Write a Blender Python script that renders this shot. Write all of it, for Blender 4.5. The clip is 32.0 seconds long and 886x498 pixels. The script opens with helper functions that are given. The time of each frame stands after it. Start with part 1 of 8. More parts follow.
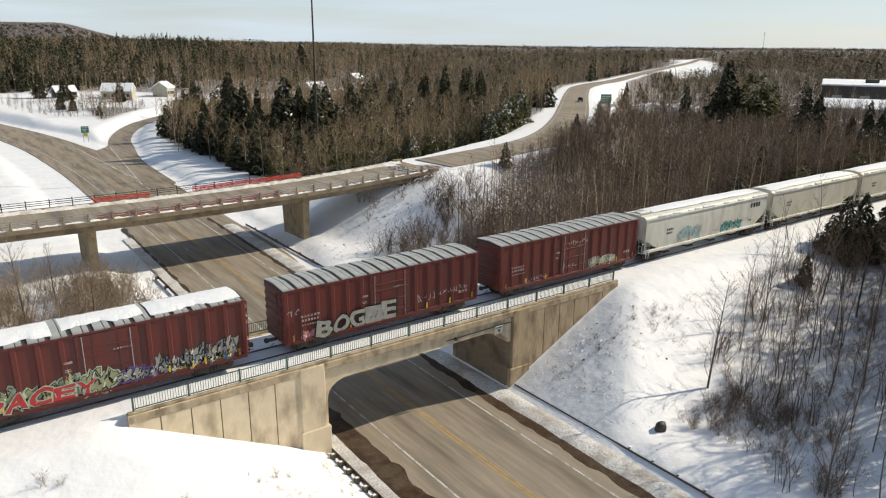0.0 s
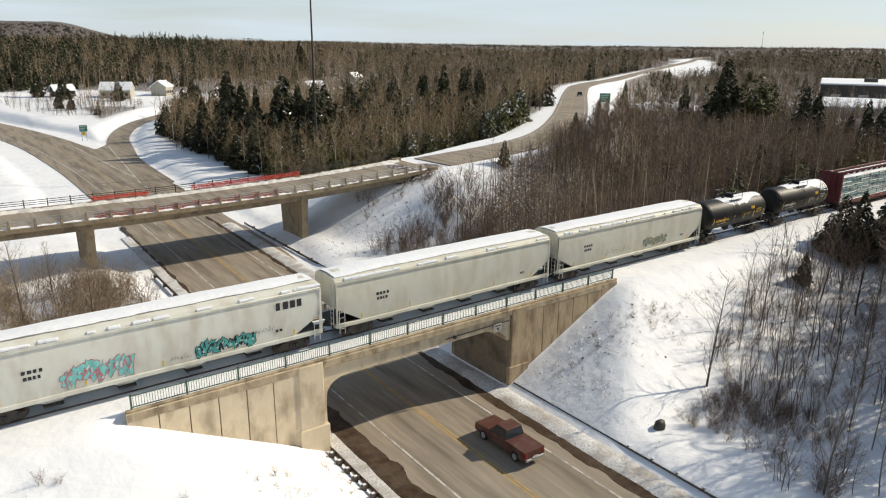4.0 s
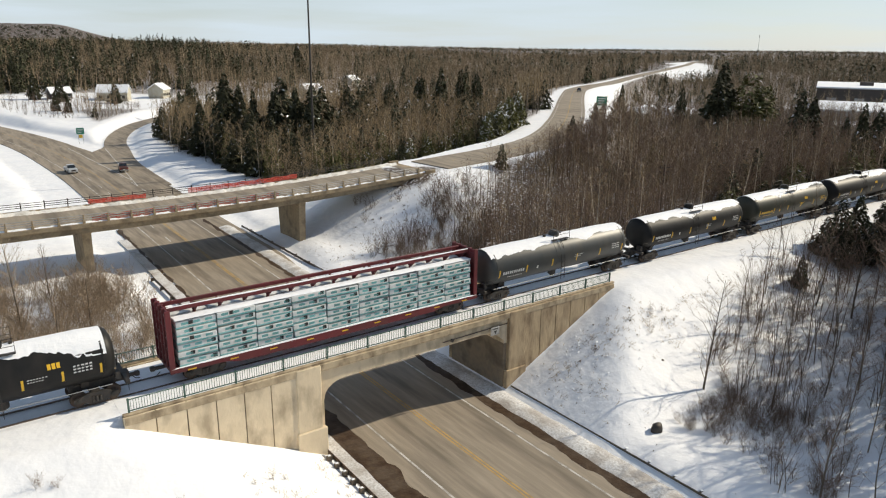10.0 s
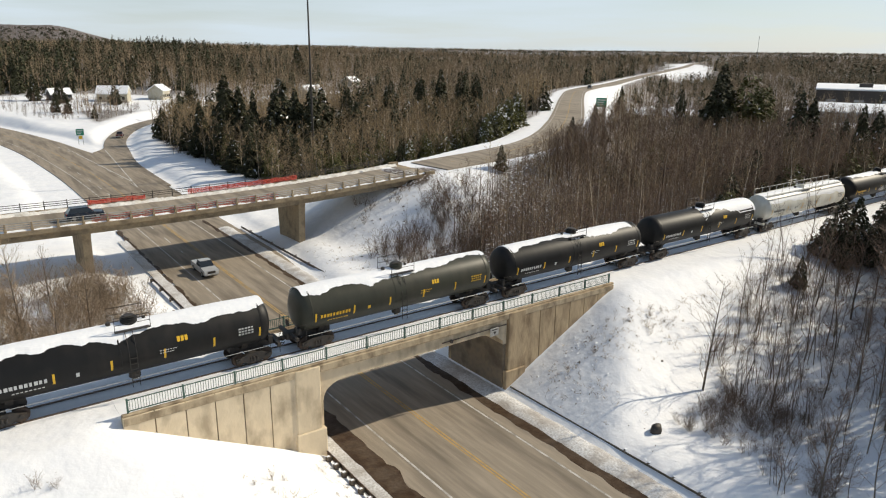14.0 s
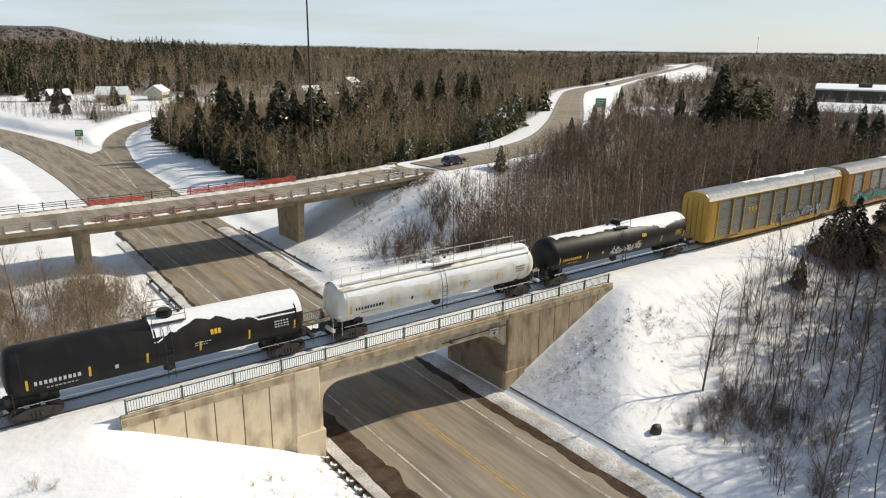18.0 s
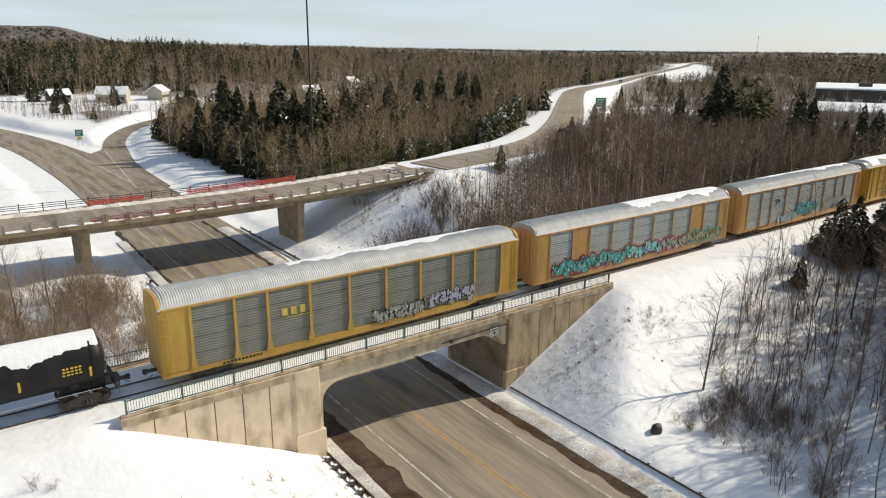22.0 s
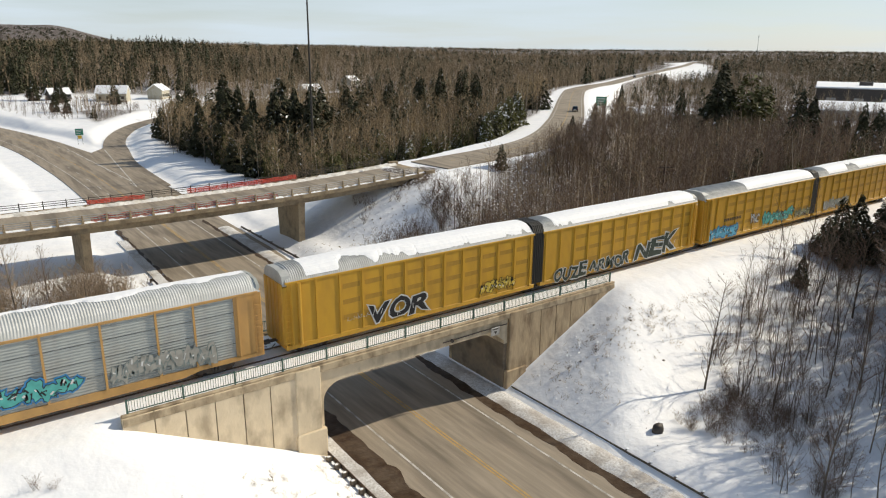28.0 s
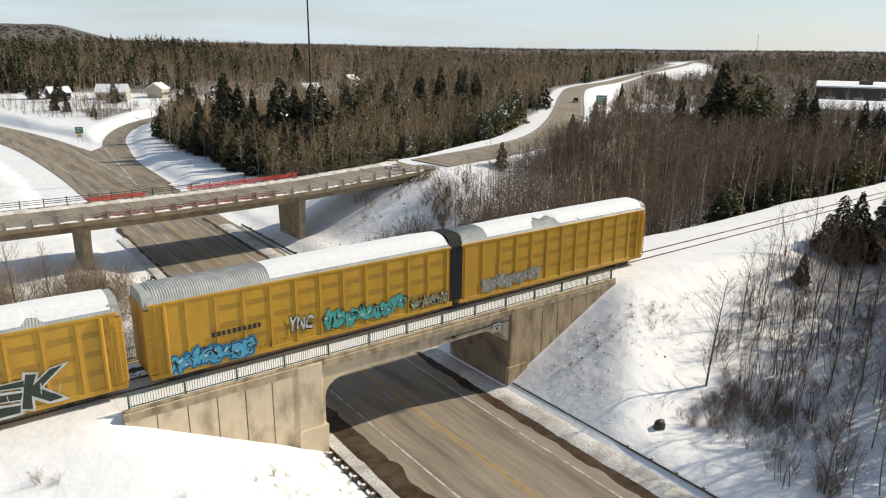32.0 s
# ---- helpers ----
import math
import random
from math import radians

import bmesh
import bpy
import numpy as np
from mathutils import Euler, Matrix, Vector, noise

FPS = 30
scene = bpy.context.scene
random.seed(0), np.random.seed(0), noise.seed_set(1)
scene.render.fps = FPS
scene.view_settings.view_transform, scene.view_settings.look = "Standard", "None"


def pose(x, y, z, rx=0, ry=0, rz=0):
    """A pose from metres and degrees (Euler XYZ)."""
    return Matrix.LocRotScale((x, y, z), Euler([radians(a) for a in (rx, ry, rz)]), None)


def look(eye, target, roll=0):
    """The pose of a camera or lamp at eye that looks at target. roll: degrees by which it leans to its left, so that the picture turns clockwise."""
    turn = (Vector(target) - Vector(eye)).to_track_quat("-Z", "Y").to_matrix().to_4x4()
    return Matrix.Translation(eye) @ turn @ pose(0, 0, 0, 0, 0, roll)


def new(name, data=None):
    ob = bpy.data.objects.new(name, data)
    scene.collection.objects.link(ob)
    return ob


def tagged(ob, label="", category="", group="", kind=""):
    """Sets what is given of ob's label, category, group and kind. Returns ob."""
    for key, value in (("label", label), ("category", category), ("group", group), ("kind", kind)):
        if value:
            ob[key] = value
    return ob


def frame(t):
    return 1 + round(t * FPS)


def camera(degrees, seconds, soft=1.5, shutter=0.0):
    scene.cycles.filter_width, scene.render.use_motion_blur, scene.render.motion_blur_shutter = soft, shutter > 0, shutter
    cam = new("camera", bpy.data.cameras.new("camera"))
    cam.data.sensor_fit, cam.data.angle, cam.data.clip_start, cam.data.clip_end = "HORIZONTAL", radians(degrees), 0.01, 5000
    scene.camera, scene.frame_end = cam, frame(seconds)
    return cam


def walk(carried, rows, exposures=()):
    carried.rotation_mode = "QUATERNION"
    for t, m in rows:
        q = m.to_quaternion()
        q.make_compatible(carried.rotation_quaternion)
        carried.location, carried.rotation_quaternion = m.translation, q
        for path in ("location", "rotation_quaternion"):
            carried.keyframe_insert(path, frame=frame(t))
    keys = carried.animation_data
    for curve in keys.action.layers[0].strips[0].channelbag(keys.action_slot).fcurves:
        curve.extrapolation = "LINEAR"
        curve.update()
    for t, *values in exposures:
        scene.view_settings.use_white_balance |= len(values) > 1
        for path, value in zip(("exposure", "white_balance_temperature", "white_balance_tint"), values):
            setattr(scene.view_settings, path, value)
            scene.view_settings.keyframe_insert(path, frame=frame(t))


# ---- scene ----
cam = camera(64.6, 32.0, 1.15)
PATH = [
    (0, pose(-0.083, -40.932, 19.519, 73.7314, -0.4391, -35.8998)),
    (1, pose(-0.090, -40.915, 19.500, 73.7092, -0.4416, -35.9242)),
    (2, pose(-0.075, -40.897, 19.476, 73.6771, -0.4350, -35.9499)),
    (3, pose(-0.068, -40.888, 19.452, 73.6694, -0.4440, -35.9755)),
    (3.5, pose(-0.060, -40.894, 19.440, 73.6688, -0.4497, -35.9825)),
    (5.5, pose(-0.041, -40.884, 19.330, 73.7241, -0.4896, -36.0495)),
    (6, pose(-0.038, -40.883, 19.326, 73.7417, -0.4938, -36.0859)),
    (7, pose(-0.052, -40.925, 19.336, 73.7637, -0.5251, -36.1186)),
    (8, pose(-0.078, -40.944, 19.387, 73.7841, -0.5313, -36.1470)),
    (9, pose(-0.091, -40.922, 19.458, 73.8219, -0.5371, -36.1734)),
    (10, pose(-0.121, -40.927, 19.476, 73.8980, -0.5454, -36.2119)),
    (11, pose(-0.082, -40.950, 19.469, 73.9245, -0.5477, -36.2101)),
    (12, pose(-0.101, -40.961, 19.456, 73.9861, -0.5403, -36.2244)),
    (13, pose(-0.110, -40.962, 19.438, 74.0079, -0.5588, -36.2243)),
    (14, pose(-0.106, -40.958, 19.437, 74.0136, -0.5719, -36.2249)),
    (14.5, pose(-0.087, -40.937, 19.423, 74.0147, -0.5726, -36.2503)),
    (16.5, pose(-0.064, -40.963, 19.386, 74.0525, -0.5448, -36.2698)),
    (17, pose(-0.062, -40.960, 19.385, 74.0522, -0.5427, -36.2701)),
    (18, pose(-0.044, -40.907, 19.400, 74.0620, -0.5278, -36.2742)),
    (19, pose(-0.041, -40.880, 19.387, 74.0632, -0.5196, -36.2754)),
    (20, pose(-0.039, -40.881, 19.375, 74.0500, -0.5049, -36.2789)),
    (21, pose(-0.036, -40.882, 19.376, 74.0478, -0.4969, -36.2786)),
    (22, pose(-0.026, -40.878, 19.394, 74.0256, -0.4802, -36.2788)),
    (23, pose(0.000, -40.836, 19.424, 73.9811, -0.4891, -36.2654)),
    (24, pose(-0.002, -40.824, 19.432, 73.9558, -0.4754, -36.2649)),
    (25, pose(-0.026, -40.781, 19.394, 73.9656, -0.4689, -36.2725)),
    (25.5, pose(-0.027, -40.779, 19.388, 73.9645, -0.4659, -36.2700)),
    (27.5, pose(-0.025, -40.773, 19.385, 73.9593, -0.4718, -36.2646)),
    (28, pose(-0.027, -40.769, 19.380, 73.9524, -0.4747, -36.2667)),
    (29, pose(-0.076, -40.714, 19.359, 73.9330, -0.5035, -36.2795)),
    (30, pose(-0.125, -40.700, 19.357, 73.9345, -0.5209, -36.2841)),
    (31, pose(-0.174, -40.683, 19.267, 73.9488, -0.5228, -36.2940)),
    (31.5, pose(-0.185, -40.690, 19.192, 73.9118, -0.5093, -36.2968)),
    (32, pose(-0.168, -40.713, 19.147, 73.9080, -0.5036, -36.2986)),
]
walk(cam, PATH)

# ---------------------------------------------------------------- light
SUN_EL, SUN_AZ = 34.0, 101.6  # degrees; azimuth clockwise from +y
scene.view_settings.exposure = 0.0
world = bpy.data.worlds.new("sky")
scene.world = world
world.use_nodes = True
wn, wl = world.node_tree.nodes, world.node_tree.links
sky = wn.new("ShaderNodeTexSky")
sky.sky_type, sky.sun_disc = "NISHITA", False
sky.sun_elevation, sky.sun_rotation = radians(SUN_EL), radians(SUN_AZ)
sky.air_density, sky.dust_density, sky.ozone_density = 1.0, 0.3, 1.5
# thin high cloud in long streaks, thickening to a pale haze at the horizon
tc, mp, cn, cr, mx = (wn.new(k) for k in ("ShaderNodeTexCoord", "ShaderNodeMapping", "ShaderNodeTexNoise", "ShaderNodeMapRange", "ShaderNodeMix"))
sx, hz, mu = wn.new("ShaderNodeSeparateXYZ"), wn.new("ShaderNodeMapRange"), wn.new("ShaderNodeMath")
mp.inputs["Scale"].default_value = (1.3, 1.3, 14.0)
cn.inputs["Scale"].default_value, cn.inputs["Detail"].default_value = 2.4, 6.0
cr.inputs["From Min"].default_value, cr.inputs["From Max"].default_value = 0.36, 0.64
cr.inputs["To Min"].default_value, cr.inputs["To Max"].default_value = 0.62, 1.0
hz.inputs["From Min"].default_value, hz.inputs["From Max"].default_value = 0.0, 0.42
hz.inputs["To Min"].default_value, hz.inputs["To Max"].default_value = 0.98, 0.22
mu.operation = "MULTIPLY"
mx.data_type = "RGBA"
mx.inputs["B"].default_value = (8.0, 9.2, 10.1, 1)
wl.new(tc.outputs["Generated"], mp.inputs["Vector"])
wl.new(tc.outputs["Generated"], sx.inputs["Vector"])
wl.new(sx.outputs["Z"], hz.inputs["Value"])
wl.new(mp.outputs["Vector"], cn.inputs["Vector"])
wl.new(cn.outputs["Fac"], cr.inputs["Value"])
wl.new(cr.outputs["Result"], mu.inputs[0])
wl.new(hz.outputs["Result"], mu.inputs[1])
wl.new(mu.outputs[0], mx.inputs["Factor"])
wl.new(sky.outputs["Color"], mx.inputs["A"])
wl.new(mx.outputs["Result"], wn["Background"].inputs["Color"])
wn["Background"].inputs["Strength"].default_value = 0.085
sun = new("sun", bpy.data.lights.new("sun", "SUN"))
sun.data.energy, sun.data.angle, sun.data.color = 4.8, radians(0.55), (1.0, 0.893, 0.705)
sun.matrix_world = look((90, -18.5, 62), (0, 0, 0))

# ---------------------------------------------------------------- materials
def material(name, colour, rough=0.7, metal=0.0, grain=None, grain_scale=20.0, stain=None, stain_scale=0.6, stain_amount=0.5,
             bump=0.0, bump_scale=25.0, spread=0.0, spec=0.4, stretch=(1, 1, 1), random_by=""):
    """Base colour, a fine grain colour, larger stains, relief, and an optional spread of brightness from piece to piece."""
    m = bpy.data.materials.new(name)
    m.use_nodes = True
    n, l = m.node_tree.nodes, m.node_tree.links
    b = n["Principled BSDF"]
    b.inputs["Roughness"].default_value, b.inputs["Metallic"].default_value = rough, metal
    b.inputs["Specular IOR Level"].default_value = spec
    co = n.new("ShaderNodeTexCoord")
    mp = n.new("ShaderNodeMapping")
    mp.inputs["Scale"].default_value = stretch
    l.new(co.outputs["Object"], mp.inputs["Vector"])
    rgb = n.new("ShaderNodeRGB")
    rgb.outputs[0].default_value = (*colour, 1)
    out = rgb.outputs[0]

    def noisy(scale, detail, lo, hi):
        t = n.new("ShaderNodeTexNoise")
        t.inputs["Scale"].default_value, t.inputs["Detail"].default_value = scale, detail
        l.new(mp.outputs["Vector"], t.inputs["Vector"])
        r = n.new("ShaderNodeMapRange")
        r.inputs["From Min"].default_value, r.inputs["From Max"].default_value = lo, hi
        l.new(t.outputs["Fac"], r.inputs["Value"])
        return r.outputs["Result"]

    def mixed(a, colour, fac, amount):
        k = n.new("ShaderNodeMath")
        k.operation = "MULTIPLY"
        k.inputs[1].default_value = amount
        l.new(fac, k.inputs[0])
        x = n.new("ShaderNodeMix")
        x.data_type = "RGBA"
        x.inputs["B"].default_value = (*colour, 1)
        l.new(a, x.inputs["A"])
        l.new(k.outputs[0], x.inputs["Factor"])
        return x.outputs["Result"]

    if grain:
        out = mixed(out, grain, noisy(grain_scale, 4.0, 0.4, 0.68), 0.7)
    if stain:
        out = mixed(out, stain, noisy(stain_scale, 6.0, 0.46, 0.66), stain_amount)
    if spread:
        if random_by == "island":
            g = n.new("ShaderNodeNewGeometry")
            ran = g.outputs["Random Per Island"]
        else:
            g = n.new("ShaderNodeObjectInfo")
            ran = g.outputs["Random"]
        r = n.new("ShaderNodeMapRange")
        r.inputs["To Min"].default_value, r.inputs["To Max"].default_value = 1 - spread, 1 + spread
        l.new(ran, r.inputs["Value"])
        h = n.new("ShaderNodeHueSaturation")
        l.new(r.outputs["Result"], h.inputs["Value"])
        l.new(out, h.inputs["Color"])
        out = h.outputs["Color"]
    l.new(out, b.inputs["Base Color"])
    if bump:
        t = n.new("ShaderNodeTexNoise")
        t.inputs["Scale"].default_value, t.inputs["Detail"].default_value = bump_scale, 5.0
        l.new(mp.outputs["Vector"], t.inputs["Vector"])
        k = n.new("ShaderNodeBump")
        k.inputs["Strength"].default_value, k.inputs["Distance"].default_value = bump, 0.05
        l.new(t.outputs["Fac"], k.inputs["Height"])
        l.new(k.outputs["Normal"], b.inputs["Normal"])
    return m


SNOW = material("snow", (0.86, 0.87, 0.89), 0.6, grain=(0.78, 0.80, 0.84), grain_scale=3.0, bump=0.5, bump_scale=2.5, spec=0.25)
DIRTY_SNOW = material("dirty_snow", (0.72, 0.72, 0.72), 0.7, grain=(0.36, 0.33, 0.3), grain_scale=7, stain=(0.3, 0.26, 0.22), stain_scale=0.5, stain_amount=0.7, bump=0.9, bump_scale=5)
PLOUGHED = material("ploughed_snow", (0.80, 0.78, 0.74), 0.7, grain=(0.55, 0.51, 0.45), grain_scale=5, stain=(0.45, 0.40, 0.33), stain_scale=0.8, stain_amount=0.5, bump=0.9, bump_scale=5)
ASPHALT = material("asphalt", (0.262, 0.221, 0.17), 0.85, grain=(0.365, 0.308, 0.24), grain_scale=3.0, stain=(0.095, 0.078, 0.06), stain_scale=0.85, stain_amount=0.62, bump=0.25, bump_scale=30, stretch=(1, 0.09, 1))
MUD = material("mud", (0.05, 0.031, 0.019), 0.6, grain=(0.085, 0.056, 0.035), grain_scale=2.0, stain=(0.22, 0.18, 0.14), stain_scale=0.7, stain_amount=0.22, spec=0.12, bump=0.8, bump_scale=4)
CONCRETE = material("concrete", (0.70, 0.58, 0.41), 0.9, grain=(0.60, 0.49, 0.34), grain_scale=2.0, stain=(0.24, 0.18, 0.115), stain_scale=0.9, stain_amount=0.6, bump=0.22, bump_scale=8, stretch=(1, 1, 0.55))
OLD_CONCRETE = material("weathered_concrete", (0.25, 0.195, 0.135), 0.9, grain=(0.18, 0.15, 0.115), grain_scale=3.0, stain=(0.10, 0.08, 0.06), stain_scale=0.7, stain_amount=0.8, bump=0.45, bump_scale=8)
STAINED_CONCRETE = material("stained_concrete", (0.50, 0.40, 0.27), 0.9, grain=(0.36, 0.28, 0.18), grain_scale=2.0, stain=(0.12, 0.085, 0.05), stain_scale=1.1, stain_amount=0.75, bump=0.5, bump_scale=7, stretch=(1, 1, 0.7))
DECK_CONCRETE = material("overpass_concrete", (0.37, 0.29, 0.185), 0.9, grain=(0.26, 0.205, 0.135), grain_scale=4.0, stain=(0.15, 0.115, 0.078), stain_scale=0.8, stain_amount=0.7, bump=0.2, bump_scale=9)
WHITE_LINE = material("white_road_paint", (0.55, 0.53, 0.5), 0.8, stain=(0.2, 0.18, 0.15), stain_scale=1.2, stain_amount=0.85)
YELLOW_LINE = material("yellow_road_paint", (0.46, 0.30, 0.10), 0.8, stain=(0.2, 0.16, 0.11), stain_scale=1.2, stain_amount=0.7)
GREY_PLATE = material("dull_sign_paint", (0.42, 0.41, 0.39), 0.6, stain=(0.25, 0.22, 0.18), stain_scale=3.0, stain_amount=0.6)
# right-hand bridge walls: rust stain, plus tree shade painted into a darker brown
TAN_SHADED_CONCRETE = material("shaded_stained_concrete", (0.46, 0.35, 0.22), 0.9, grain=(0.34, 0.26, 0.165), grain_scale=3.0, stain=(0.15, 0.10, 0.06), stain_scale=1.4, stain_amount=0.7, bump=0.45, bump_scale=8, stretch=(1, 1, 0.35))
MARK_PALE = material("white_sign_paint", (0.7, 0.7, 0.68), 0.5)
STEEL_DARK = material("dark_steel", (0.05, 0.048, 0.046), 0.6, 0.4, grain=(0.09, 0.07, 0.055), grain_scale=6)
RAIL = material("rail_steel", (0.12, 0.095, 0.08), 0.45, 0.7, grain=(0.2, 0.13, 0.09), grain_scale=6)
FENCE = material("green_grey_paint", (0.06, 0.12, 0.095), 0.6, 0.2, grain=(0.11, 0.16, 0.14), grain_scale=10)
GALV = material("galvanised_steel", (0.42, 0.42, 0.41), 0.5, 0.5, grain=(0.32, 0.32, 0.31), grain_scale=8)
ORANGE = material("orange_plastic_mesh", (0.62, 0.09, 0.06), 0.6, stain=(0.62, 0.25, 0.2), stain_scale=1.5, stain_amount=0.5)
BARK = material("grey_bark", (0.15, 0.12, 0.088), 0.9, grain=(0.075, 0.06, 0.045), grain_scale=6, spread=0.25)
TWIG = material("brown_twigs", (0.33, 0.24, 0.135), 0.9, spread=0.3, random_by="island")
BIRCH = material("pale_birch_bark", (0.52, 0.45, 0.35), 0.85, grain=(0.12, 0.1, 0.085), grain_scale=3, spread=0.25, random_by="island")
WOOD_TWIG = material("red_brown_twigs", (0.185, 0.122, 0.085), 0.9, spread=0.3, random_by="island")
NEAR_TWIG = material("grey_twigs", (0.225, 0.155, 0.115), 0.9, spread=0.3, random_by="island")
BRUSH = material("tan_brush_twigs", (0.40, 0.31, 0.22), 0.9, spread=0.3, random_by="island")
FAR_TWIG = material("woodland_twigs", (0.29, 0.222, 0.145), 0.95, stain=(0.2, 0.145, 0.085), stain_scale=0.02, stain_amount=0.9, spread=0.4, random_by="island")
NEEDLE = material("spruce_needles", (0.034, 0.036, 0.016), 0.8, grain=(0.06, 0.056, 0.022), grain_scale=2.0, spread=0.35, random_by="island")
FAR_NEEDLE = material("far_conifer_needles", (0.048, 0.05, 0.022), 0.8, spread=0.5, random_by="island")
PINE = material("pine_needles", (0.085, 0.082, 0.022), 0.8, grain=(0.10, 0.10, 0.03), grain_scale=2.0, spread=0.3, random_by="island")


# ---------------------------------------------------------------- mesh helpers
class Shape:
    """Collects vertices and faces of one mesh."""

    def __init__(self):
        self.v, self.f = [], []

    def add(self, vs, fs):
        k = len(self.v)
        self.v += [tuple(p) for p in vs]
        self.f += [tuple(i + k for i in q) for q in fs]
        return self

    def box(self, x0, x1, y0, y1, z0, z1, b=0.0):
        if b <= 0:
            vs = [(x, y, z) for z in (z0, z1) for x, y in ((x0, y0), (x1, y0), (x1, y1), (x0, y1))]
            return self.add(vs, [(3, 2, 1, 0), (4, 5, 6, 7), (0, 1, 5, 4), (1, 2, 6, 5), (2, 3, 7, 6), (3, 0, 4, 7)])
        ring = lambda z, d: [(x0 + d, y0, z), (x1 - d, y0, z), (x1, y0 + d, z), (x1, y1 - d, z), (x1 - d, y1, z), (x0 + d, y1, z), (x0, y1 - d, z), (x0, y0 + d, z)]
        inner = lambda z: [(min(max(x, x0 + b), x1 - b), min(max(y, y0 + b), y1 - b), z) for x, y, z in ring(z, b)]
        return self.loft([inner(z0), ring(z0 + b, b), ring(z1 - b, b), inner(z1)])

    def loft(self, rings, caps=True, closed=True):
        n, vs, fs = len(rings[0]), [p for r in rings for p in r], []
        for i in range(len(rings) - 1):
            for j in range(n if closed else n - 1):
                a, b = i * n + j, i * n + (j + 1) % n
                fs.append((a, b, b + n, a + n))
        if caps:
            fs += [tuple(range(n))[::-1], tuple(range((len(rings) - 1) * n, len(rings) * n))]
        return self.add(vs, fs)

    def prism(self, pts, axis, a, b):
        put = {"x": lambda p, t: (t, p[0], p[1]), "y": lambda p, t: (p[0], t, p[1]), "z": lambda p, t: (p[0], p[1], t)}[axis]
        return self.loft([[put(p, a) for p in pts], [put(p, b) for p in pts]])

    def tube(self, pts, radii, n=6, caps=True):
        if not isinstance(radii, (list, tuple)):
            radii = [radii] * len(pts)
        pts = [Vector(p) for p in pts]
        rings = []
        for i, p in enumerate(pts):
            d = (pts[min(i + 1, len(pts) - 1)] - pts[max(i - 1, 0)]).normalized()
            s = d.orthogonal().normalized() if abs(d.z) < 0.99 else Vector((1, 0, 0))
            if abs(d.z) < 0.99:
                s = d.cross(Vector((0, 0, 1))).normalized()
            u = s.cross(d)
            rings.append([p + radii[i] * (math.cos(2 * math.pi * k / n) * s + math.sin(2 * math.pi * k / n) * u) for k in range(n)])
        return self.loft(rings, caps)

    def disc(self, x, y, z, r, t, axis="y", n=20):
        ring = [(r * math.cos(2 * math.pi * k / n), r * math.sin(2 * math.pi * k / n)) for k in range(n)]
        base = {"x": (y, z), "y": (x, z), "z": (x, y)}[axis]
        at = {"x": x, "y": y, "z": z}[axis]
        return self.prism([(base[0] + a, base[1] + b) for a, b in ring], axis, at - t / 2, at + t / 2)

    def mesh(self, name, mat, smooth=0):
        me = bpy.data.meshes.new(name)
        me.from_pydata(self.v, [], self.f)
        bm = bmesh.new()
        bm.from_mesh(me)
        bmesh.ops.recalc_face_normals(bm, faces=bm.faces)
        bm.to_mesh(me)
        bm.free()
        me.materials.append(mat)
        if smooth:
            me.polygons.foreach_set("use_smooth", [True] * len(me.polygons))
            me.set_sharp_from_angle(angle=radians(smooth))
        return me


def part(name, shape, mat, parent, label="", smooth=0, at=None):
    """One mesh object under a thing or a part; shape is a Shape or a mesh that is shared."""
    ob = new(name, shape.mesh(name, mat, smooth) if isinstance(shape, Shape) else shape)
    ob.parent = parent
    if at is not None:
        ob.matrix_basis = at
    return tagged(ob, label)


def thing(name, label, category, m=None, group="", kind=""):
    ob = new(name)
    ob.empty_display_size = 0.2
    if m is not None:
        ob.matrix_basis = m
    return tagged(ob, label, category, group, kind)


def solid(name, shape, mat, label="", category="", kind="structure", smooth=0):
    return tagged(new(name, shape.mesh(name, mat, smooth)), label, category, "", kind)


def big_mesh(name, verts, faces, mats, index=None):
    """A mesh from arrays: verts (n, 3), faces (m, 3 or 4)."""
    me = bpy.data.meshes.new(name)
    k = faces.shape[1]
    me.vertices.add(len(verts))
    me.vertices.foreach_set("co", np.ascontiguousarray(verts, np.float32).ravel())
    me.loops.add(faces.size)
    me.loops.foreach_set("vertex_index", np.ascontiguousarray(faces, np.int32).ravel())
    me.polygons.add(len(faces))
    me.polygons.foreach_set("loop_start", np.arange(0, faces.size, k, dtype=np.int32))
    for m in mats:
        me.materials.append(m)
    if index is not None:
        me.polygons.foreach_set("material_index", np.ascontiguousarray(index, np.int32))
    me.update(calc_edges=True)
    return me


# ---------------------------------------------------------------- the lie of the land
def ramp(a, b, t):
    t = np.clip((t - a) / (b - a), 0, 1)
    return t * t * (3 - 2 * t)


def wave(x, y, s, seed=0.0):
    """Smooth cheap noise about -1 to 1."""
    x, y = x / s + seed, y / s - seed * 1.7
    return (np.sin(1.9 * x + 1.3 * np.sin(1.1 * y + seed)) + np.sin(2.3 * y + 1.7 * np.sin(0.8 * x + 2 * seed)) + 0.6 * np.sin(3.7 * x - 2.9 * y + seed)) / 2.6


def soft_min(a, b, k=0.9):
    h = np.clip(0.5 + 0.5 * (b - a) / k, 0, 1)
    return b + (a - b) * h - k * h * (1 - h)


def soft_max(a, b, k=0.9):
    return -soft_min(-a, -b, k)


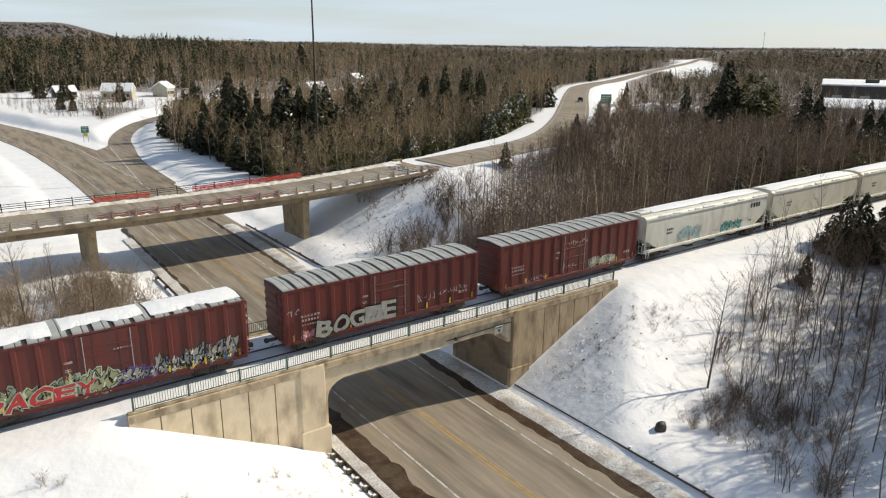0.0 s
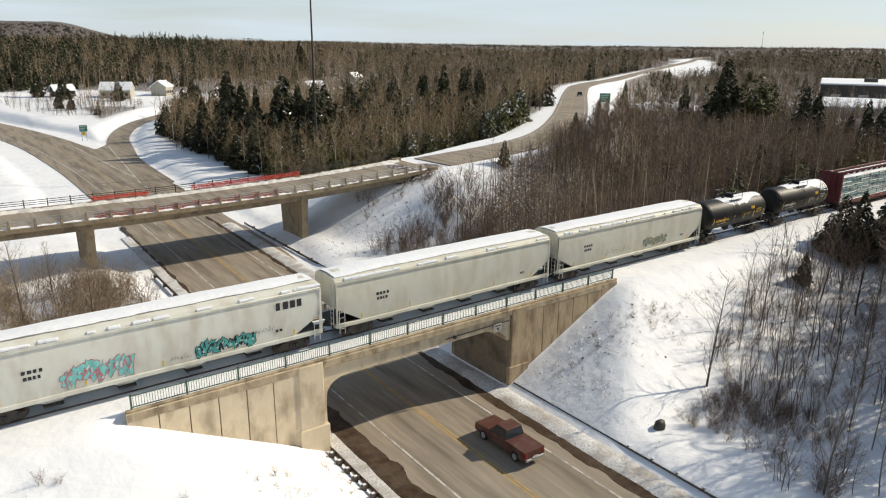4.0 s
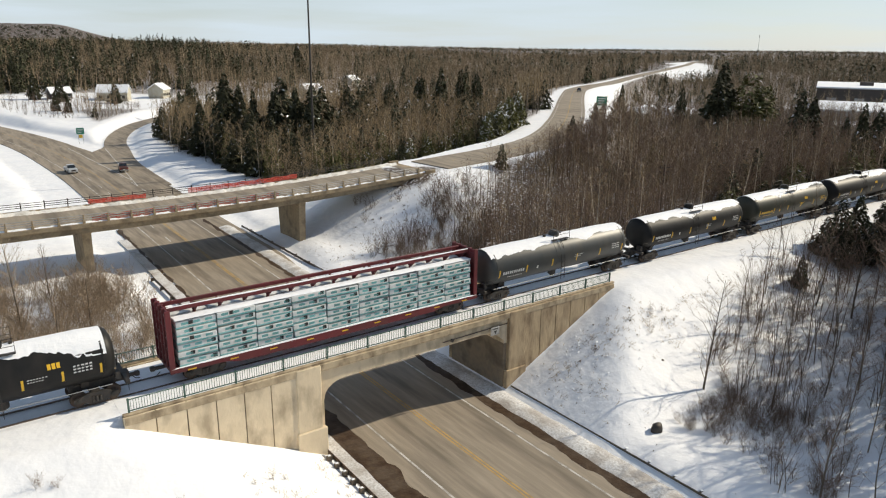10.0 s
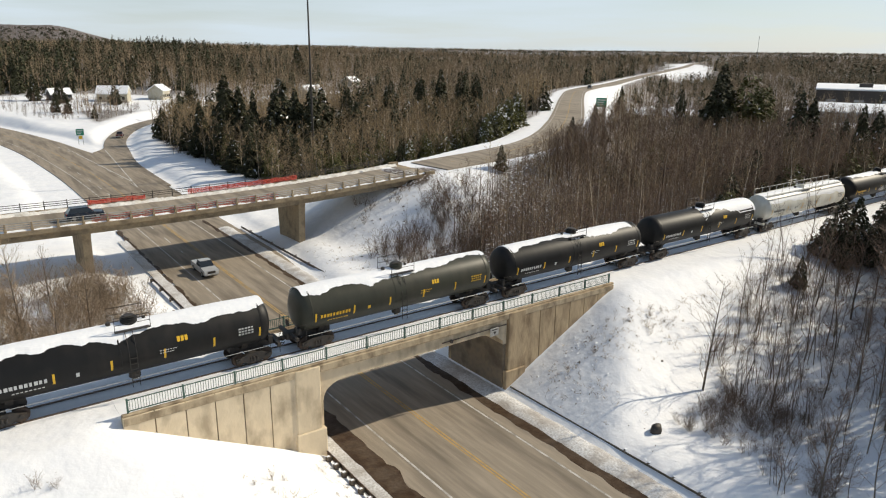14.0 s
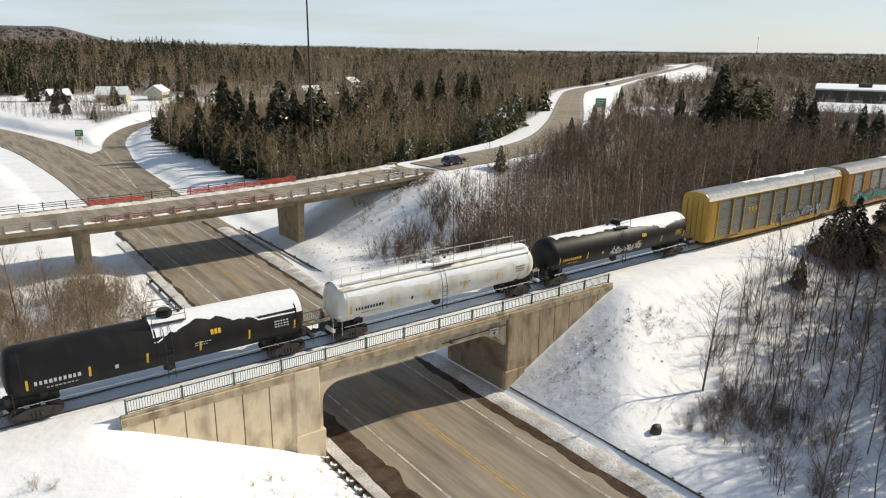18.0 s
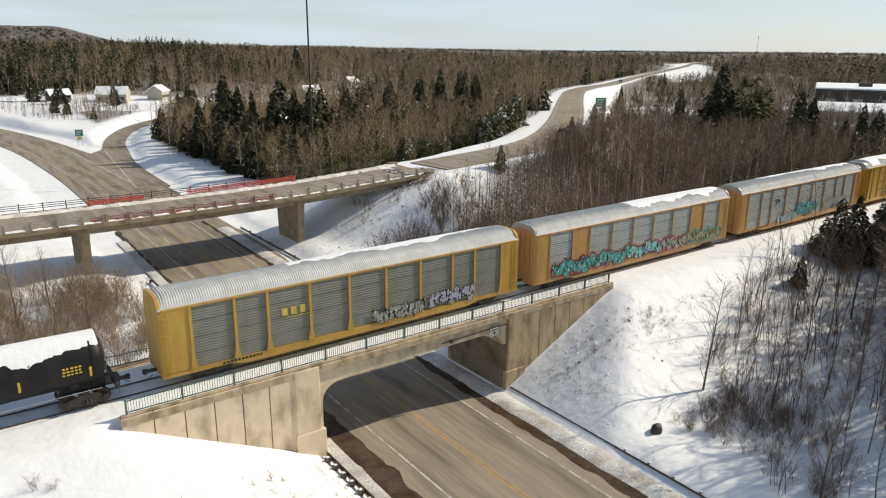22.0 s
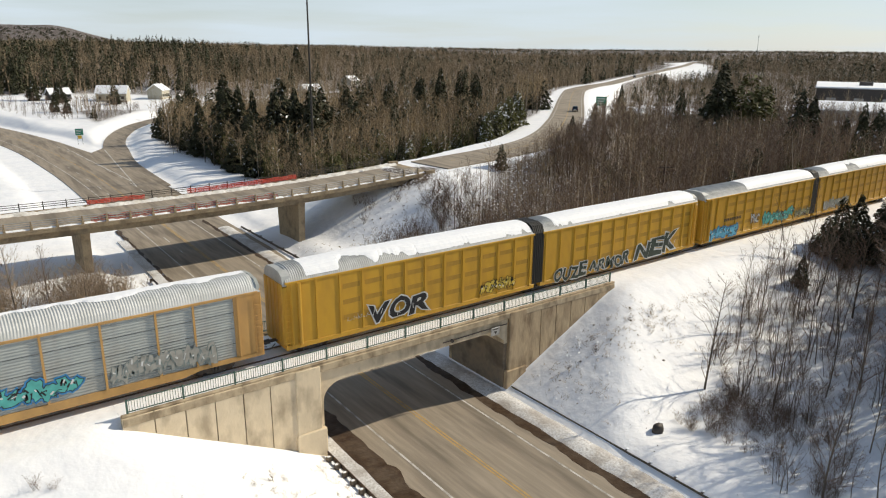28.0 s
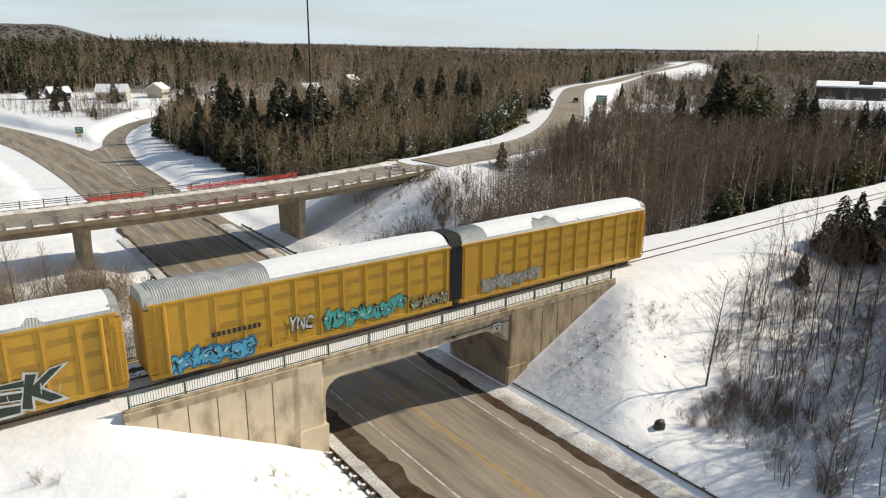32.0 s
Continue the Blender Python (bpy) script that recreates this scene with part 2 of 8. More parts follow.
def near_line(x, y, pts):
    """Distance to a polyline of (x, y, z), and the height on it at the nearest place."""
    best, zz = np.full(np.shape(x), 1e9), np.zeros(np.shape(x))
    for (ax, ay, az), (bx, by, bz) in zip(pts, pts[1:]):
        t = np.clip(((x - ax) * (bx - ax) + (y - ay) * (by - ay)) / ((bx - ax) ** 2 + (by - ay) ** 2), 0, 1)
        d = np.hypot(x - ax - t * (bx - ax), y - ay - t * (by - ay))
        zz = np.where(d < best, az + t * (bz - az), zz)
        best = np.minimum(d, best)
    return best, zz


def curve_through(pts, step=4.0):
    """A smooth line through points (Catmull-Rom)."""
    pts = [Vector(p) for p in pts]
    q = [2 * pts[0] - pts[1], *pts, 2 * pts[-1] - pts[-2]]
    out = []
    for a, b, c, d in zip(q, q[1:], q[2:], q[3:]):
        n = max(2, int((c - b).length / step))
        for i in range(n):
            t = i / n
            out.append(0.5 * (2 * b + (c - a) * t + (2 * a - 5 * b + 4 * c - d) * t * t + (3 * b - a - 3 * c + d) * t ** 3))
    return [tuple(p) for p in out] + [tuple(pts[-1])]


ROAD_Z, ROAD_X = -6.5, 25.9
HIGHWAY = [(25.7, -420, ROAD_Z), (25.7, -160, ROAD_Z), (25.7, -60, ROAD_Z), (25.8, 0, ROAD_Z), (26.4, 45, ROAD_Z), (26.8, 90, ROAD_Z), (26.0, 130, ROAD_Z), (22.5, 175, ROAD_Z), (12, 235, ROAD_Z), (-12, 310, -5.5), (-60, 400, -3), (-140, 500, 2)]
SLIP = [(34.0, 98, ROAD_Z), (34.6, 115, ROAD_Z), (35.7, 132, ROAD_Z), (38.7, 151, ROAD_Z), (41.5, 167.4, ROAD_Z), (46.6, 185.4, ROAD_Z), (53.6, 202.4, -6.4), (63.2, 218.3, -6.3), (80, 236, -6.0), (120, 262, -5.0), (190, 292, -3)]
SIDE_ROAD = [(-230, 48, 1.0), (-90, 47.5, 0.7), (-40, 47.3, 0.6), (0, 47.0, 0.5), (22, 46.9, 0.45), (40, 46.9, 0.8), (57, 47.0, 1.7), (71, 48.3, 2.2), (79.5, 50.0, 2.35), (88.2, 52.9, 2.45), (95.2, 56.4, 2.5), (102.4, 61.2, 2.5), (111.5, 68.2, 2.5), (121.2, 76.5, 2.5), (131, 85, 2.5), (152.3, 104.6, 2.5), (172.8, 123.8, 2.5), (194.6, 143.9, 2.5), (223, 169, 2.5), (243, 183, 2.4), (263, 195, 2.3), (297, 213, 2.2), (415, 286, 2.0), (700, 455, 2.0), (1000, 636, 2.0), (1700, 1000, 2.0)]
HIGHWAY, SLIP, SIDE_ROAD = curve_through(HIGHWAY), curve_through(SLIP), curve_through(SIDE_ROAD)
# coarser copies are enough for the lie of the land
coarse = lambda line: [p for k, p in enumerate(line) if k % 3 == 0 or k == len(line) - 1]
SIDE_ALL, HIGHWAY_ALL, SLIP_ALL = SIDE_ROAD, HIGHWAY, SLIP
SIDE_ROAD, HIGHWAY, SLIP = [p for k, p in enumerate(coarse(SIDE_ROAD)) if p[0] < 320 or k % 8 == 0], coarse(HIGHWAY), coarse(SLIP)
BANK_RIGHT = [(61.0, 47.25, 1.86)] + [p for p in SIDE_ROAD if p[0] > 62.5]
BANK_LEFT = [p for p in SIDE_ROAD if p[0] < -18]


def land(x, y):
    """Height of the ground."""
    x, y = np.asarray(x, float), np.asarray(y, float)
    d = np.hypot(x, y + 40.8)
    az = np.degrees(np.arctan2(x, y + 40.8))
    z = -5.7 + 0.35 * wave(x, y, 14) + 0.15 * wave(x, y, 4, 2.0)
    z = z + 2.6 * ramp(55, 90, x) * ramp(4, 14, y) * (1 - ramp(60, 120, y))
    rise = 18 - 14 * ramp(14, 44, az) + 3 * wave(x, y, 170)
    z = z + rise * ramp(170, 800, d) * ramp(-30, 60, y)
    z = z + 13 * ramp(900, 2500, d) * ramp(10, 30, az)
    z = z + 78 * ramp(2000, 3300, d) * (1 - 0.75 * ramp(7.8, 13.0, az)) * (1 - ramp(12.0, 20.0, az)) * (1 + 0.05 * wave(x, y, 300))
    # bank of the side road
    beyond = y > np.interp(x, [p[0] for p in SIDE_ROAD], [p[1] for p in SIDE_ROAD])
    for bank, w in ((BANK_RIGHT, np.where(beyond, 6.4 + 2.6 * ramp(62, 80, x) + 3 * ramp(110, 140, x), 6.4)), (BANK_LEFT, 6.4)):
        q, h = near_line(x, y, bank)
        z = np.where(d < 1400, soft_max(z, h - 0.12 - np.maximum(q - w, 0) / 1.9), z)
        z = np.where(q < w, h - 0.14, z)
    # railway bank
    q = np.abs(y)
    z = soft_max(z, -0.09 - np.maximum(q - 4.6 - 0.5 * wave(x, y, 9, 1.0), 0) / 1.75)
    # highway cutting
    q, h = near_line(x, y, HIGHWAY)
    side = np.where(x > ROAD_X, 7.2, 7.6) + 5.0 * ramp(40, 90, y) * (1 - ramp(180, 230, y)) + 3.0 * ramp(20, 45, np.abs(y)) * (1 - ramp(40, 90, y))
    cut = h - 0.1 + np.maximum(q - side, 0) * 0.5
    inside = np.abs(y) < 3.05
    z = np.where(inside & ((x < 17.2) | (x > 34.45)), z, soft_min(z, cut))
    q, h = near_line(x, y, SLIP)
    z = soft_min(z, h - 0.1 + np.maximum(q - 4.0, 0) * 0.5)
    # the roads' own beds stay level and low
    for line, w in ((HIGHWAY, 6.0), (SLIP, 2.9)):
        q, h = near_line(x, y, line)
        z = np.where(inside & ((x < 17.2) | (x > 34.45)), z, np.where(q < w, np.minimum(z, h - 0.14), z))
    return z


def spaced(lo, hi, fine_lo, fine_hi, step, grow=1.09):
    mid = list(np.arange(fine_lo, fine_hi + 1e-6, step))
    up, s = [fine_hi], step
    while up[-1] < hi:
        s *= grow
        up.append(up[-1] + s)
    dn, s = [fine_lo], step
    while dn[-1] > lo:
        s *= grow
        dn.append(dn[-1] - s)
    return np.array(dn[:0:-1] + mid + up[1:])


gx = np.concatenate([spaced(-700, 95, -12, 95, 0.75)[:-1], spaced(95, 4500, 95, 300, 1.7)])
gy = np.concatenate([spaced(-460, 96, -46, 96, 0.75)[:-1], spaced(96, 4500, 96, 300, 1.7)])
gy[np.argmin(abs(gy + 3.0))], gy[np.argmin(abs(gy - 3.0))] = -3.04, 3.04
gy = np.sort(np.append(gy, [-3.3, 3.3]))
XX, YY = np.meshgrid(gx, gy)
ZZ = land(XX, YY)
nx, ny = len(gx), len(gy)
ii = (np.arange(ny - 1)[:, None] * nx + np.arange(nx - 1)[None]).ravel()
GROUND = bpy.data.materials.new("snowy_ground")


def ground_material(m):
    """Snow, with woodland litter and twigs showing where woods stand, and trodden or blown patches."""
    m.use_nodes = True
    n, l = m.node_tree.nodes, m.node_tree.links
    b = n["Principled BSDF"]
    b.inputs["Roughness"].default_value, b.inputs["Specular IOR Level"].default_value = 0.6, 0.2
    co = n.new("ShaderNodeTexCoord")
    at = n.new("ShaderNodeAttribute")
    at.attribute_name = "woods"

    def tex(scale, detail):
        t = n.new("ShaderNodeTexNoise")
        t.inputs["Scale"].default_value, t.inputs["Detail"].default_value = scale, detail
        l.new(co.outputs["Object"], t.inputs["Vector"])
        return t.outputs["Fac"]

    def ranged(v, a, b2):
        r = n.new("ShaderNodeMapRange")
        r.inputs["From Min"].default_value, r.inputs["From Max"].default_value = a, b2
        l.new(v, r.inputs["Value"])
        return r.outputs["Result"]

    def mix(fac, a, b2):
        x = n.new("ShaderNodeMix")
        x.data_type = "RGBA"
        for k, v in (("A", a), ("B", b2)):
            if isinstance(v, tuple):
                x.inputs[k].default_value = (*v, 1)
            else:
                l.new(v, x.inputs[k])
        l.new(fac, x.inputs["Factor"])
        return x.outputs["Result"]

    def times(a, b2):
        k = n.new("ShaderNodeMath")
        k.operation = "MULTIPLY"
        for i, v in enumerate((a, b2)):
            if isinstance(v, float):
                k.inputs[i].default_value = v
            else:
                l.new(v, k.inputs[i])
        return k.outputs[0]

    snow = mix(ranged(tex(0.4, 5.0), 0.35, 0.7), (0.88, 0.885, 0.90), (0.80, 0.815, 0.85))
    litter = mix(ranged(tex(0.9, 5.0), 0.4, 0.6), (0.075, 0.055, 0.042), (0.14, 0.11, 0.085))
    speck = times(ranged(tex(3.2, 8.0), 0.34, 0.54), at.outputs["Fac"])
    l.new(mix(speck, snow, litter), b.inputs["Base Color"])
    k = n.new("ShaderNodeBump")
    k.inputs["Strength"].default_value, k.inputs["Distance"].default_value = 0.45, 0.25
    l.new(tex(0.9, 6.0), k.inputs["Height"])
    l.new(k.outputs["Normal"], b.inputs["Normal"])


ground_material(GROUND)
gm = big_mesh("ground", np.stack([XX.ravel(), YY.ravel(), ZZ.ravel()], 1), np.stack([ii, ii + 1, ii + nx + 1, ii + nx], 1), [GROUND])
gm.polygons.foreach_set("use_smooth", [True] * len(gm.polygons))
ground = tagged(new("ground", gm), "snow-covered ground with banks and cuttings", "ground", "", "structure")


def woods(x, y):
    """How wooded a place is, 0 to 1."""
    x, y = np.asarray(x, float), np.asarray(y, float)
    a, _ = near_line(x, y, HIGHWAY)
    b, _ = near_line(x, y, SLIP)
    c, _ = near_line(x, y, SIDE_ROAD)
    d = np.hypot(x, y + 40.8)
    wide_left = ramp(112, 140, x)
    wide_right = ramp(135, 170, x) * (1 - ramp(262, 300, x))
    w = ramp(21, 26, a) * ramp(9, 13, b) * np.where(y > np.interp(x, [p[0] for p in SIDE_ROAD], [p[1] for p in SIDE_ROAD]), ramp(9.5 - 2.0 * wide_left, 12.5 - 3.4 * wide_left, c), ramp(5.6 + 8.0 * wide_right, 7.6 + 9.4 * wide_right, c)) * ramp(6.5, 9.5, np.abs(y))
    right = np.maximum(ramp(45, 53, x - 1.38 * np.maximum(y - 24, 0)), ramp(150, 185, x)) * (y > 0) * ramp(6.5, 10, y)  # beyond the railway
    mid = ramp(44, 47, x) * ramp(66, 72, y - 0.12 * (x - 45))
    far = ramp(300, 330, d)
    south = ramp(6, 9, x - 2.565 * (y + 40.8)) * ramp(-8, -10, y) * (x < 150)
    left_of_side = y > np.interp(x, [p[0] for p in SIDE_ROAD], [p[1] for p in SIDE_ROAD])
    w = w * np.maximum(np.where(left_of_side, mid, right), np.maximum(far, south))
    # fields and yards
    for cx, cy, rx, ry in ((20, 285, 75, 34), (258, 72, 24, 30), (255, 144, 24, 18), (332, 88, 40, 48), (75, 262, 40, 24), (148, 276, 14, 12)):
        w = w * ramp(0.8, 1.1, np.hypot((x - cx) / rx, (y - cy) / ry) + 0.1 * wave(x, y, 12))
    az = np.degrees(np.arctan2(x, y + 40.8))
    w = w * (1 - ramp(52.6, 53.2, az) * (1 - ramp(56.6, 57.6, az)) * ramp(540, 580, d) * (1 - ramp(1100, 1200, d)))
    return w


wood = woods(XX, YY).ravel()
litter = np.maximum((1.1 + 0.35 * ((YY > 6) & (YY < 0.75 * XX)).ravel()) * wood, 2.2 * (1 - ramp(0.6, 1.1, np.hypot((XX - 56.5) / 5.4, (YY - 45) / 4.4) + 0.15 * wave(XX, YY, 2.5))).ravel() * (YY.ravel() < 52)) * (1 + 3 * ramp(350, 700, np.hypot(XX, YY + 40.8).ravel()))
SIDE_ROAD, HIGHWAY, SLIP = SIDE_ALL, HIGHWAY_ALL, SLIP_ALL


def ground_at(x, y):
    """Height of the ground sheet itself."""
    x, y = np.asarray(x, float), np.asarray(y, float)
    i = np.clip(np.searchsorted(gx, x) - 1, 0, nx - 2)
    j = np.clip(np.searchsorted(gy, y) - 1, 0, ny - 2)
    u, v = (x - gx[i]) / (gx[i + 1] - gx[i]), (y - gy[j]) / (gy[j + 1] - gy[j])
    return (ZZ[j, i] * (1 - u) + ZZ[j, i + 1] * u) * (1 - v) + (ZZ[j + 1, i] * (1 - u) + ZZ[j + 1, i + 1] * u) * v


WOOD2 = wood.reshape(ny, nx)


def wooded(x, y):
    i = np.clip(np.searchsorted(gx, x), 0, nx - 1)
    j = np.clip(np.searchsorted(gy, y), 0, ny - 1)
    return WOOD2[j, i]


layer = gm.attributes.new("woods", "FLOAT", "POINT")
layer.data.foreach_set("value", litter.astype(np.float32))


# ---------------------------------------------------------------- roads
def ribbon(line, left, right, up=0.0, thick=0.25, bow=0.0):
    """A strip along a line; left and right are offsets (to the left positive), or functions of the place on the line."""
    s = Shape()
    rings = []
    for i, p in enumerate(line):
        a, b = line[max(i - 1, 0)], line[min(i + 1, len(line) - 1)]
        d = Vector((b[0] - a[0], b[1] - a[1], 0)).normalized()
        n = Vector((-d.y, d.x, 0))
        le = left(p) if callable(left) else left
        ri = right(p) if callable(right) else right
        c = Vector(p)
        z = Vector((0, 0, up))
        rings.append([c + n * le + z, c + n * ri + z, c + n * ri + z - Vector((0, 0, thick)), c + n * le + z - Vector((0, 0, thick))])
    return s.loft(rings)


def bump01(a, b, c, d, y):
    return float(ramp(a, b, y) * (1 - ramp(c, d, y)))


wide_l = lambda p: 6.6 - 0.3 * bump01(20, 40, 170, 230, p[1])
wide_r = lambda p: -5.5 - 3.0 * bump01(15, 45, 70, 75, p[1]) - 3.6 * bump01(66, 90, 120, 165, p[1]) * 1.0 - 1.5 * bump01(120, 160, 170, 235, p[1])
highway = solid("road", ribbon(HIGHWAY, wide_l, wide_r, 0.0), ASPHALT, "worn brown-grey asphalt highway with salt stains", "road")
slip = solid("road", ribbon(SLIP, lambda p: 2.9 + 4.0 * (1 - float(ramp(146, 160, p[1]))), -2.7, -0.006), ASPHALT, "worn asphalt turning road between snow banks", "road")
side = solid("road", ribbon([p for p in SIDE_ROAD if p[0] > 57.0], lambda p: 4.4 - 0.7 * float(ramp(240, 320, p[0])), lambda p: -4.4 + 0.7 * float(ramp(240, 320, p[0])), 0.0), ASPHALT, "grey-brown asphalt side road curving away", "road")
side2 = solid("road", ribbon([p for p in SIDE_ROAD if p[0] < -12.5], 4.6, -4.6, 0.0), ASPHALT, "grey-brown asphalt side road on its bank", "road")


def stripe(line, off, w, a, b, mat, name, label, dash=0, gap=0):
    """A painted line between two places along y (or x for the side road)."""
    pts = line
    s = Shape()
    run, on = 0.0, []
    for p, q in zip(pts, pts[1:]):
        run += math.hypot(q[0] - p[0], q[1] - p[1])
        if a <= p[1] <= b and (not dash or run % (dash + gap) < dash):
            d = Vector((q[0] - p[0], q[1] - p[1], 0)).normalized()
            n = Vector((-d.y, d.x, 0))
            u = Vector((0, 0, 0.006))
            o, c = n * off, n * w / 2
            P, Q = Vector(p), Vector(q)
            s.add([P + o - c + u, P + o + c + u, Q + o + c + u, Q + o - c + u], [(0, 1, 2, 3)])
    return solid(name, s, mat, label, "road marking")


FINE_HW = curve_through([tuple(p) for p in HIGHWAY[::4]], 1.5)
FINE_SR = curve_through([p for p in SIDE_ROAD[::3] if 57 < p[0] < 500], 2.0)
for off in (-0.12, 0.12):
    stripe(FINE_HW, off, 0.12, -60, 92, YELLOW_LINE, "centre_line", "faded yellow centre line")
stripe(FINE_HW, -0.2, 0.13, 92, 300, YELLOW_LINE, "centre_line", "faded yellow centre line")
stripe(FINE_HW, 3.75, 0.14, -60, 300, WHITE_LINE, "edge_line", "worn white edge line")
stripe(FINE_HW, -4.1, 0.14, -60, 66, WHITE_LINE, "edge_line", "worn white edge line")
stripe(FINE_HW, -4.0, 0.14, 66, 170, WHITE_LINE, "lane_line", "worn white lane line", 3, 6)
stripe(FINE_HW, 1.9, 0.14, 48, 130, WHITE_LINE, "lane_line", "worn white lane line", 3, 6)
for a, b in (((36.4, 155.0), (30.8, 99.0)), ((28.8, 162.0), (31.4, 105.0))):
    stripe(curve_through([(*a, ROAD_Z), ((a[0] + b[0]) / 2, (a[1] + b[1]) / 2, ROAD_Z), (*b, ROAD_Z)], 3.0)[::-1], 0, 0.22, 90, 170, WHITE_LINE, "gore_line", "worn white line where the roads part")
stripe(FINE_SR, 0.1, 0.14, 40, 400, YELLOW_LINE, "centre_line", "faded yellow centre line")
stripe(FINE_SR, 3.6, 0.12, 40, 400, WHITE_LINE, "edge_line", "worn white edge line")
stripe(FINE_SR, -3.6, 0.12, 40, 400, WHITE_LINE, "edge_line", "worn white edge line")

# ---------------------------------------------------------------- railway
XA, XB = -520.0, 640.0
for y in (-0.7525, 0.7525):
    s = Shape()
    prof = [(-0.07, -0.17), (0.07, -0.17), (0.07, -0.15), (0.012, -0.13), (0.012, -0.045), (0.037, -0.035), (0.037, 0.0), (-0.037, 0.0), (-0.037, -0.035), (-0.012, -0.045), (-0.012, -0.13), (-0.07, -0.15)]
    s.prism([(y + a, b) for a, b in prof], "x", XA, XB)
    solid("rail", s, RAIL, "worn steel rail half buried in snow", "rail")

# ---------------------------------------------------------------- railway bridge
bridge = thing("railway_bridge", "weathered concrete railway bridge over the highway", "bridge", kind="structure")
XL, XR, YN = 18.1, 33.5, 3.35
s = Shape()
fascia = [(XL - 1.2, -0.36), (XL - 1.2, -2.6), (XL, -2.6)]
for k in range(9):
    a = math.pi * k / 16
    fascia.append((XL + 1.6 - 1.6 * math.cos(a) * 1.0, -2.6 + 1.15 * math.sin(a)))
fascia += [(XR - 2.2, -1.35), (XR - 0.9, -1.6), (XR, -2.3), (XR, -2.6), (XR + 1.2, -2.6), (XR + 1.2, -0.36)]
deck = part("deck", Shape().prism(fascia, "y", -YN, YN), CONCRETE, bridge, "concrete deck beam with haunched ends")
for sgn in (-1, 1):
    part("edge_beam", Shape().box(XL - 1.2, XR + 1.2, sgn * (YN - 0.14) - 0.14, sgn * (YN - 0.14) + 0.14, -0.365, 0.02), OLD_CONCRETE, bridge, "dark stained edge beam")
    part("coping", Shape().box(XL - 12.0, XR + 12.4, sgn * YN - 0.14, sgn * YN + 0.14, 0.0, 0.13, 0.03), STAINED_CONCRETE, bridge, "weathered concrete coping")
part("abutment", Shape().box(XL - 2.2, XL, -YN + 0.02, YN - 0.02, -7.2, -2.55, 0.04), CONCRETE, bridge, "pale concrete abutment")
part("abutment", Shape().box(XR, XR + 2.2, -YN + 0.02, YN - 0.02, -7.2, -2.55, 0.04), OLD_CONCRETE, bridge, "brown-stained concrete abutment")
# buttress at each corner
for sgn in (-1, 1):
    part("pilaster", Shape().box(XL - 2.0, XL - 0.3, sgn * YN - 0.30, sgn * YN + 0.30, -7.2, -0.02, 0.05), CONCRETE, bridge)
    part("pilaster", Shape().box(XR + 0.3, XR + 2.0, sgn * YN - 0.30, sgn * YN + 0.30, -7.2, -0.02, 0.05), TAN_SHADED_CONCRETE, bridge)
part("bridge_bed", Shape().box(XL - 12, XR + 12.3, -YN + 0.14, YN - 0.14, -0.36, -0.08), SNOW, bridge, "snow lying along the deck")
# wing walls in cast panels
for sgn in (-1, 1):
    for n in range(6):
        x1 = XL - 2.0 - n * 1.68
        x0 = x1 - 1.61
        zz = [-7.2 + max(0, (XL - 2.0 - x) - 1.5) * 0.55 for x in (x0, x1)]
        part("wall_panel", Shape().prism([(x0, 0.0), (x0, zz[0] - 0.6), (x1, zz[1] - 0.6), (x1, 0.0)], "y", sgn * YN - 0.22, sgn * YN + 0.22), CONCRETE, bridge)
        a0 = XR + 2.0 + n * 1.68
        a1 = a0 + 1.61
        zz = [-7.2 + max(0, (x - XR - 2.0) - 1.5) * 0.55 for x in (a0, a1)]
        part("wall_panel", Shape().prism([(a0, 0.0), (a0, zz[0] - 0.6), (a1, zz[1] - 0.6), (a1, 0.0)], "y", sgn * YN - 0.22, sgn * YN + 0.22), TAN_SHADED_CONCRETE, bridge)
for sgn in (-1, 1):
    for xa, xb in ((XL - 2.0, XL - 12.0), (XR + 2.0, XR + 12.2)):
        part("wall_core", Shape().prism([(xa, -0.02), (xa, -7.4), (xa + (xb - xa) * 0.15, -7.4), (xb, -1.6), (xb, -0.02)], "y", sgn * YN - 0.15, sgn * YN + 0.15), OLD_CONCRETE, bridge, "dark recessed joints between wall panels")
for sgn in (-1, 1):
    part("plinth", Shape().box(XL - 2.1, XL - 0.02, sgn * (YN + 0.22) - 0.2, sgn * (YN + 0.22) + 0.2, -7.2, -4.4, 0.06), CONCRETE, bridge, "wider concrete plinth of the pilaster")
    part("plinth", Shape().box(XR + 0.02, XR + 2.1, sgn * (YN + 0.22) - 0.2, sgn * (YN + 0.22) + 0.2, -7.2, -4.8, 0.06), TAN_SHADED_CONCRETE, bridge, "wider stained plinth of the pilaster in a shaded brown")
pipe = part("conduit", Shape().tube([(27.6, -YN - 0.04, -1.02), (31.6, -YN - 0.04, -0.98), (33.7, -YN - 0.06, -0.95)], 0.035, 6), RAIL, bridge, "thin rusty conduit along the beam")
part("junction_box", Shape().disc(28.4, -YN - 0.08, -1.04, 0.13, 0.14, "y", 10), STEEL_DARK, pipe)
plate = part("sign_plate", Shape().box(31.9, 32.75, -YN - 0.3, -YN - 0.26, -1.5, -0.85, 0.02), GREY_PLATE, bridge, "white sign plate with a dark arrow")
part("sign_arrow", Shape().prism([(32.2, -1.15), (32.5, -1.15), (32.35, -1.42)], "y", -YN - 0.306, -YN - 0.3), STEEL_DARK, plate)
part("sign_bars", Shape().box(32.05, 32.6, -YN - 0.306, -YN - 0.3, -1.03, -0.95), STEEL_DARK, plate)
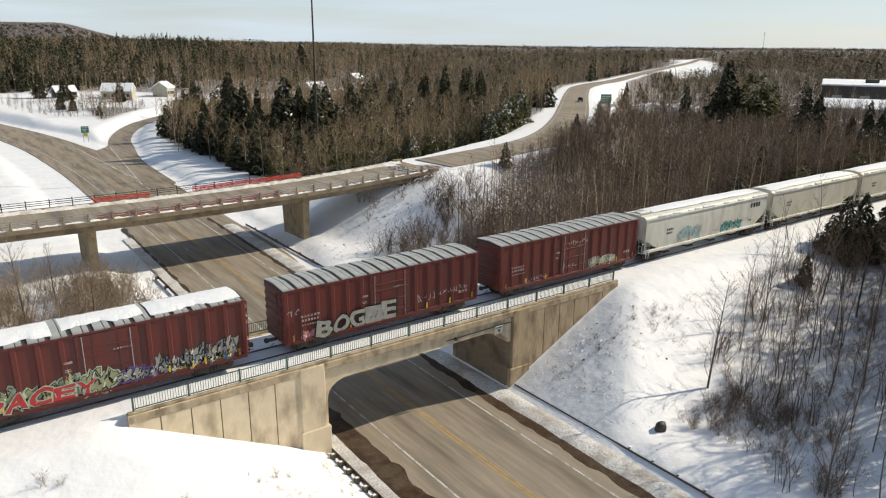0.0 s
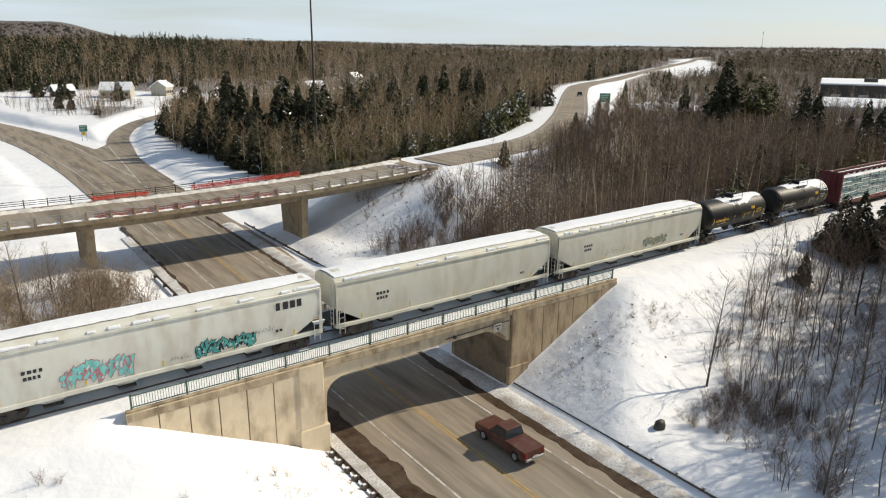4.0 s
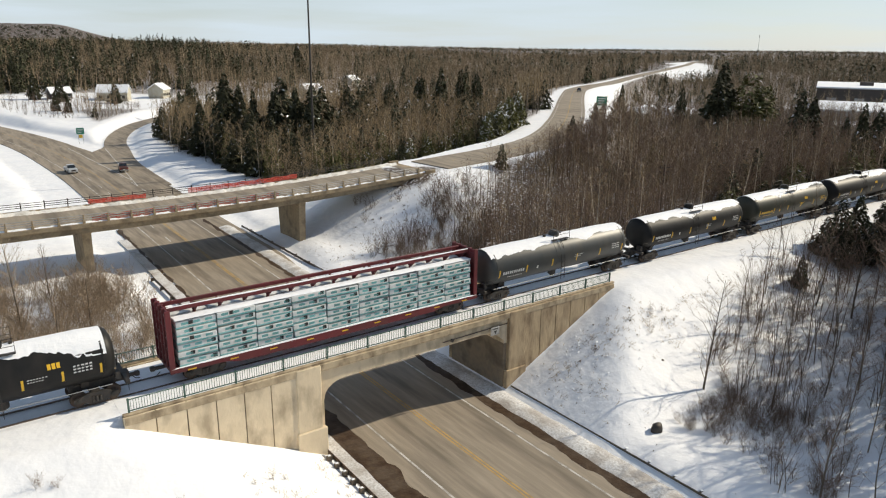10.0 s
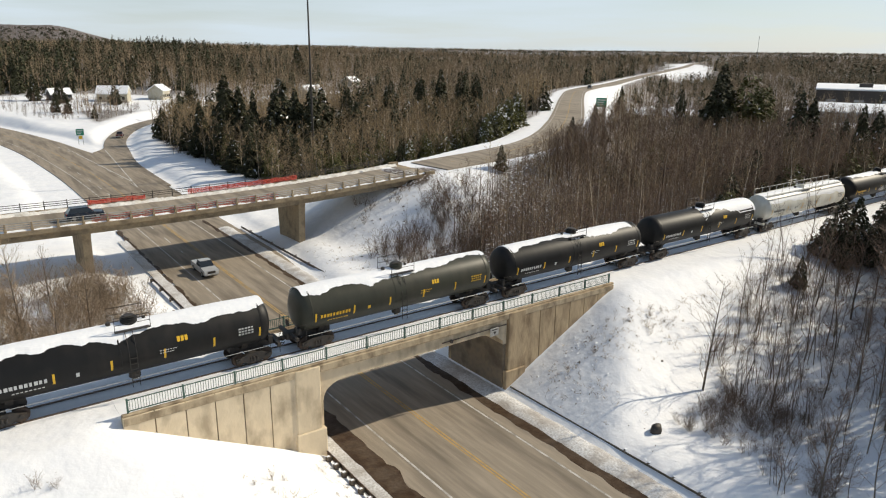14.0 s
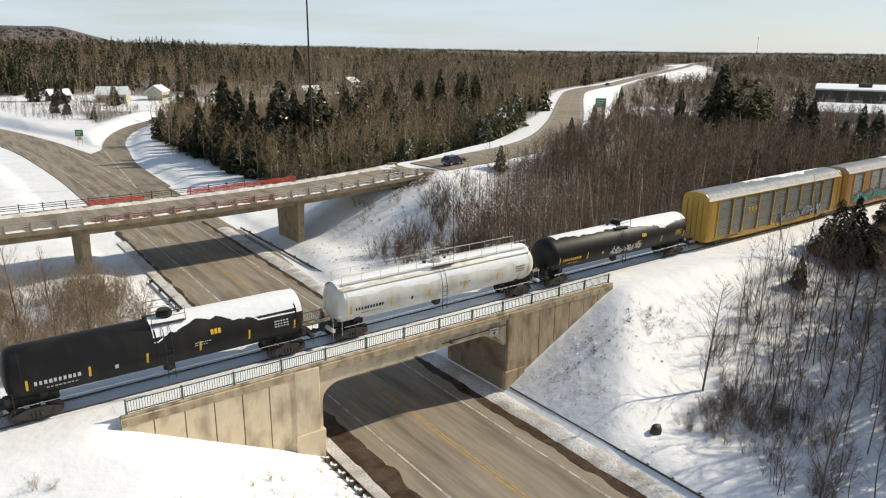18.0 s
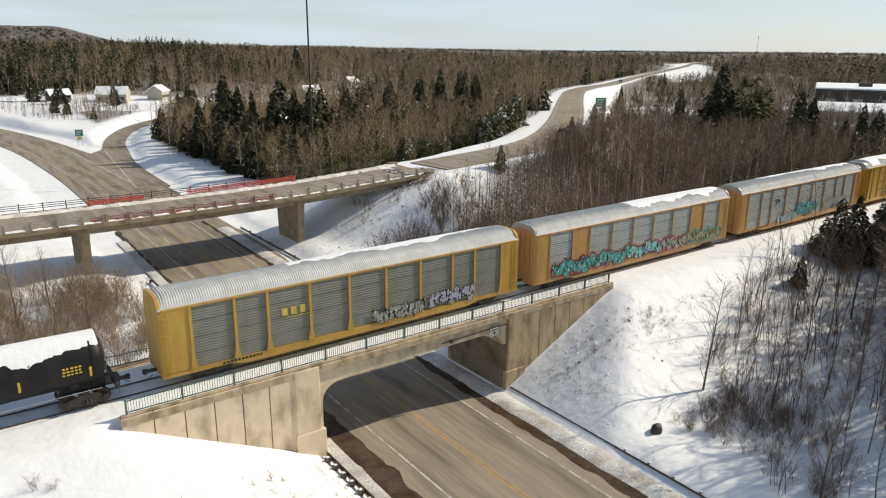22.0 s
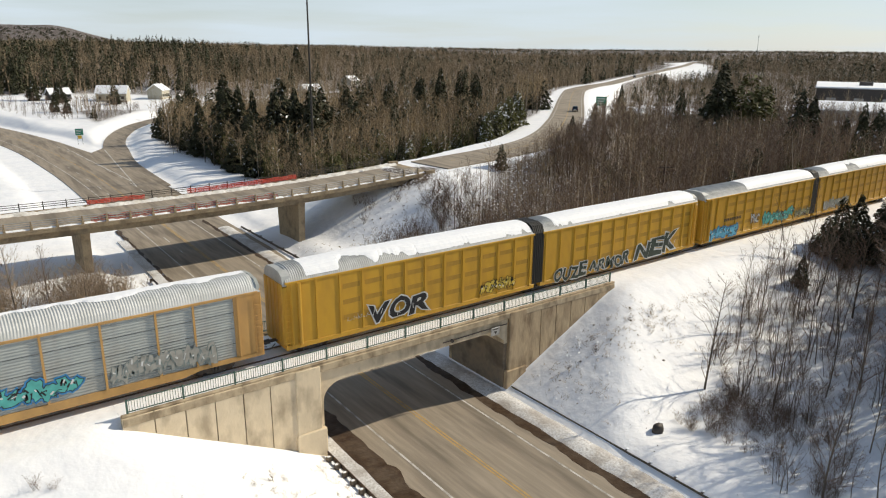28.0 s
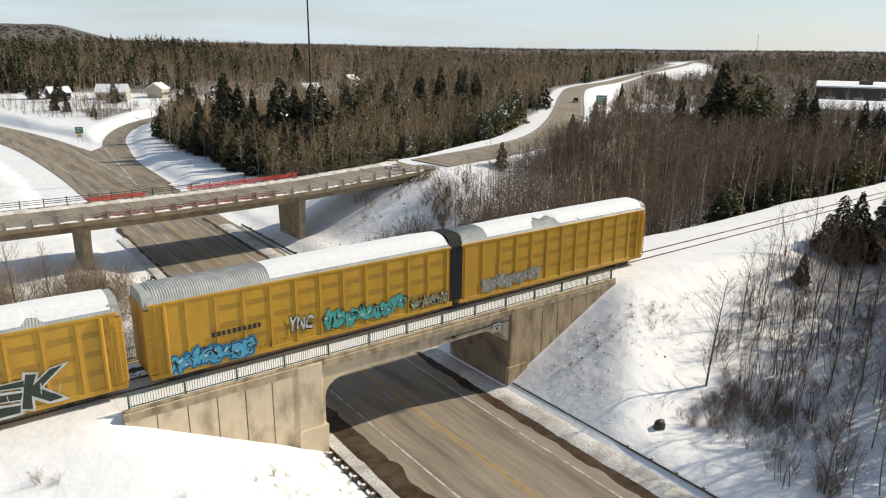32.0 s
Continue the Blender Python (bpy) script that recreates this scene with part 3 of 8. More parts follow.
# cornice under the railing
for sgn in (-1, 1):
    part("cornice", Shape().box(XL - 12.0, XR + 12.3, sgn * YN - 0.25, sgn * YN + 0.25, -0.50, -0.005, 0.05), STAINED_CONCRETE, bridge, "stained concrete cornice below the railing")
# railing: posts every three metres, two rails, thin bars
FX = [6.45 + 3.0 * k for k in range(14)]
for sgn in (-1, 1):
    fence = thing("bridge_railing", "green-grey steel railing with thin upright bars", "railing", group="bridge railings")
    y = sgn * 3.28
    post = Shape().box(-0.05, 0.05, -0.05, 0.05, 0.08, 0.95, 0.01).mesh("post", FENCE)
    rail_m = Shape().box(0.05, 2.95, -0.025, 0.025, -0.025, 0.025).mesh("rail", FENCE)
    bar = Shape().box(-0.011, 0.011, -0.011, 0.011, 0.2, 0.86).mesh("bar", FENCE)
    for k, x in enumerate(FX):
        part("post", post, FENCE, fence, at=pose(x, y, 0.03))
        if k < 13:
            part("rail", rail_m, FENCE, fence, at=pose(x, y, 0.9))
            part("rail", rail_m, FENCE, fence, at=pose(x, y, 0.23))
            for j in range(20):
                part("bar", bar, FENCE, fence, at=pose(x + 0.12 + 2.76 * j / 19, y, 0.03))

# ---------------------------------------------------------------- road overpass
OVER = [p for p in curve_through([q for q in SIDE_ROAD[::2] if -30 < q[0] < 90], 1.0) if -13 <= p[0] <= 58.6]
over = thing("road_overpass", "concrete road overpass with open steel railings", "bridge", kind="structure")
part("deck", ribbon(OVER, 5.2, -5.2, -0.01, 0.3), DECK_CONCRETE, over, "concrete deck slab with stained edge")
part("girder", ribbon(OVER, 4.7, -4.7, -0.305, 0.75), DECK_CONCRETE, over, "tan concrete girder")
part("road_surface", ribbon(OVER, 4.0, -4.0, 0.02, 0.05), ASPHALT, over, "dusty worn asphalt")
part("kerb", ribbon(OVER, -4.55, -5.2, 0.16, 0.2), DECK_CONCRETE, over)
part("kerb", ribbon(OVER, 5.2, 4.55, 0.16, 0.2), DECK_CONCRETE, over)


def over_z(x):
    return float(np.interp(x, [p[0] for p in OVER], [p[2] for p in OVER]))


def over_y(x):
    return float(np.interp(x, [p[0] for p in OVER], [p[1] for p in OVER]))


def ruffled(line, off0, off1, height, amp, seed):
    """A low rough windrow of snow along a line."""
    rng = random.Random(seed)
    rings = []
    for i, p in enumerate(line):
        a, b = line[max(i - 1, 0)], line[min(i + 1, len(line) - 1)]
        d = Vector((b[0] - a[0], b[1] - a[1], 0)).normalized()
        n = Vector((-d.y, d.x, 0))
        c = Vector(p)
        e0, e1 = off0 + rng.uniform(-amp, amp), off1 + rng.uniform(-amp, amp)
        up = height * rng.uniform(0.6, 1.2)
        rings.append([c + n * e0 - Vector((0, 0, 0.03)), c + n * (e0 * 0.75 + e1 * 0.25) + Vector((0, 0, up * rng.uniform(0.6, 1))), c + n * (e0 * 0.4 + e1 * 0.6) + Vector((0, 0, up)), c + n * (e0 * 0.15 + e1 * 0.85) + Vector((0, 0, up * 0.6)), c + n * e1 - Vector((0, 0, 0.03))])
    return Shape().loft(rings)


OVER_FINE = curve_through([q for q in SIDE_ROAD[::2] if -30 < q[0] < 110], 0.35)
OVER_DECK = [p for p in OVER_FINE if -13 <= p[0] <= 58.6]
part("snow_windrow", ruffled(OVER_DECK, 4.55, 3.2, 0.36, 0.2, 3), PLOUGHED, over, "ploughed dirty snow along the kerb", smooth=60)
part("snow_windrow", ruffled(OVER_DECK, -4.55, -5.12, 0.3, 0.06, 4), SNOW, over, "snow lying on the kerb", smooth=60)
for x in (12.6, 38.7):
    z = over_z(x) - 1.0
    y = over_y(x)
    part("pier", Shape().loft([[(x - w, y - 4.4 + t, q), (x + w, y - 4.4 + t, q), (x + w, y + 4.4 - t, q), (x - w, y + 4.4 - t, q)] for w, t, q in ((0.42, 1.3, -7.4), (0.46, 0.9, z - 0.8), (0.5, 0.7, z))]), DECK_CONCRETE, over, "tapered concrete wall pier")
part("abutment", Shape().box(57.2, 59.4, 42.1, 52.0, -4.0, over_z(58) - 0.02, 0.04), DECK_CONCRETE, over, "concrete abutment")
part("abutment", Shape().box(-15.0, -12.8, 42.1, 52.0, -5.0, over_z(-12.9) - 0.02, 0.04), DECK_CONCRETE, over, "concrete abutment")
part("end_block", Shape().box(57.6, 59.3, 41.75, 42.2, 0.4, over_z(58) + 0.42, 0.04), DECK_CONCRETE, over)
part("end_block", Shape().box(57.6, 59.3, 51.8, 52.25, 0.4, over_z(58) + 0.42, 0.04), DECK_CONCRETE, over)
opost = Shape().box(-0.13, 0.13, -0.16, 0.12, -0.3, 0.42, 0.02).box(-0.07, 0.07, -0.09, 0.06, 0.4, 0.98, 0.01).mesh("railing_post", DECK_CONCRETE)
fpost = Shape().box(-0.05, 0.05, -0.06, 0.06, 0.1, 1.1, 0.01).mesh("railing_post", STEEL_DARK)
for sgn, mesh, step in ((-1, opost, 2.45), (1, fpost, 2.45)):
    xs = np.arange(-12.2, 56.8, step)
    for x in xs:
        part("railing_post", mesh, GALV, over, at=pose(x, over_y(x) + sgn * 4.95, over_z(x) + 0.1))
    for h in (0.45, 0.68, 0.93):
        s = Shape()
        s.tube([(x, over_y(x) + sgn * 4.9, over_z(x) + 0.12 + h) for x in xs], 0.04, 5)
        part("railing_tube", s, GALV if sgn < 0 else STEEL_DARK, over)


def mesh_fence(x0, x1, sgn, h, drop):
    """Orange plastic netting tied to the railing, sagging between the posts."""
    rng = random.Random(int(x0))
    s = Shape()
    xs = np.arange(x0, x1, 0.35)
    y = lambda x: over_y(x) + sgn * 4.8
    top = [over_z(x) + 0.12 + h - 0.12 * abs(math.sin(x * 1.3)) - rng.uniform(0, 0.05) for x in xs]
    for k in range(6):
        s.tube([(x, y(x) + rng.uniform(-0.03, 0.03), over_z(x) + drop + (t - over_z(x) - drop) * k / 5) for x, t in zip(xs, top)], 0.034, 4)
    for x, t in zip(xs, top):
        s.tube([(x, y(x), over_z(x) + drop), (x, y(x), t)], 0.022, 4)
    return s


for x0, x1, sgn, h, drop in ((13.2, 35.0, -1, 0.8, 0.22), (14.5, 21.5, 1, 0.72, 0.3), (26.5, 42.0, 1, 0.8, 0.3)):
    part("safety_netting", mesh_fence(x0, x1, sgn, h, drop), ORANGE, over, "orange-red plastic safety netting")

# ---------------------------------------------------------------- verges and guard rails
HW_NEAR = [p for p in curve_through([q for q in HIGHWAY[::3] if -100 < q[1] < 110], 0.6) if -70 < p[1] < 66]


def rough_edge(o, amp, seed):
    return lambda p: o + amp * float(wave(np.array(p[1]), np.array(seed), 1.3, seed) + 0.5 * wave(np.array(p[1]), np.array(seed), 0.4, seed))


solid("verge", ribbon(HW_NEAR, rough_edge(6.75, 0.12, 1), lambda p: rough_edge(5.0, 0.3, 2)(p) + 1.25 * float(ramp(0, 8, p[1])), 0.012, 0.1), MUD, "dark wet mud along the road's edge", "verge")
solid("verge", ribbon(HW_NEAR, lambda p: rough_edge(-5.15, 0.22, 5)(p) - 0.35 * float(ramp(0, 8, p[1])), rough_edge(-5.95, 0.1, 6), 0.012, 0.1), MUD, "dark wet mud along the road's edge", "verge")
solid("sidewalk", ribbon([p for p in HW_NEAR if p[1] < 60], rough_edge(7.75, 0.03, 3), rough_edge(6.65, 0.1, 4), 0.05, 0.3), DIRTY_SNOW, "narrow pale walk with trodden snow", "sidewalk")
solid("snowbank", ruffled([p for p in HW_NEAR if p[1] < 60], -5.9, -7.9, 0.16, 0.12, 8), DIRTY_SNOW, "grey ploughed snow beside the road", "snowbank", "structure", 60)


def guard_rail(x, y0, y1, face, label, z=None, steel=GALV, capped=True, step=1.9, thick=0.09):
    """A W-beam on timber posts along the road."""
    g = thing("guard_rail", label, "guard rail", group="guard rails")
    prof = [(0.0, 0.36), (0.07, 0.41), (0.07, 0.46), (0.0, 0.52), (0.07, 0.58), (0.07, 0.63), (0.0, 0.68), (-0.012, 0.68), (0.055, 0.63), (0.055, 0.58), (-0.015, 0.52), (0.055, 0.46), (0.055, 0.41), (-0.012, 0.36)]
    zz = ROAD_Z if z is None else z
    part("beam", Shape().prism([(x + face * a, zz + b) for a, b in prof], "y", y0, y1), steel, g)
    post = Shape().box(-thick, thick, -thick * 0.8, thick * 0.8, -0.6, 0.66, 0.02).mesh("guard_post", BARK)
    block = Shape().box(-0.1, 0.1, -0.06, 0.06, 0.3, 0.65, 0.02).mesh("spacer", BARK)
    cap = Shape().box(-0.11, 0.11, -0.09, 0.09, 0.655, 0.71, 0.025).mesh("snow_cap", SNOW)
    y = y0 + 0.5
    while y < y1:
        p = part("guard_post", post, BARK, g, at=pose(x - face * 0.28, y, zz))
        part("spacer", block, BARK, p, at=pose(face * 0.19, 0, 0))
        if capped:
            part("snow_cap", cap, SNOW, p)
        y += step
    return g


guard_rail(17.9, -44, -3.9, 1, "brown guard rail on thick timber posts half in snow", ROAD_Z - 0.12, RAIL, True, 1.05, 0.15)
guard_rail(33.95, -46, -3.9, -1, "low rusty guard rail half buried in snow", ROAD_Z - 0.24, BARK)
guard_rail(18.3, 5, 40, 1, "thin brown guard rail half buried in snow", ROAD_Z - 0.32, RAIL, False, 3.8, 0.07)
guard_rail(35.6, 24, 58, -1, "low brown guard rail half buried in snow", ROAD_Z - 0.4, RAIL, False, 3.8, 0.07)
s = Shape()
rng = random.Random(4)
s.loft([[(37.2 + r * math.cos(a) * rng.uniform(0.8, 1.2), -15.2 + 0.7 * r * math.sin(a) * rng.uniform(0.8, 1.2), float(ground_at(37.2, -15.2)) + z) for a in np.linspace(0, 6.28, 10)[:-1]] for r, z in ((0.42, -0.1), (0.5, 0.2), (0.4, 0.5), (0.15, 0.62))])
tagged(new("stump", s.mesh("stump", STEEL_DARK, 60)), "charred black stump in the snow", "stump")


# ---------------------------------------------------------------- trees
def tri_blade(vs, fs, a, b, w, rng):
    """A slim tapering blade from a to b."""
    a, b = np.array(a), np.array(b)
    s = np.cross(b - a, rng.normal(size=3))
    s = s / (np.linalg.norm(s) + 1e-9) * w / 2
    k = len(vs)
    vs += [a - s, a + s, b]
    fs.append((k, k + 1, k + 2))


def bare_template(seed, limbs, twigs, width):
    """A leafless tree ten metres high in blades: vertices, faces, material of each face (0 trunk, 1 twigs)."""
    rng = np.random.default_rng(seed)
    vs, fs, mi = [], [], []
    lean = rng.normal(size=2) * 0.35
    at = lambda t: np.array([lean[0] * t * t, lean[1] * t * t, 10 * t])
    r0 = 0.042 + 0.03 * rng.random()
    for (t0, r_a), (t1, r_b) in (((-0.03, r0), (0.45, r0 * 0.7)), ((0.45, r0 * 0.7), (1.0, 0.012))):
        k = len(vs)
        for t, r in ((t0, r_a), (t1, r_b)):
            vs += [at(t) + r * min(max(width, 0.8), 1.7) * np.array([math.cos(q), math.sin(q), 0]) for q in (0, 2.1, 4.2)]
        for j in range(3):
            fs.append((k + j, k + (j + 1) % 3, k + 3 + (j + 1) % 3))
            fs.append((k + j, k + 3 + (j + 1) % 3, k + 3 + j))
    mi += [0] * len(fs)
    for n in range(limbs):
        t = 0.25 + 0.73 * ((n + rng.random()) / limbs) ** 0.8
        q, el = rng.random() * 6.283, rng.uniform(0.45, 1.1)
        ln = (0.8 + 2.3 * (1 - t) ** 0.7) * rng.uniform(0.6, 1.25)
        d = np.array([math.cos(q) * math.cos(el), math.sin(q) * math.cos(el), math.sin(el)])
        a = at(t)
        b = a + d * ln
        tri_blade(vs, fs, a, b, 0.045 * width, rng)
        for _ in range(twigs):
            f = rng.uniform(0.25, 0.95)
            e = d + rng.normal(size=3) * 0.55 + np.array([0, 0, 0.25])
            e = e / np.linalg.norm(e)
            p = a + d * ln * f
            tri_blade(vs, fs, p, p + e * ln * rng.uniform(0.25, 0.55), 0.022 * width, rng)
    mi += [1] * (len(fs) - len(mi))
    return np.array(vs), np.array(fs), np.array(mi)


def spruce_template(seed, tufts, size, shape=1.0, snow=0.012):
    """A conifer ten metres high: a ragged cone of drooping sprays. Faces: 0 trunk, 1 needles, 2 lying snow."""
    rng = np.random.default_rng(seed)
    vs = [np.array([0.13 * math.cos(q), 0.13 * math.sin(q), -0.3]) for q in (0, 2.1, 4.2)] + [np.array([0, 0, 9.9])]
    fs, mi = [(0, 1, 3), (1, 2, 3), (2, 0, 3)], [0, 0, 0]
    f1, f2, f3 = rng.random(3) * 6.283
    for n in range(tufts):
        t = 1 - ((n + rng.random()) / tufts) ** 0.6
        q = rng.random() * 6.283
        reach = 2.1 * (1 - t) ** (0.9 * shape) * (1 + 0.22 * math.sin(3 * q + f1 + 9 * t) + 0.2 * math.sin(25 * t + f2) + 0.12 * math.sin(2 * q - 14 * t + f3)) + 0.12
        if t < 0.1:
            reach *= 0.55 + 4.5 * t
        r = reach * rng.uniform(0.35, 1.05) ** 0.6
        q2 = q + rng.normal() * 0.5
        u = np.array([math.cos(q2), math.sin(q2), 0])
        tw = rng.uniform(-1.3, 1.3)
        s = np.array([-math.sin(q2) * math.cos(tw), math.cos(q2) * math.cos(tw), math.sin(tw)])
        L = size * (0.6 + 0.5 * (1 - t)) * rng.uniform(0.6, 1.25)
        p = np.array([r * math.cos(q), r * math.sin(q), 0.5 + 9.4 * t - 0.14 * r])
        w = L * rng.uniform(0.28, 0.5)
        k = len(vs)
        vs += [p - u * 0.5 * L + np.array([0, 0, 0.1 * L]), p + s * w - np.array([0, 0, rng.uniform(0.1, 0.4) * w]), p + u * 0.55 * L - np.array([0, 0, L * rng.uniform(0.1, 0.9)]), p - s * w - np.array([0, 0, rng.uniform(0.1, 0.4) * w])]
        c = 2 if rng.random() < snow else 1
        fs += [(k, k + 1, k + 2), (k, k + 2, k + 3)]
        mi += [c, c]
    return np.array(vs), np.array(fs), np.array(mi)


def scatter(name, templates, xs, ys, hs, mats, label, category, seed, wide=1.0):
    """Many far trees as one mesh."""
    rng = np.random.default_rng(seed)
    V3, F3, M3, base = [], [], [], 0
    pick = rng.integers(0, len(templates), len(xs))
    zs = ground_at(xs, ys)
    for k, (v, f, m) in enumerate(templates):
        sel = np.where(pick == k)[0]
        if not len(sel):
            continue
        q = rng.random(len(sel)) * 6.283
        sc = hs[sel] / 10
        sw = sc ** 0.7 * rng.uniform(0.85, 1.2, len(sel)) * wide
        c, s_ = np.cos(q), np.sin(q)
        X = (v[None, :, 0] * c[:, None] - v[None, :, 1] * s_[:, None]) * sw[:, None] + xs[sel][:, None]
        Y = (v[None, :, 0] * s_[:, None] + v[None, :, 1] * c[:, None]) * sw[:, None] + ys[sel][:, None]
        Z = v[None, :, 2] * sc[:, None] + zs[sel][:, None]
        V3.append(np.stack([X, Y, Z], -1).reshape(-1, 3))
        F3.append((f[None] + (np.arange(len(sel)) * len(v))[:, None, None]).reshape(-1, 3) + base)
        M3.append(np.tile(m, len(sel)))
        base += len(sel) * len(v)
    me = big_mesh(name, np.concatenate(V3), np.concatenate(F3), mats, np.concatenate(M3))
    return tagged(new(name, me), label, category, "", "stuff")


def plot(d0, d1, step, az0, az1, seed):
    """Jittered places in a ring sector round the viewpoint's foot."""
    rng = np.random.default_rng(seed)
    g = np.arange(-40, d1, step)
    x, y = np.meshgrid(g, np.arange(-60, d1, step))
    x = x + rng.uniform(-0.5, 0.5, x.shape) * step
    y = y + rng.uniform(-0.5, 0.5, y.shape) * step
    d, az = np.hypot(x, y + 40.8), np.degrees(np.arctan2(x, y + 40.8))
    ok = (d >= d0) & (d < d1) & (az > az0) & (az < az1) & (rng.random(x.shape) < wooded(x, y))
    return x[ok], y[ok], rng


TREES_NEAR = [bare_template(k, 18, 8, 1.0) for k in range(6)]
TREES_DENSE = [bare_template(10 + k, 24, 11, 1.15) for k in range(5)]
TREES_MID = [bare_template(20 + k, 14, 7, 1.8) for k in range(6)]
TREES_FAR = [bare_template(40 + k, 10, 6, 2.7) for k in range(5)]
TREES_LAST = [bare_template(60 + k, 9, 5, 4.0) for k in range(4)]
SPRUCE_MID = [spruce_template(80 + k, 260, 1.05, 0.65 + 0.1 * k, 0.004) for k in range(5)]
SPRUCE_FAR = [spruce_template(90 + k, 130, 1.1, 0.85 + 0.12 * k, 0.0) for k in range(4)]
SPRUCE_LAST = [spruce_template(95 + k, 42, 1.8, 0.95, 0.0) for k in range(3)]
BARE_MATS, SPRUCE_MATS = [BIRCH, TWIG], [BARK, NEEDLE, SNOW]
FAR_MATS = [FAR_TWIG, FAR_TWIG]
for d0, d1, step, bare_t, spruce_t, share, mats, wide in ((38, 84, 1.45, TREES_NEAR, SPRUCE_MID, 0.0, BARE_MATS, 1.0), (84, 135, 1.42, TREES_NEAR, SPRUCE_MID, 0.01, BARE_MATS, 1.0), (135, 270, 2.1, TREES_MID, SPRUCE_MID, 0.05, BARE_MATS, 1.0),
                                                    (270, 620, 4.3, TREES_FAR, SPRUCE_FAR, 0.075, FAR_MATS, 1.25), (620, 1500, 9.0, TREES_LAST, SPRUCE_LAST, 0.13, FAR_MATS, 1.9), (1500, 2900, 22, TREES_LAST, SPRUCE_LAST, 0.22, FAR_MATS, 3.6)):
    x, y, rng = plot(d0, d1, step, *((1, 88) if d0 < 130 else (2.5, 72)), int(d0))
    az = np.degrees(np.arctan2(x, y + 40.8))
    patch = 0.5 + 0.5 * wave(x, y, 26 + 0.05 * d0, 3.0) + 0.3 * wave(x, y, 9 + 0.02 * d0, 5.0)
    con = rng.random(len(x)) < share * (0.25 + 3.2 * ramp(0.55, 1.0, patch)) + 0.5 * (d0 > 1400) * (az < 16)
    right_of_road = y < np.interp(x, [p[0] for p in SIDE_ROAD], [p[1] for p in SIDE_ROAD])
    low = 1 - 0.22 * right_of_road * ramp(130, 170, np.hypot(x, y + 40.8)) * (d0 < 600)
    hs = (1 - 0.35 * (d0 > 1400)) * rng.uniform(5.0, 10.5, len(x)) * (1 + 0.2 * wave(x, y, 30)) * low * (1 + 0.15 * (d0 > 250)) + 5.0 * (y < -8)
    con = con & ~(right_of_road & (np.hypot(x, y + 40.8) < 200))
    con = con | ((y < -8) & (x - 2.565 * (y + 40.8) > 18) & (rng.random(len(x)) < 0.08))
    # the scrub right of the side road stays below the snowy fields behind it
    far = np.hypot(x, y + 40.8)
    lie = np.interp(az, (40.8, 43.0, 45.0, 46.1, 47.4, 48.0, 48.6, 50.1, 52.3, 54.3, 56.7, 58.2), (0.137, 0.121, 0.104, 0.097, 0.094, 0.076, 0.066, 0.048, 0.0314, 0.0257, 0.0178, 0.0))
    top = np.where(right_of_road & (far > np.where(az < 49, 95, 170)) & (az > 40.8) & (az < 58) & (far < 560), np.maximum(19.0 - far * lie - ground_at(x, y), 1.5), 99.0)
    hs = np.minimum(hs, top * rng.uniform(0.75, 1.05, len(x)))
    con = con & (top > 8)
    con = con | (right_of_road & (far > 84) & (far < 260) & (y > 8) & (az > 49) & (rng.random(len(x)) < 0.045 * (0.4 + 1.6 * ramp(0.4, 0.9, patch))))
    # more conifers in the woods round the houses
    stand = 0.5 + 0.5 * wave(x, y, 60, 1.0) + 0.35 * wave(x, y, 23, 4.0)
    con = con | ((far > 330) & (far < 1100) & (rng.random(len(x)) < (0.05 + 0.5 * ramp(0.45, 0.95, stand)) * (1 - 0.8 * ramp(9, 30, az))))
    shade = ~con & (y < -8)
    if shade.any():
        scatter("woodland", TREES_DENSE, x[shade], y[shade], hs[shade] + 0.5, [BARK, NEAR_TWIG], "tall leafless trees below the railway bank", "woodland", int(d0) + 5, 1.15)
    pale = ~con & ~shade & (rng.random(len(x)) < np.where(right_of_road & (far < 300), 0.26, 0.2))
    scatter("woodland", bare_t, x[pale], y[pale], hs[pale], mats, "leafless birches with pale trunks", "woodland", int(d0), wide)
    dark = ~con & ~pale & ~shade
    for side_of, bark, twigs in ((right_of_road, BARK, WOOD_TWIG), (~right_of_road, BARK, mats[1])):
        sel = dark & side_of
        if sel.any():
            scatter("woodland", bare_t, x[sel], y[sel], hs[sel], [bark, twigs] if d0 < 250 else FAR_MATS, "dense leafless brown woodland", "woodland", int(d0) + 3, wide)
    tall = 1 + 0.35 * (1 - ramp(14, 24, az)) * ((far > 330) & (far < 620))
    hc = tall * np.minimum((1 - 0.35 * (d0 > 1400)) * rng.uniform(4.0, 12.5, len(x)) * (1 + 0.12 * (d0 > 250)) * low * np.where(right_of_road & (d0 < 250), 0.62, 1.0) + 6.0 * (y < -8), top)
    scatter("conifer_woodland", spruce_t, x[con], y[con], hc[con], [BARK, NEEDLE if d0 < 250 else FAR_NEEDLE, SNOW], "dark green conifers among leafless woods", "woodland", int(d0) + 1, wide * (1.1 if d0 < 250 else 0.8))


def blade(shape, a, b, w):
    """A slim twig from a to b: two crossed slivers."""
    d = (b - a).normalized()
    s = d.orthogonal().normalized() * w / 2
    u = d.cross(s)
    shape.add([a - s, a + s, b, a - u, a + u], [(0, 1, 2), (3, 4, 2)])


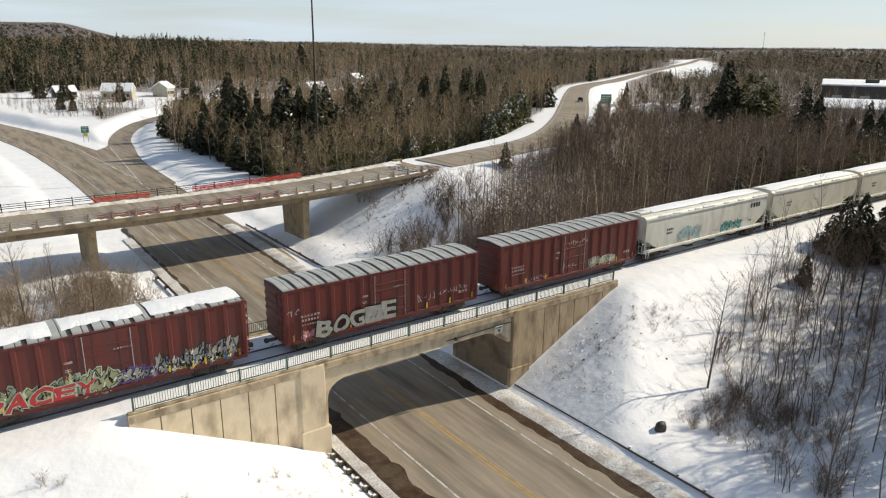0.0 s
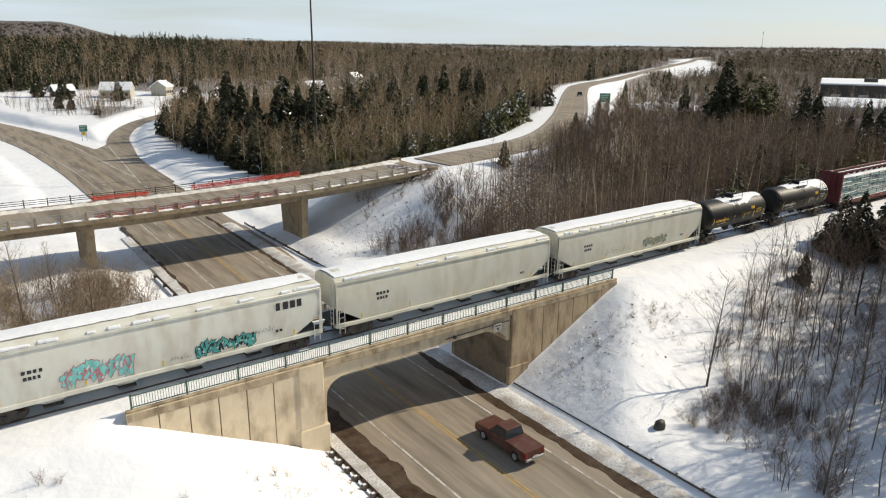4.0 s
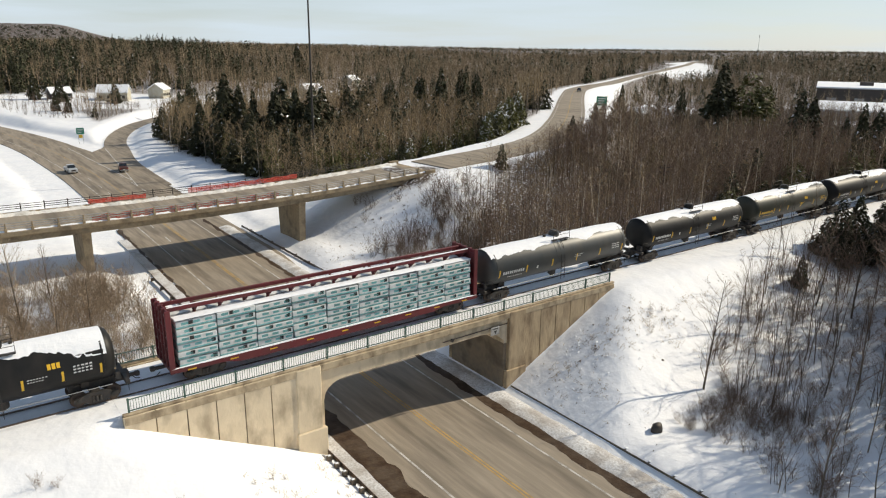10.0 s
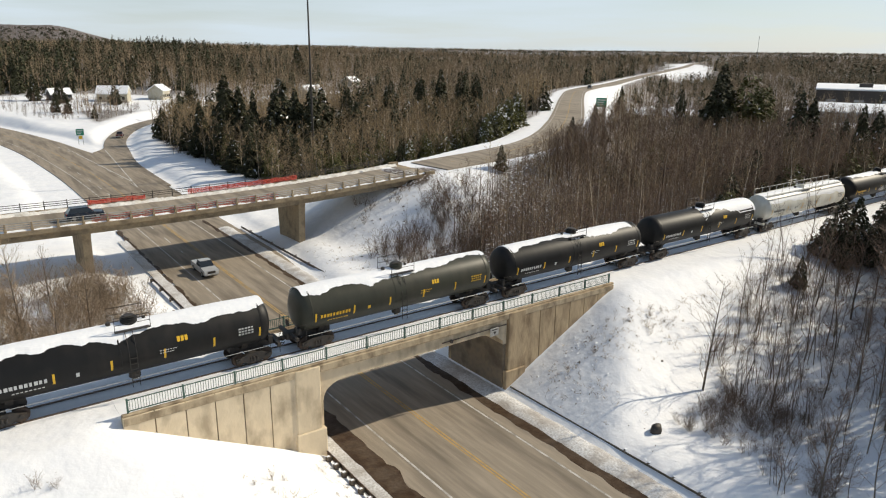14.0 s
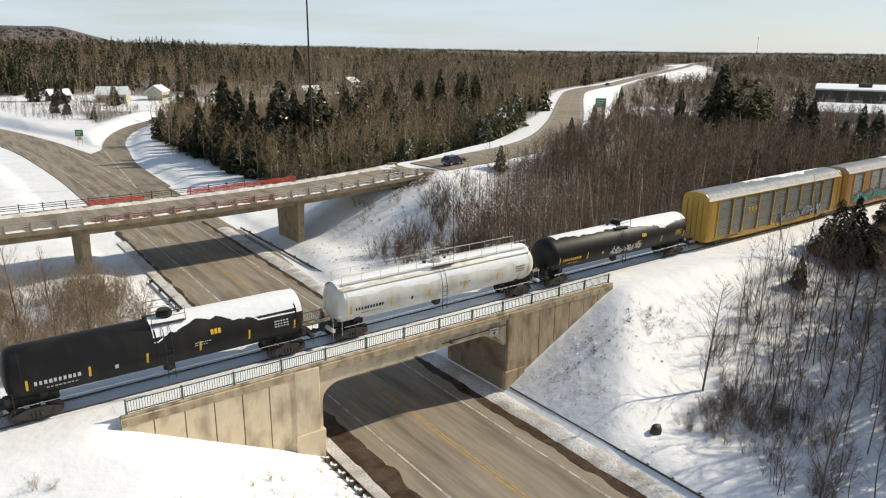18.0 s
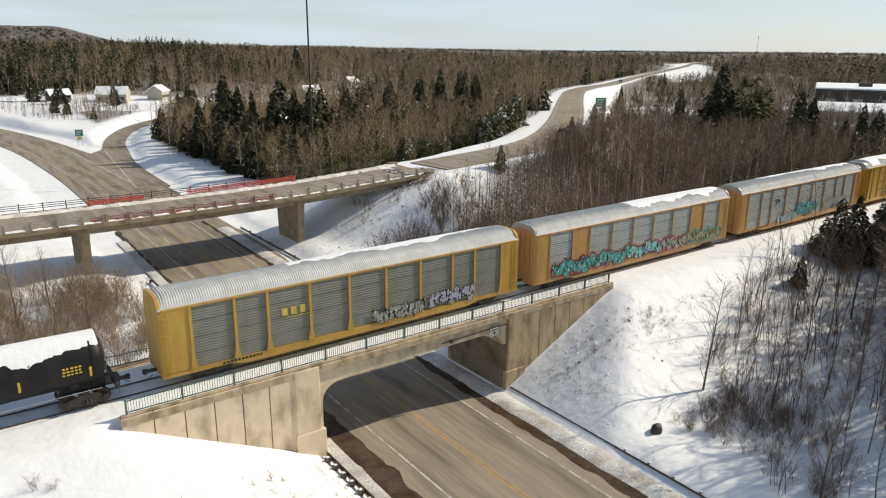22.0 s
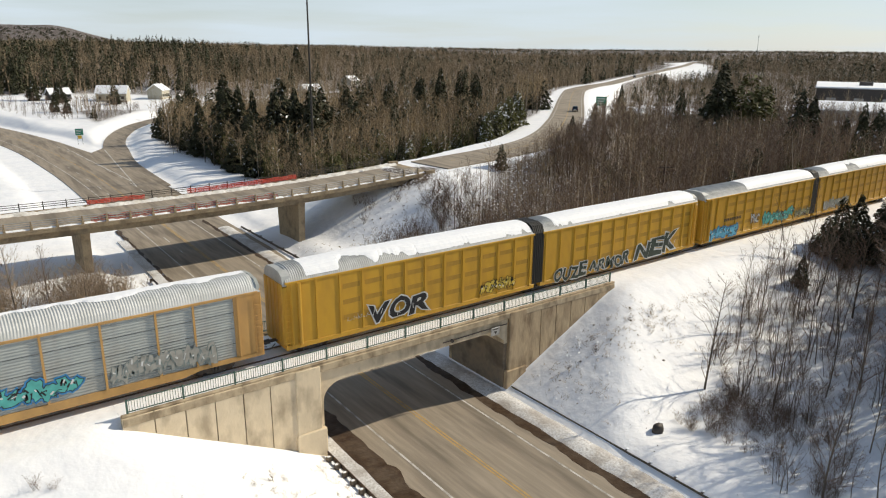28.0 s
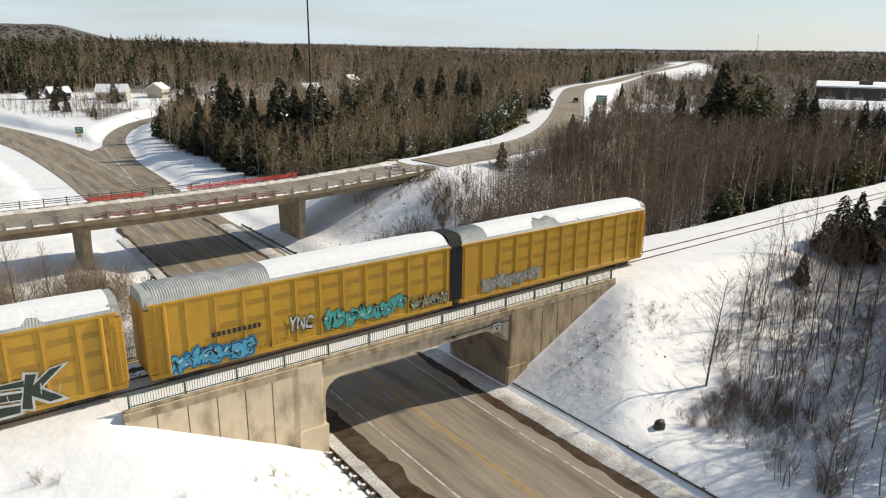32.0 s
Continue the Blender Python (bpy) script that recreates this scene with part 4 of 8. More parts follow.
def tree_meshes(seed, limbs, twigs, fine, stems=1, height=9.0, spreadw=1.0, girth=0.085, twig=NEAR_TWIG, thin=1.0):
    """A near leafless tree or shrub: a trunk mesh and a crown mesh of limbs and twigs."""
    rng = random.Random(seed)
    trunk, crown = Shape(), Shape()
    rv = lambda s: Vector((rng.gauss(0, s), rng.gauss(0, s), rng.gauss(0, s)))
    for st in range(stems):
        q = rng.random() * 6.283
        lean = Vector((math.cos(q), math.sin(q), 0)) * (0.25 + (0.3 * height if stems > 1 else 0.04 * height)) * rng.uniform(0.3, 1.0) * spreadw
        hh = height * (rng.uniform(0.65, 1.05) if stems > 1 else 1.0)
        foot = Vector((rng.gauss(0, 0.22), rng.gauss(0, 0.22), -0.25)) if stems > 1 else Vector((0, 0, -0.3))
        bend = rv(0.12 * height ** 0.5)
        line = [foot + lean * t ** 1.3 + bend * math.sin(t * 3.1) * 0.5 + Vector((0, 0, (hh + 0.3) * t)) for t in (0, 0.2, 0.4, 0.6, 0.8, 1.0)]
        g = girth * (0.55 if stems > 1 else 1.0) * rng.uniform(0.8, 1.2)
        trunk.tube(line, [g * (1 - 0.86 * t) for t in (0, 0.2, 0.4, 0.6, 0.8, 1.0)], 5)
        for n in range(limbs):
            t = 0.1 + 0.88 * (n + rng.random()) / limbs
            i = min(int(t * 5), 4)
            p = line[i].lerp(line[i + 1], t * 5 - i)
            q, el = rng.random() * 6.283, rng.uniform(0.5, 1.1)
            d = Vector((math.cos(q) * math.cos(el), math.sin(q) * math.cos(el), math.sin(el)))
            ln = hh * (0.06 + 0.27 * (1 - t) ** 0.8) * rng.uniform(0.65, 1.25) * spreadw
            tip = p + d * ln + Vector((0, 0, 0.12 * ln))
            mid = p.lerp(tip, 0.5) + rv(0.05 * ln)
            r = g * 0.36 * (1 - 0.6 * t)
            crown.tube([p, mid, tip], [max(r, 0.014 * thin), max(r * 0.6, 0.01 * thin), 0.006 * thin], 3, False)
            for _ in range(twigs):
                f = rng.uniform(0.2, 0.97)
                a = p.lerp(mid, f * 2) if f < 0.5 else mid.lerp(tip, f * 2 - 1)
                e = (d + rv(0.5) + Vector((0, 0, 0.3))).normalized()
                l2 = ln * rng.uniform(0.22, 0.5)
                b = a + e * l2
                blade(crown, a, b, max(0.022 * thin, r * 0.6))
                for _ in range(fine):
                    c = a.lerp(b, rng.uniform(0.3, 0.95))
                    blade(crown, c, c + (e + rv(0.6)).normalized() * l2 * rng.uniform(0.35, 0.7), 0.014 * thin)
    return trunk.mesh("trunk", BARK, 60), crown.mesh("crown", twig)


KIND = {
    "birch": [tree_meshes(s, 30, 8, 2, height=9.0, spreadw=1.15, girth=0.085, thin=0.62) for s in (1, 2, 3)],
    "slim": [tree_meshes(s, 24, 6, 2, height=9.0, spreadw=0.9, girth=0.055, thin=0.62) for s in (11, 12, 13, 14)],
    "clump": [tree_meshes(s, 11, 5, 2, stems=4, height=7.0, spreadw=0.85, girth=0.06, thin=0.55) for s in (21, 22, 23)],
    "shrub": [tree_meshes(s, 7, 5, 1, stems=8, height=3.2, spreadw=1.35, girth=0.03, thin=0.62) for s in (31, 32, 33, 34)],
    "brush": [tree_meshes(s, 9, 6, 2, stems=9, height=3.2, spreadw=1.35, girth=0.03, twig=BRUSH, thin=0.6) for s in (35, 36, 37)],
    "crown": [tree_meshes(s, 34, 9, 2, height=9.0, spreadw=1.55, girth=0.11, twig=BRUSH, thin=0.9) for s in (41, 42)],
}
NOMINAL = {"birch": 9.0, "slim": 9.0, "clump": 7.0, "shrub": 3.2, "brush": 3.2, "crown": 9.0}
NEAR_LABEL = {"birch": "bare spreading birch standing in snow", "slim": "slim bare sapling standing in snow", "clump": "bare many-stemmed alder clump in snow", "shrub": "low leafless brown shrub in snow", "brush": "tan leafless brush growing in snow", "crown": "bare broad-crowned tree standing in brush"}


def plant(kind, x, y, h, rng, group):
    tr, cr = rng.choice(KIND[kind])
    nominal = NOMINAL[kind]
    t = thing("shrub" if nominal < 4 else "tree", NEAR_LABEL[kind], "shrub" if nominal < 4 else "tree", group=group)
    k = h / nominal
    t.matrix_basis = pose(x, y, float(ground_at(x, y)) - 0.05, 0, 0, rng.random() * 360) @ Matrix.Diagonal((k ** 0.8, k ** 0.8, k, 1))
    part("trunk", tr, BARK, t)
    part("crown", cr, NEAR_TWIG, t)


def joined(name, label, category, places, rng):
    """Many trees or shrubs as one mesh; places: (kind, x, y, height)."""
    V4, L4, S4, M4, base, corner = [], [], [], [], 0, 0
    mats, raw = [], {}
    for kind, x, y, h in places:
        k, q = h / NOMINAL[kind], rng.random() * 6.283
        z = float(ground_at(x, y)) - 0.05
        for me in rng.choice(KIND[kind]):
            if me not in raw:
                v, li, ls = np.empty(len(me.vertices) * 3, np.float32), np.empty(len(me.loops), np.int32), np.empty(len(me.polygons), np.int32)
                me.vertices.foreach_get("co", v)
                me.loops.foreach_get("vertex_index", li)
                me.polygons.foreach_get("loop_start", ls)
                raw[me] = v.reshape(-1, 3), li, ls
            if me.materials[0] not in mats:
                mats.append(me.materials[0])
            v, li, ls = raw[me]
            c, s_ = math.cos(q) * k ** 0.8, math.sin(q) * k ** 0.8
            V4.append(np.stack([v[:, 0] * c - v[:, 1] * s_ + x, v[:, 0] * s_ + v[:, 1] * c + y, v[:, 2] * k + z], 1))
            L4.append(li + base)
            S4.append(ls + corner)
            M4.append(np.full(len(ls), mats.index(me.materials[0]), np.int32))
            base, corner = base + len(v), corner + len(li)
    V4, L4, S4, M4 = (np.concatenate(q) for q in (V4, L4, S4, M4))
    me = bpy.data.meshes.new(name)
    me.vertices.add(len(V4))
    me.vertices.foreach_set("co", V4.astype(np.float32).ravel())
    me.loops.add(len(L4))
    me.loops.foreach_set("vertex_index", L4.astype(np.int32))
    me.polygons.add(len(S4))
    me.polygons.foreach_set("loop_start", S4.astype(np.int32))
    for m in mats:
        me.materials.append(m)
    me.polygons.foreach_set("material_index", M4)
    me.update(calc_edges=True)
    return tagged(new(name, me), label, category, "", "stuff")


rng = random.Random(7)
for kind, x, y, h in (("birch", 44.6, -13.8, 8.8), ("clump", 49.3, -12.1, 5.2), ("clump", 47.6, -12.4, 4.2), ("slim", 53.3, -11.2, 8.5), ("clump", 55.0, -11.8, 7.7), ("slim", 57.4, -10.6, 8.2), ("slim", 51.6, -15.3, 7.2), ("clump", 49.6, -15.2, 5.0), ("clump", 51.6, -16.0, 7.5), ("clump", 50.4, -17.2, 5.6),
                      ("slim", 58.4, -14.7, 10.1), ("clump", 56.6, -15.6, 8.6), ("slim", 51.8, -19.4, 8.6), ("clump", 60.9, -15.7, 10.4), ("slim", 48.4, -22.6, 8.4), ("birch", 68.7, -13.6, 10.5), ("slim", 64.8, -16.9, 10.5), ("slim", 46.7, -24.8, 9.2), ("clump", 49.0, -18.7, 4.5), ("clump", 38.1, -23.2, 4.6), ("clump", 37.4, -23.9, 4.6), ("birch", 39.2, -25.4, 7.4),
                      ("clump", 41.8, -25.1, 6.0), ("slim", 40.6, -26.4, 3.5), ("slim", 41.7, -27.4, 6.7), ("clump", 43.8, -18.6, 4.1), ("slim", 55.3, -21.9, 9.5), ("clump", 61.2, -11.7, 9.0), ("slim", 60.9, -9.0, 7.4), ("birch", 65.7, -11.5, 9.6), ("slim", 70.6, -11.3, 9.3), ("slim", 75.0, -13.1, 9.5), ("clump", 68.0, -6.5, 6.9), ("slim", 73.8, -6.1, 8.1), ("birch", 54.9, -20.5, 7.3),
                      ("clump", 45.6, -22.8, 5.1), ("clump", 52.8, -22.4, 5.5), ("clump", 47.0, -20.6, 4.4), ("birch", 7, 31, 7.0)):
    plant(kind, x, y, h, rng, "bare trees below the railway bank")
made = 0
while made < 46:  # the thicket below the bank
    x, y = rng.uniform(46, 92), rng.uniform(-27, -7.5)
    lo = 46.5 + (y + 14) * (2.0 if y > -14 else 0.55)
    if not lo < x < 2.565 * (y + 40.8) + 3 or (y < -13 and x > 48 and rng.random() < 0.75):
        continue
    made += 1
    plant(rng.choice(["slim", "clump", "clump", "clump", "birch"]), x, y, rng.uniform(2.4, 6.0), rng, "bare trees below the railway bank")
made = 0
while made < 22:  # young growth at the thicket's edge
    x, y = rng.uniform(45, 62), rng.uniform(-18, -9.3)
    if x < 46.0 + (y + 15) * 1.5:
        continue
    made += 1
    plant(rng.choice(["clump", "clump", "birch"]), x, y, rng.uniform(2.6, 5.0), rng, "bare trees below the railway bank")
made = 0
while made < 150:  # low brush all through the thicket
    x, y = rng.uniform(38.5, 74), rng.uniform(-27, -9)
    lo = 45.5 + (y + 14) * (1.8 if y > -14 else 0.95)
    if not max(lo, 38.5) < x < 2.565 * (y + 40.8) + 3 or (x > 48 and rng.random() < 0.7):
        continue
    made += 1
    plant("shrub", x, y, rng.uniform(0.9, 2.1), rng, "low brush below the railway bank")
for n in range(78):  # denser brush beside the dark stump
    plant("shrub", rng.uniform(39.2, 47.0), rng.uniform(-19.8, -14.8), rng.uniform(0.7, 1.6), rng, "low brush below the railway bank")
places = [("shrub", rng.uniform(46, 57), rng.uniform(39.5, 45), rng.uniform(1.0, 2.0)) for n in range(22)]  # under the overpass end
for n in range(150):  # at the edge of the woods beyond the railway
    x = rng.uniform(42, 62)
    places.append((rng.choice(("shrub", "shrub", "clump")), x, rng.uniform(21, 33) + max(0, x - 47) * 0.55, rng.uniform(1.8, 4.6)))
joined("brush", "low leafless brush at the woods' edge", "brush", places, rng)
for x, y, h in ((4, 27, 8.5), (9, 24, 6.0), (0.5, 30, 7.5), (6, 20, 5.5), (-3, 24, 7.0)):
    plant("crown", x, y, h, rng, "bare trees beside the highway cutting")
places = [("brush", rng.uniform(-6, 14.5), rng.uniform(16, 38), rng.uniform(2.2, 4.2)) for n in range(210)]
joined("brush", "tan leafless brush beside the highway cutting", "brush", places, rng)
for n in range(110):  # front rows of the woods beyond the railway
    x = rng.uniform(48, 112)
    y = rng.uniform(9.5, 26)
    if x - y * 0.2 > 46 and float(wooded(x, y)) > 0.5:
        plant(rng.choice(["slim", "slim", "slim", "birch", "clump"]), x, y, rng.uniform(4.5, 9.0), rng, "bare trees beyond the railway")
places = []
for n in range(520):  # trees on the slope below the side road, their tops at its edge
    q = rng.uniform(41.0, 48.5)
    reach = rng.uniform(112, 185)
    x, y = reach * math.sin(radians(q)), reach * math.cos(radians(q)) - 40.8
    off = float(near_line(np.array(x), np.array(y), SIDE_ROAD)[0])
    if y > float(np.interp(x, [p[0] for p in SIDE_ROAD], [p[1] for p in SIDE_ROAD])) or not 6.5 < off < 34:
        continue
    h = 19.0 - reach * float(np.interp(q, (40.9, 42.8, 44.9, 46.0, 47.4, 48.6), (0.130, 0.121, 0.104, 0.096, 0.092, 0.079))) - float(ground_at(x, y))
    if h > 2.0:
        places.append((rng.choice(("slim", "clump", "birch")), x, y, min(h, 10.0) * rng.uniform(0.85, 1.08)))
joined("woodland", "leafless trees on the slope below the side road", "woodland", places, rng)
for n in range(14):  # dead weeds on the near banks
    x, y = rng.choice([(rng.uniform(37, 50), rng.uniform(-9, -6)), (rng.uniform(2, 15), rng.uniform(-13, -9))])
    plant("shrub", x, y, rng.uniform(0.35, 0.8), rng, "dead weeds on the bank")


for x, y, h in ((1.5, -6.3, 1.0), (2.3, -6.6, 0.7), (12.4, -8.2, 0.9), (13.3, -8.0, 0.6), (0.6, -7.0, 0.6), (11.2, -8.8, 0.5), (42.4, -6.0, 0.6), (40.2, -6.2, 0.7), (46.6, -7.0, 0.8), (47.5, -7.4, 0.7), (43.5, -7.2, 0.5), (39.4, -7.4, 0.6), (44.6, -8.2, 0.6)):
    plant("shrub", x, y, h, rng, "dead weeds on the bank")
places = []
for n in range(300):  # leafless trees and brush on the field before the houses
    x = rng.uniform(6, 68)
    y = 222 + rng.random() ** 1.2 * 56
    if float(near_line(np.array(x), np.array(y), SLIP)[0]) > 9 and float(near_line(np.array(x), np.array(y), HIGHWAY)[0]) > 16:
        places.append((rng.choice(("clump", "clump", "birch")), x, y, rng.uniform(2.0, 6.0)))
joined("woodland", "leafless trees and brush before the houses", "woodland", places, rng)
for n in range(16):  # saplings on the slope by the overpass's end
    plant("slim", rng.uniform(56, 72), rng.uniform(24, 38), rng.uniform(3.0, 6.0), rng, "bare trees beyond the railway")


def spruce_meshes(seed, tufts=1500, shape=1.0, needle=NEEDLE, snow=0.012):
    v, f, m = spruce_template(seed, tufts, 0.62, shape, snow)
    out = []
    for want, name, mats in ((0, "trunk", [BARK]), (1, "crown", [needle, SNOW])):
        sel = (m == 0) if want == 0 else (m > 0)
        out.append(big_mesh(name, v, f[sel], mats, None if want == 0 else m[sel] - 1))
    return out


SPRUCE = [spruce_meshes(200 + k, 1500, 0.78 + 0.07 * k) for k in range(6)]
PINES = [spruce_meshes(210 + k, 1300, 0.45, PINE) for k in range(3)]
SNOWY = [spruce_meshes(220 + k, 1100, 0.7, PINE, 0.1) for k in range(3)]


def plant_conifer(x, y, h, rng, pine=0, wide=1.0):
    tr, cr = rng.choice((SPRUCE, PINES, SNOWY)[pine])
    t = thing("conifer", ("dark green spruce with drooping boughs", "yellow-green pine with a broad uneven crown", "green spruce with snow lying on its boughs")[pine], "conifer", group="conifers")
    k = h / 10
    t.matrix_basis = pose(x, y, float(ground_at(x, y)) - 0.1, 0, 0, rng.random() * 360) @ Matrix.Diagonal((k ** 0.75 * wide, k ** 0.75 * wide, k, 1))
    part("trunk", tr, BARK, t)
    part("crown", cr, NEEDLE, t)


# tall spruces between the highway and the side road
for x, y, h, wide in ((58, 125, 19.1, 1.5), (56, 120, 16.0, 1.3), (60, 122, 16.4, 1.2), (68, 116, 18.6, 1.5), (65, 113, 16.1, 1.2), (72, 117, 16.3, 1.2), (73, 110, 17.0, 1.4), (77, 113, 16.3, 1.4), (70, 104, 15.1, 1.2), (62, 118, 15.6, 0.9), (56, 157, 10.1, 1.2), (52, 158, 9.0, 1.2),
                      (54, 132, 12.6, 1.2), (55, 142, 9.2, 1.2), (69, 110, 15.7, 1.2), (58, 110, 12.4, 1.2), (60, 103, 11.0, 1.1), (56, 106, 10.5, 1.2), (53, 149, 8.0, 1.2), (62, 98, 9.5, 1.1), (66, 96, 10, 1.0), (58, 96, 7.5, 1.1), (55, 100, 6.5, 1.1), (53, 115, 8.5, 1.1), (52, 124, 7.0, 1.1), (52, 138, 7.5, 1.1),
                      (147, 161, 18.6, 1.0), (156, 161, 17.6, 1.1), (163, 161, 16.6, 1.0), (136, 157, 16.2, 1.1), (279, 246, 14.4, 1.2), (234, 196, 11.3, 1.2), (110, 161, 13.2, 1.2), (117, 163, 11.2, 1.3), (133, 171, 14.3, 1.2), (128, 166, 13, 1.2), (141, 166, 15, 1.1), (151, 166, 14, 1.1), (170, 168, 13, 1.1),
                      (38, 291, 11.7, 1.2), (45, 276, 9.5, 1.4), (39, 247, 7.0, 1.1), (42, 241, 6.0, 1.1), (63, 266, 8.5, 1.3), (36, 337, 13, 1.3), (64, 354, 13, 1.3), (202, 395, 20, 1.3), (97, 378, 14, 1.2), (96, 327, 12, 1.2), (101, 331, 11, 1.2)):
    plant_conifer(x, y, h, rng, 0, wide)
# spruces and pines beyond the railway
for x, y, h, pine, wide in ((208, 132, 11.0, 0, 0.8), (101, 54.5, 4.8, 0, 1.1), (137, 81, 4.5, 0, 1.0), (71, 40.6, 4.2, 0, 0.9), (188, 92, 12.7, 0, 0.9), (173, 69, 20.3, 0, 1.5), (168, 67, 16.9, 0, 1.3), (179, 73, 18, 0, 1.3), (178, 64, 17.2, 1, 1.7), (181, 62, 14.0, 1, 1.5), (143, 32, 15.2, 0, 1.2), (138, 30, 12.2, 0, 1.1), (129, 14, 14.5, 0, 0.9), (131, 20, 9.8, 0, 1.2),
                            (100, 34, 7.2, 1, 1.3), (103, 21, 5.0, 2, 1.3), (139, 16, 12.0, 0, 1.1), (148, 32, 13.8, 0, 1.2), (119, 23, 8.0, 0, 1.1), (72, 12, 4.0, 2, 1.0), (152, 27, 10, 0, 1.2), (160, 24, 12, 0, 1.2), (146, 18, 9, 0, 1.2), (80, 8.4, 4.4, 0, 1.4), (82.5, 8.7, 4.8, 1, 1.5), (88, 9.5, 4.4, 0, 1.3), (91, 9, 5.2, 0, 1.2), (95, 9.3, 5.8, 0, 1.3), (100, 9.8, 7.5, 1, 1.4), (104, 9.3, 6, 0, 1.2), (97, 14, 9, 0, 1.1), (112, 10, 6.5, 0, 1.2), (117, 9.8, 7.5, 1, 1.3), (125, 11, 8, 1, 1.3),
                            (82, -7.2, 6.2, 0, 1.1), (84, -9, 5.6, 0, 1.1), (88, -8.0, 6.5, 0, 1.0), (79, -8.6, 4.0, 0, 1.1), (93, -10, 8, 0, 1.0), (98, -9, 8, 0, 1.0), (66, -9.5, 3.4, 0, 0.9)):
    plant_conifer(x, y, h, rng, pine, wide)
for x, y, h, pine in ((75, 83, 8.0, 2), (71, 80, 5.0, 2), (92, 79, 5.6, 2), (75, 77, 5.5, 2), (82, 76, 5.4, 2), (84, 83, 5.5, 0), (66, 76, 5, 2), (62, 72, 4.5, 0), (88, 80, 5, 2), (79, 80, 6.5, 0)):
    plant_conifer(x, y, h, rng, pine, 1.2)
for n in range(70):  # younger conifers under the tall spruces
    x, y = rng.uniform(49, 80), rng.uniform(78, 128)
    if float(wooded(x, y)) > 0.5 and float(near_line(np.array(x), np.array(y), HIGHWAY)[0]) < 46:
        plant_conifer(x, y, rng.uniform(4.0, 9.5), rng, rng.choice((0, 0, 0, 1)), rng.uniform(1.0, 1.35))
for n in range(60):  # young conifers along the front of the woods behind the overpass
    x = rng.uniform(56, 108)
    y = 66 + 0.35 * (x - 56) + rng.random() ** 1.6 * 9
    if float(wooded(x, y)) > 0.5:
        plant_conifer(x, y, rng.uniform(3.0, 8.0), rng, rng.choice((0, 1, 1, 2)), rng.uniform(0.9, 1.25))
for k in range(16):  # snowy spruces along the far side of the side road
    x = 90 + 2.4 * k + rng.uniform(-1, 1)
    y = float(np.interp(x, [p[0] for p in SIDE_ROAD], [p[1] for p in SIDE_ROAD])) + rng.uniform(13, 19)
    plant_conifer(x, y, rng.uniform(4.5, 8.5), rng, rng.choice((0, 2, 2)), rng.uniform(1.1, 1.4))

sprig = random.Random(77)
for x, y, h in ((75.4, -7.0, 4.4), (78.6, -6.9, 6.0), (77.2, -8.2, 4.2), (76.2, -8.6, 3.4), (86, -8.4, 6.4), (81, -9.4, 4.6), (84.5, -10.6, 5.4)):  # the stand of spruces on the bank's shoulder
    plant_conifer(x, y, h, sprig, 0, sprig.uniform(1.05, 1.3))
for k in range(26):  # birches and brush round the lone young spruce
    plant(sprig.choice(["clump", "clump", "birch", "slim"]), sprig.uniform(63.5, 75), sprig.uniform(-11.5, -7.4), sprig.uniform(2.6, 5.2), sprig, "bare trees below the railway bank")


# ---------------------------------------------------------------- the train
def paint(name, c, dirt=(0.05, 0.04, 0.035), amount=0.5, rough=0.55, fade=None, spec=0.4):
    return material(name, c, rough, 0.0, spec=spec, grain=fade or tuple(0.8 * k for k in c), grain_scale=1.6, stain=dirt, stain_scale=0.9, stain_amount=amount, bump=0.05, bump_scale=6, stretch=(1, 1, 0.45))


OXIDE = paint("oxide_red_paint", (0.125, 0.024, 0.018), fade=(0.10, 0.022, 0.018), amount=0.35)
OXIDE_OLD = paint("faded_red_paint", (0.15, 0.034, 0.024), fade=(0.12, 0.03, 0.022), amount=0.4)
CREAM = paint("pale_grey_paint", (0.64, 0.62, 0.52), (0.42, 0.35, 0.25), 0.35, 0.5, (0.59, 0.57, 0.47))
CREAM_WHITE = paint("off_white_paint", (0.70, 0.69, 0.61), (0.36, 0.28, 0.19), 0.35, 0.5, (0.65, 0.635, 0.55))
TANK_BLACK = paint("black_tank_paint", (0.012, 0.012, 0.012), (0.035, 0.03, 0.026), 0.4, 0.5, spec=0.22)
TANK_OLIVE = paint("olive_black_tank_paint", (0.045, 0.046, 0.034), (0.07, 0.06, 0.045), 0.4, 0.45, spec=0.25)
TANK_GREY = paint("dark_grey_tank_paint", (0.05, 0.053, 0.052), (0.08, 0.07, 0.055), 0.4, 0.45)
TANK_WHITE = paint("white_tank_paint", (0.72, 0.705, 0.63), (0.42, 0.34, 0.22), 0.4, 0.45)
MAROON = paint("maroon_paint", (0.14, 0.022, 0.026), amount=0.3)
ROOF_GREY = paint("galvanised_roof", (0.42, 0.43, 0.42), (0.2, 0.2, 0.19), 0.4, 0.5)
ROOF_FROST = paint("frosted_roof", (0.55, 0.56, 0.55), (0.38, 0.39, 0.36), 0.5, 0.5)
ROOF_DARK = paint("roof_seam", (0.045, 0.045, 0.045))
PANEL = paint("galvanised_panel", (0.21, 0.21, 0.175), (0.14, 0.125, 0.085), 0.4, 0.5, (0.18, 0.18, 0.15))
PANEL_PALE = paint("pale_galvanised_panel", (0.36, 0.38, 0.36), (0.26, 0.23, 0.18), 0.4, 0.5, (0.31, 0.33, 0.32))
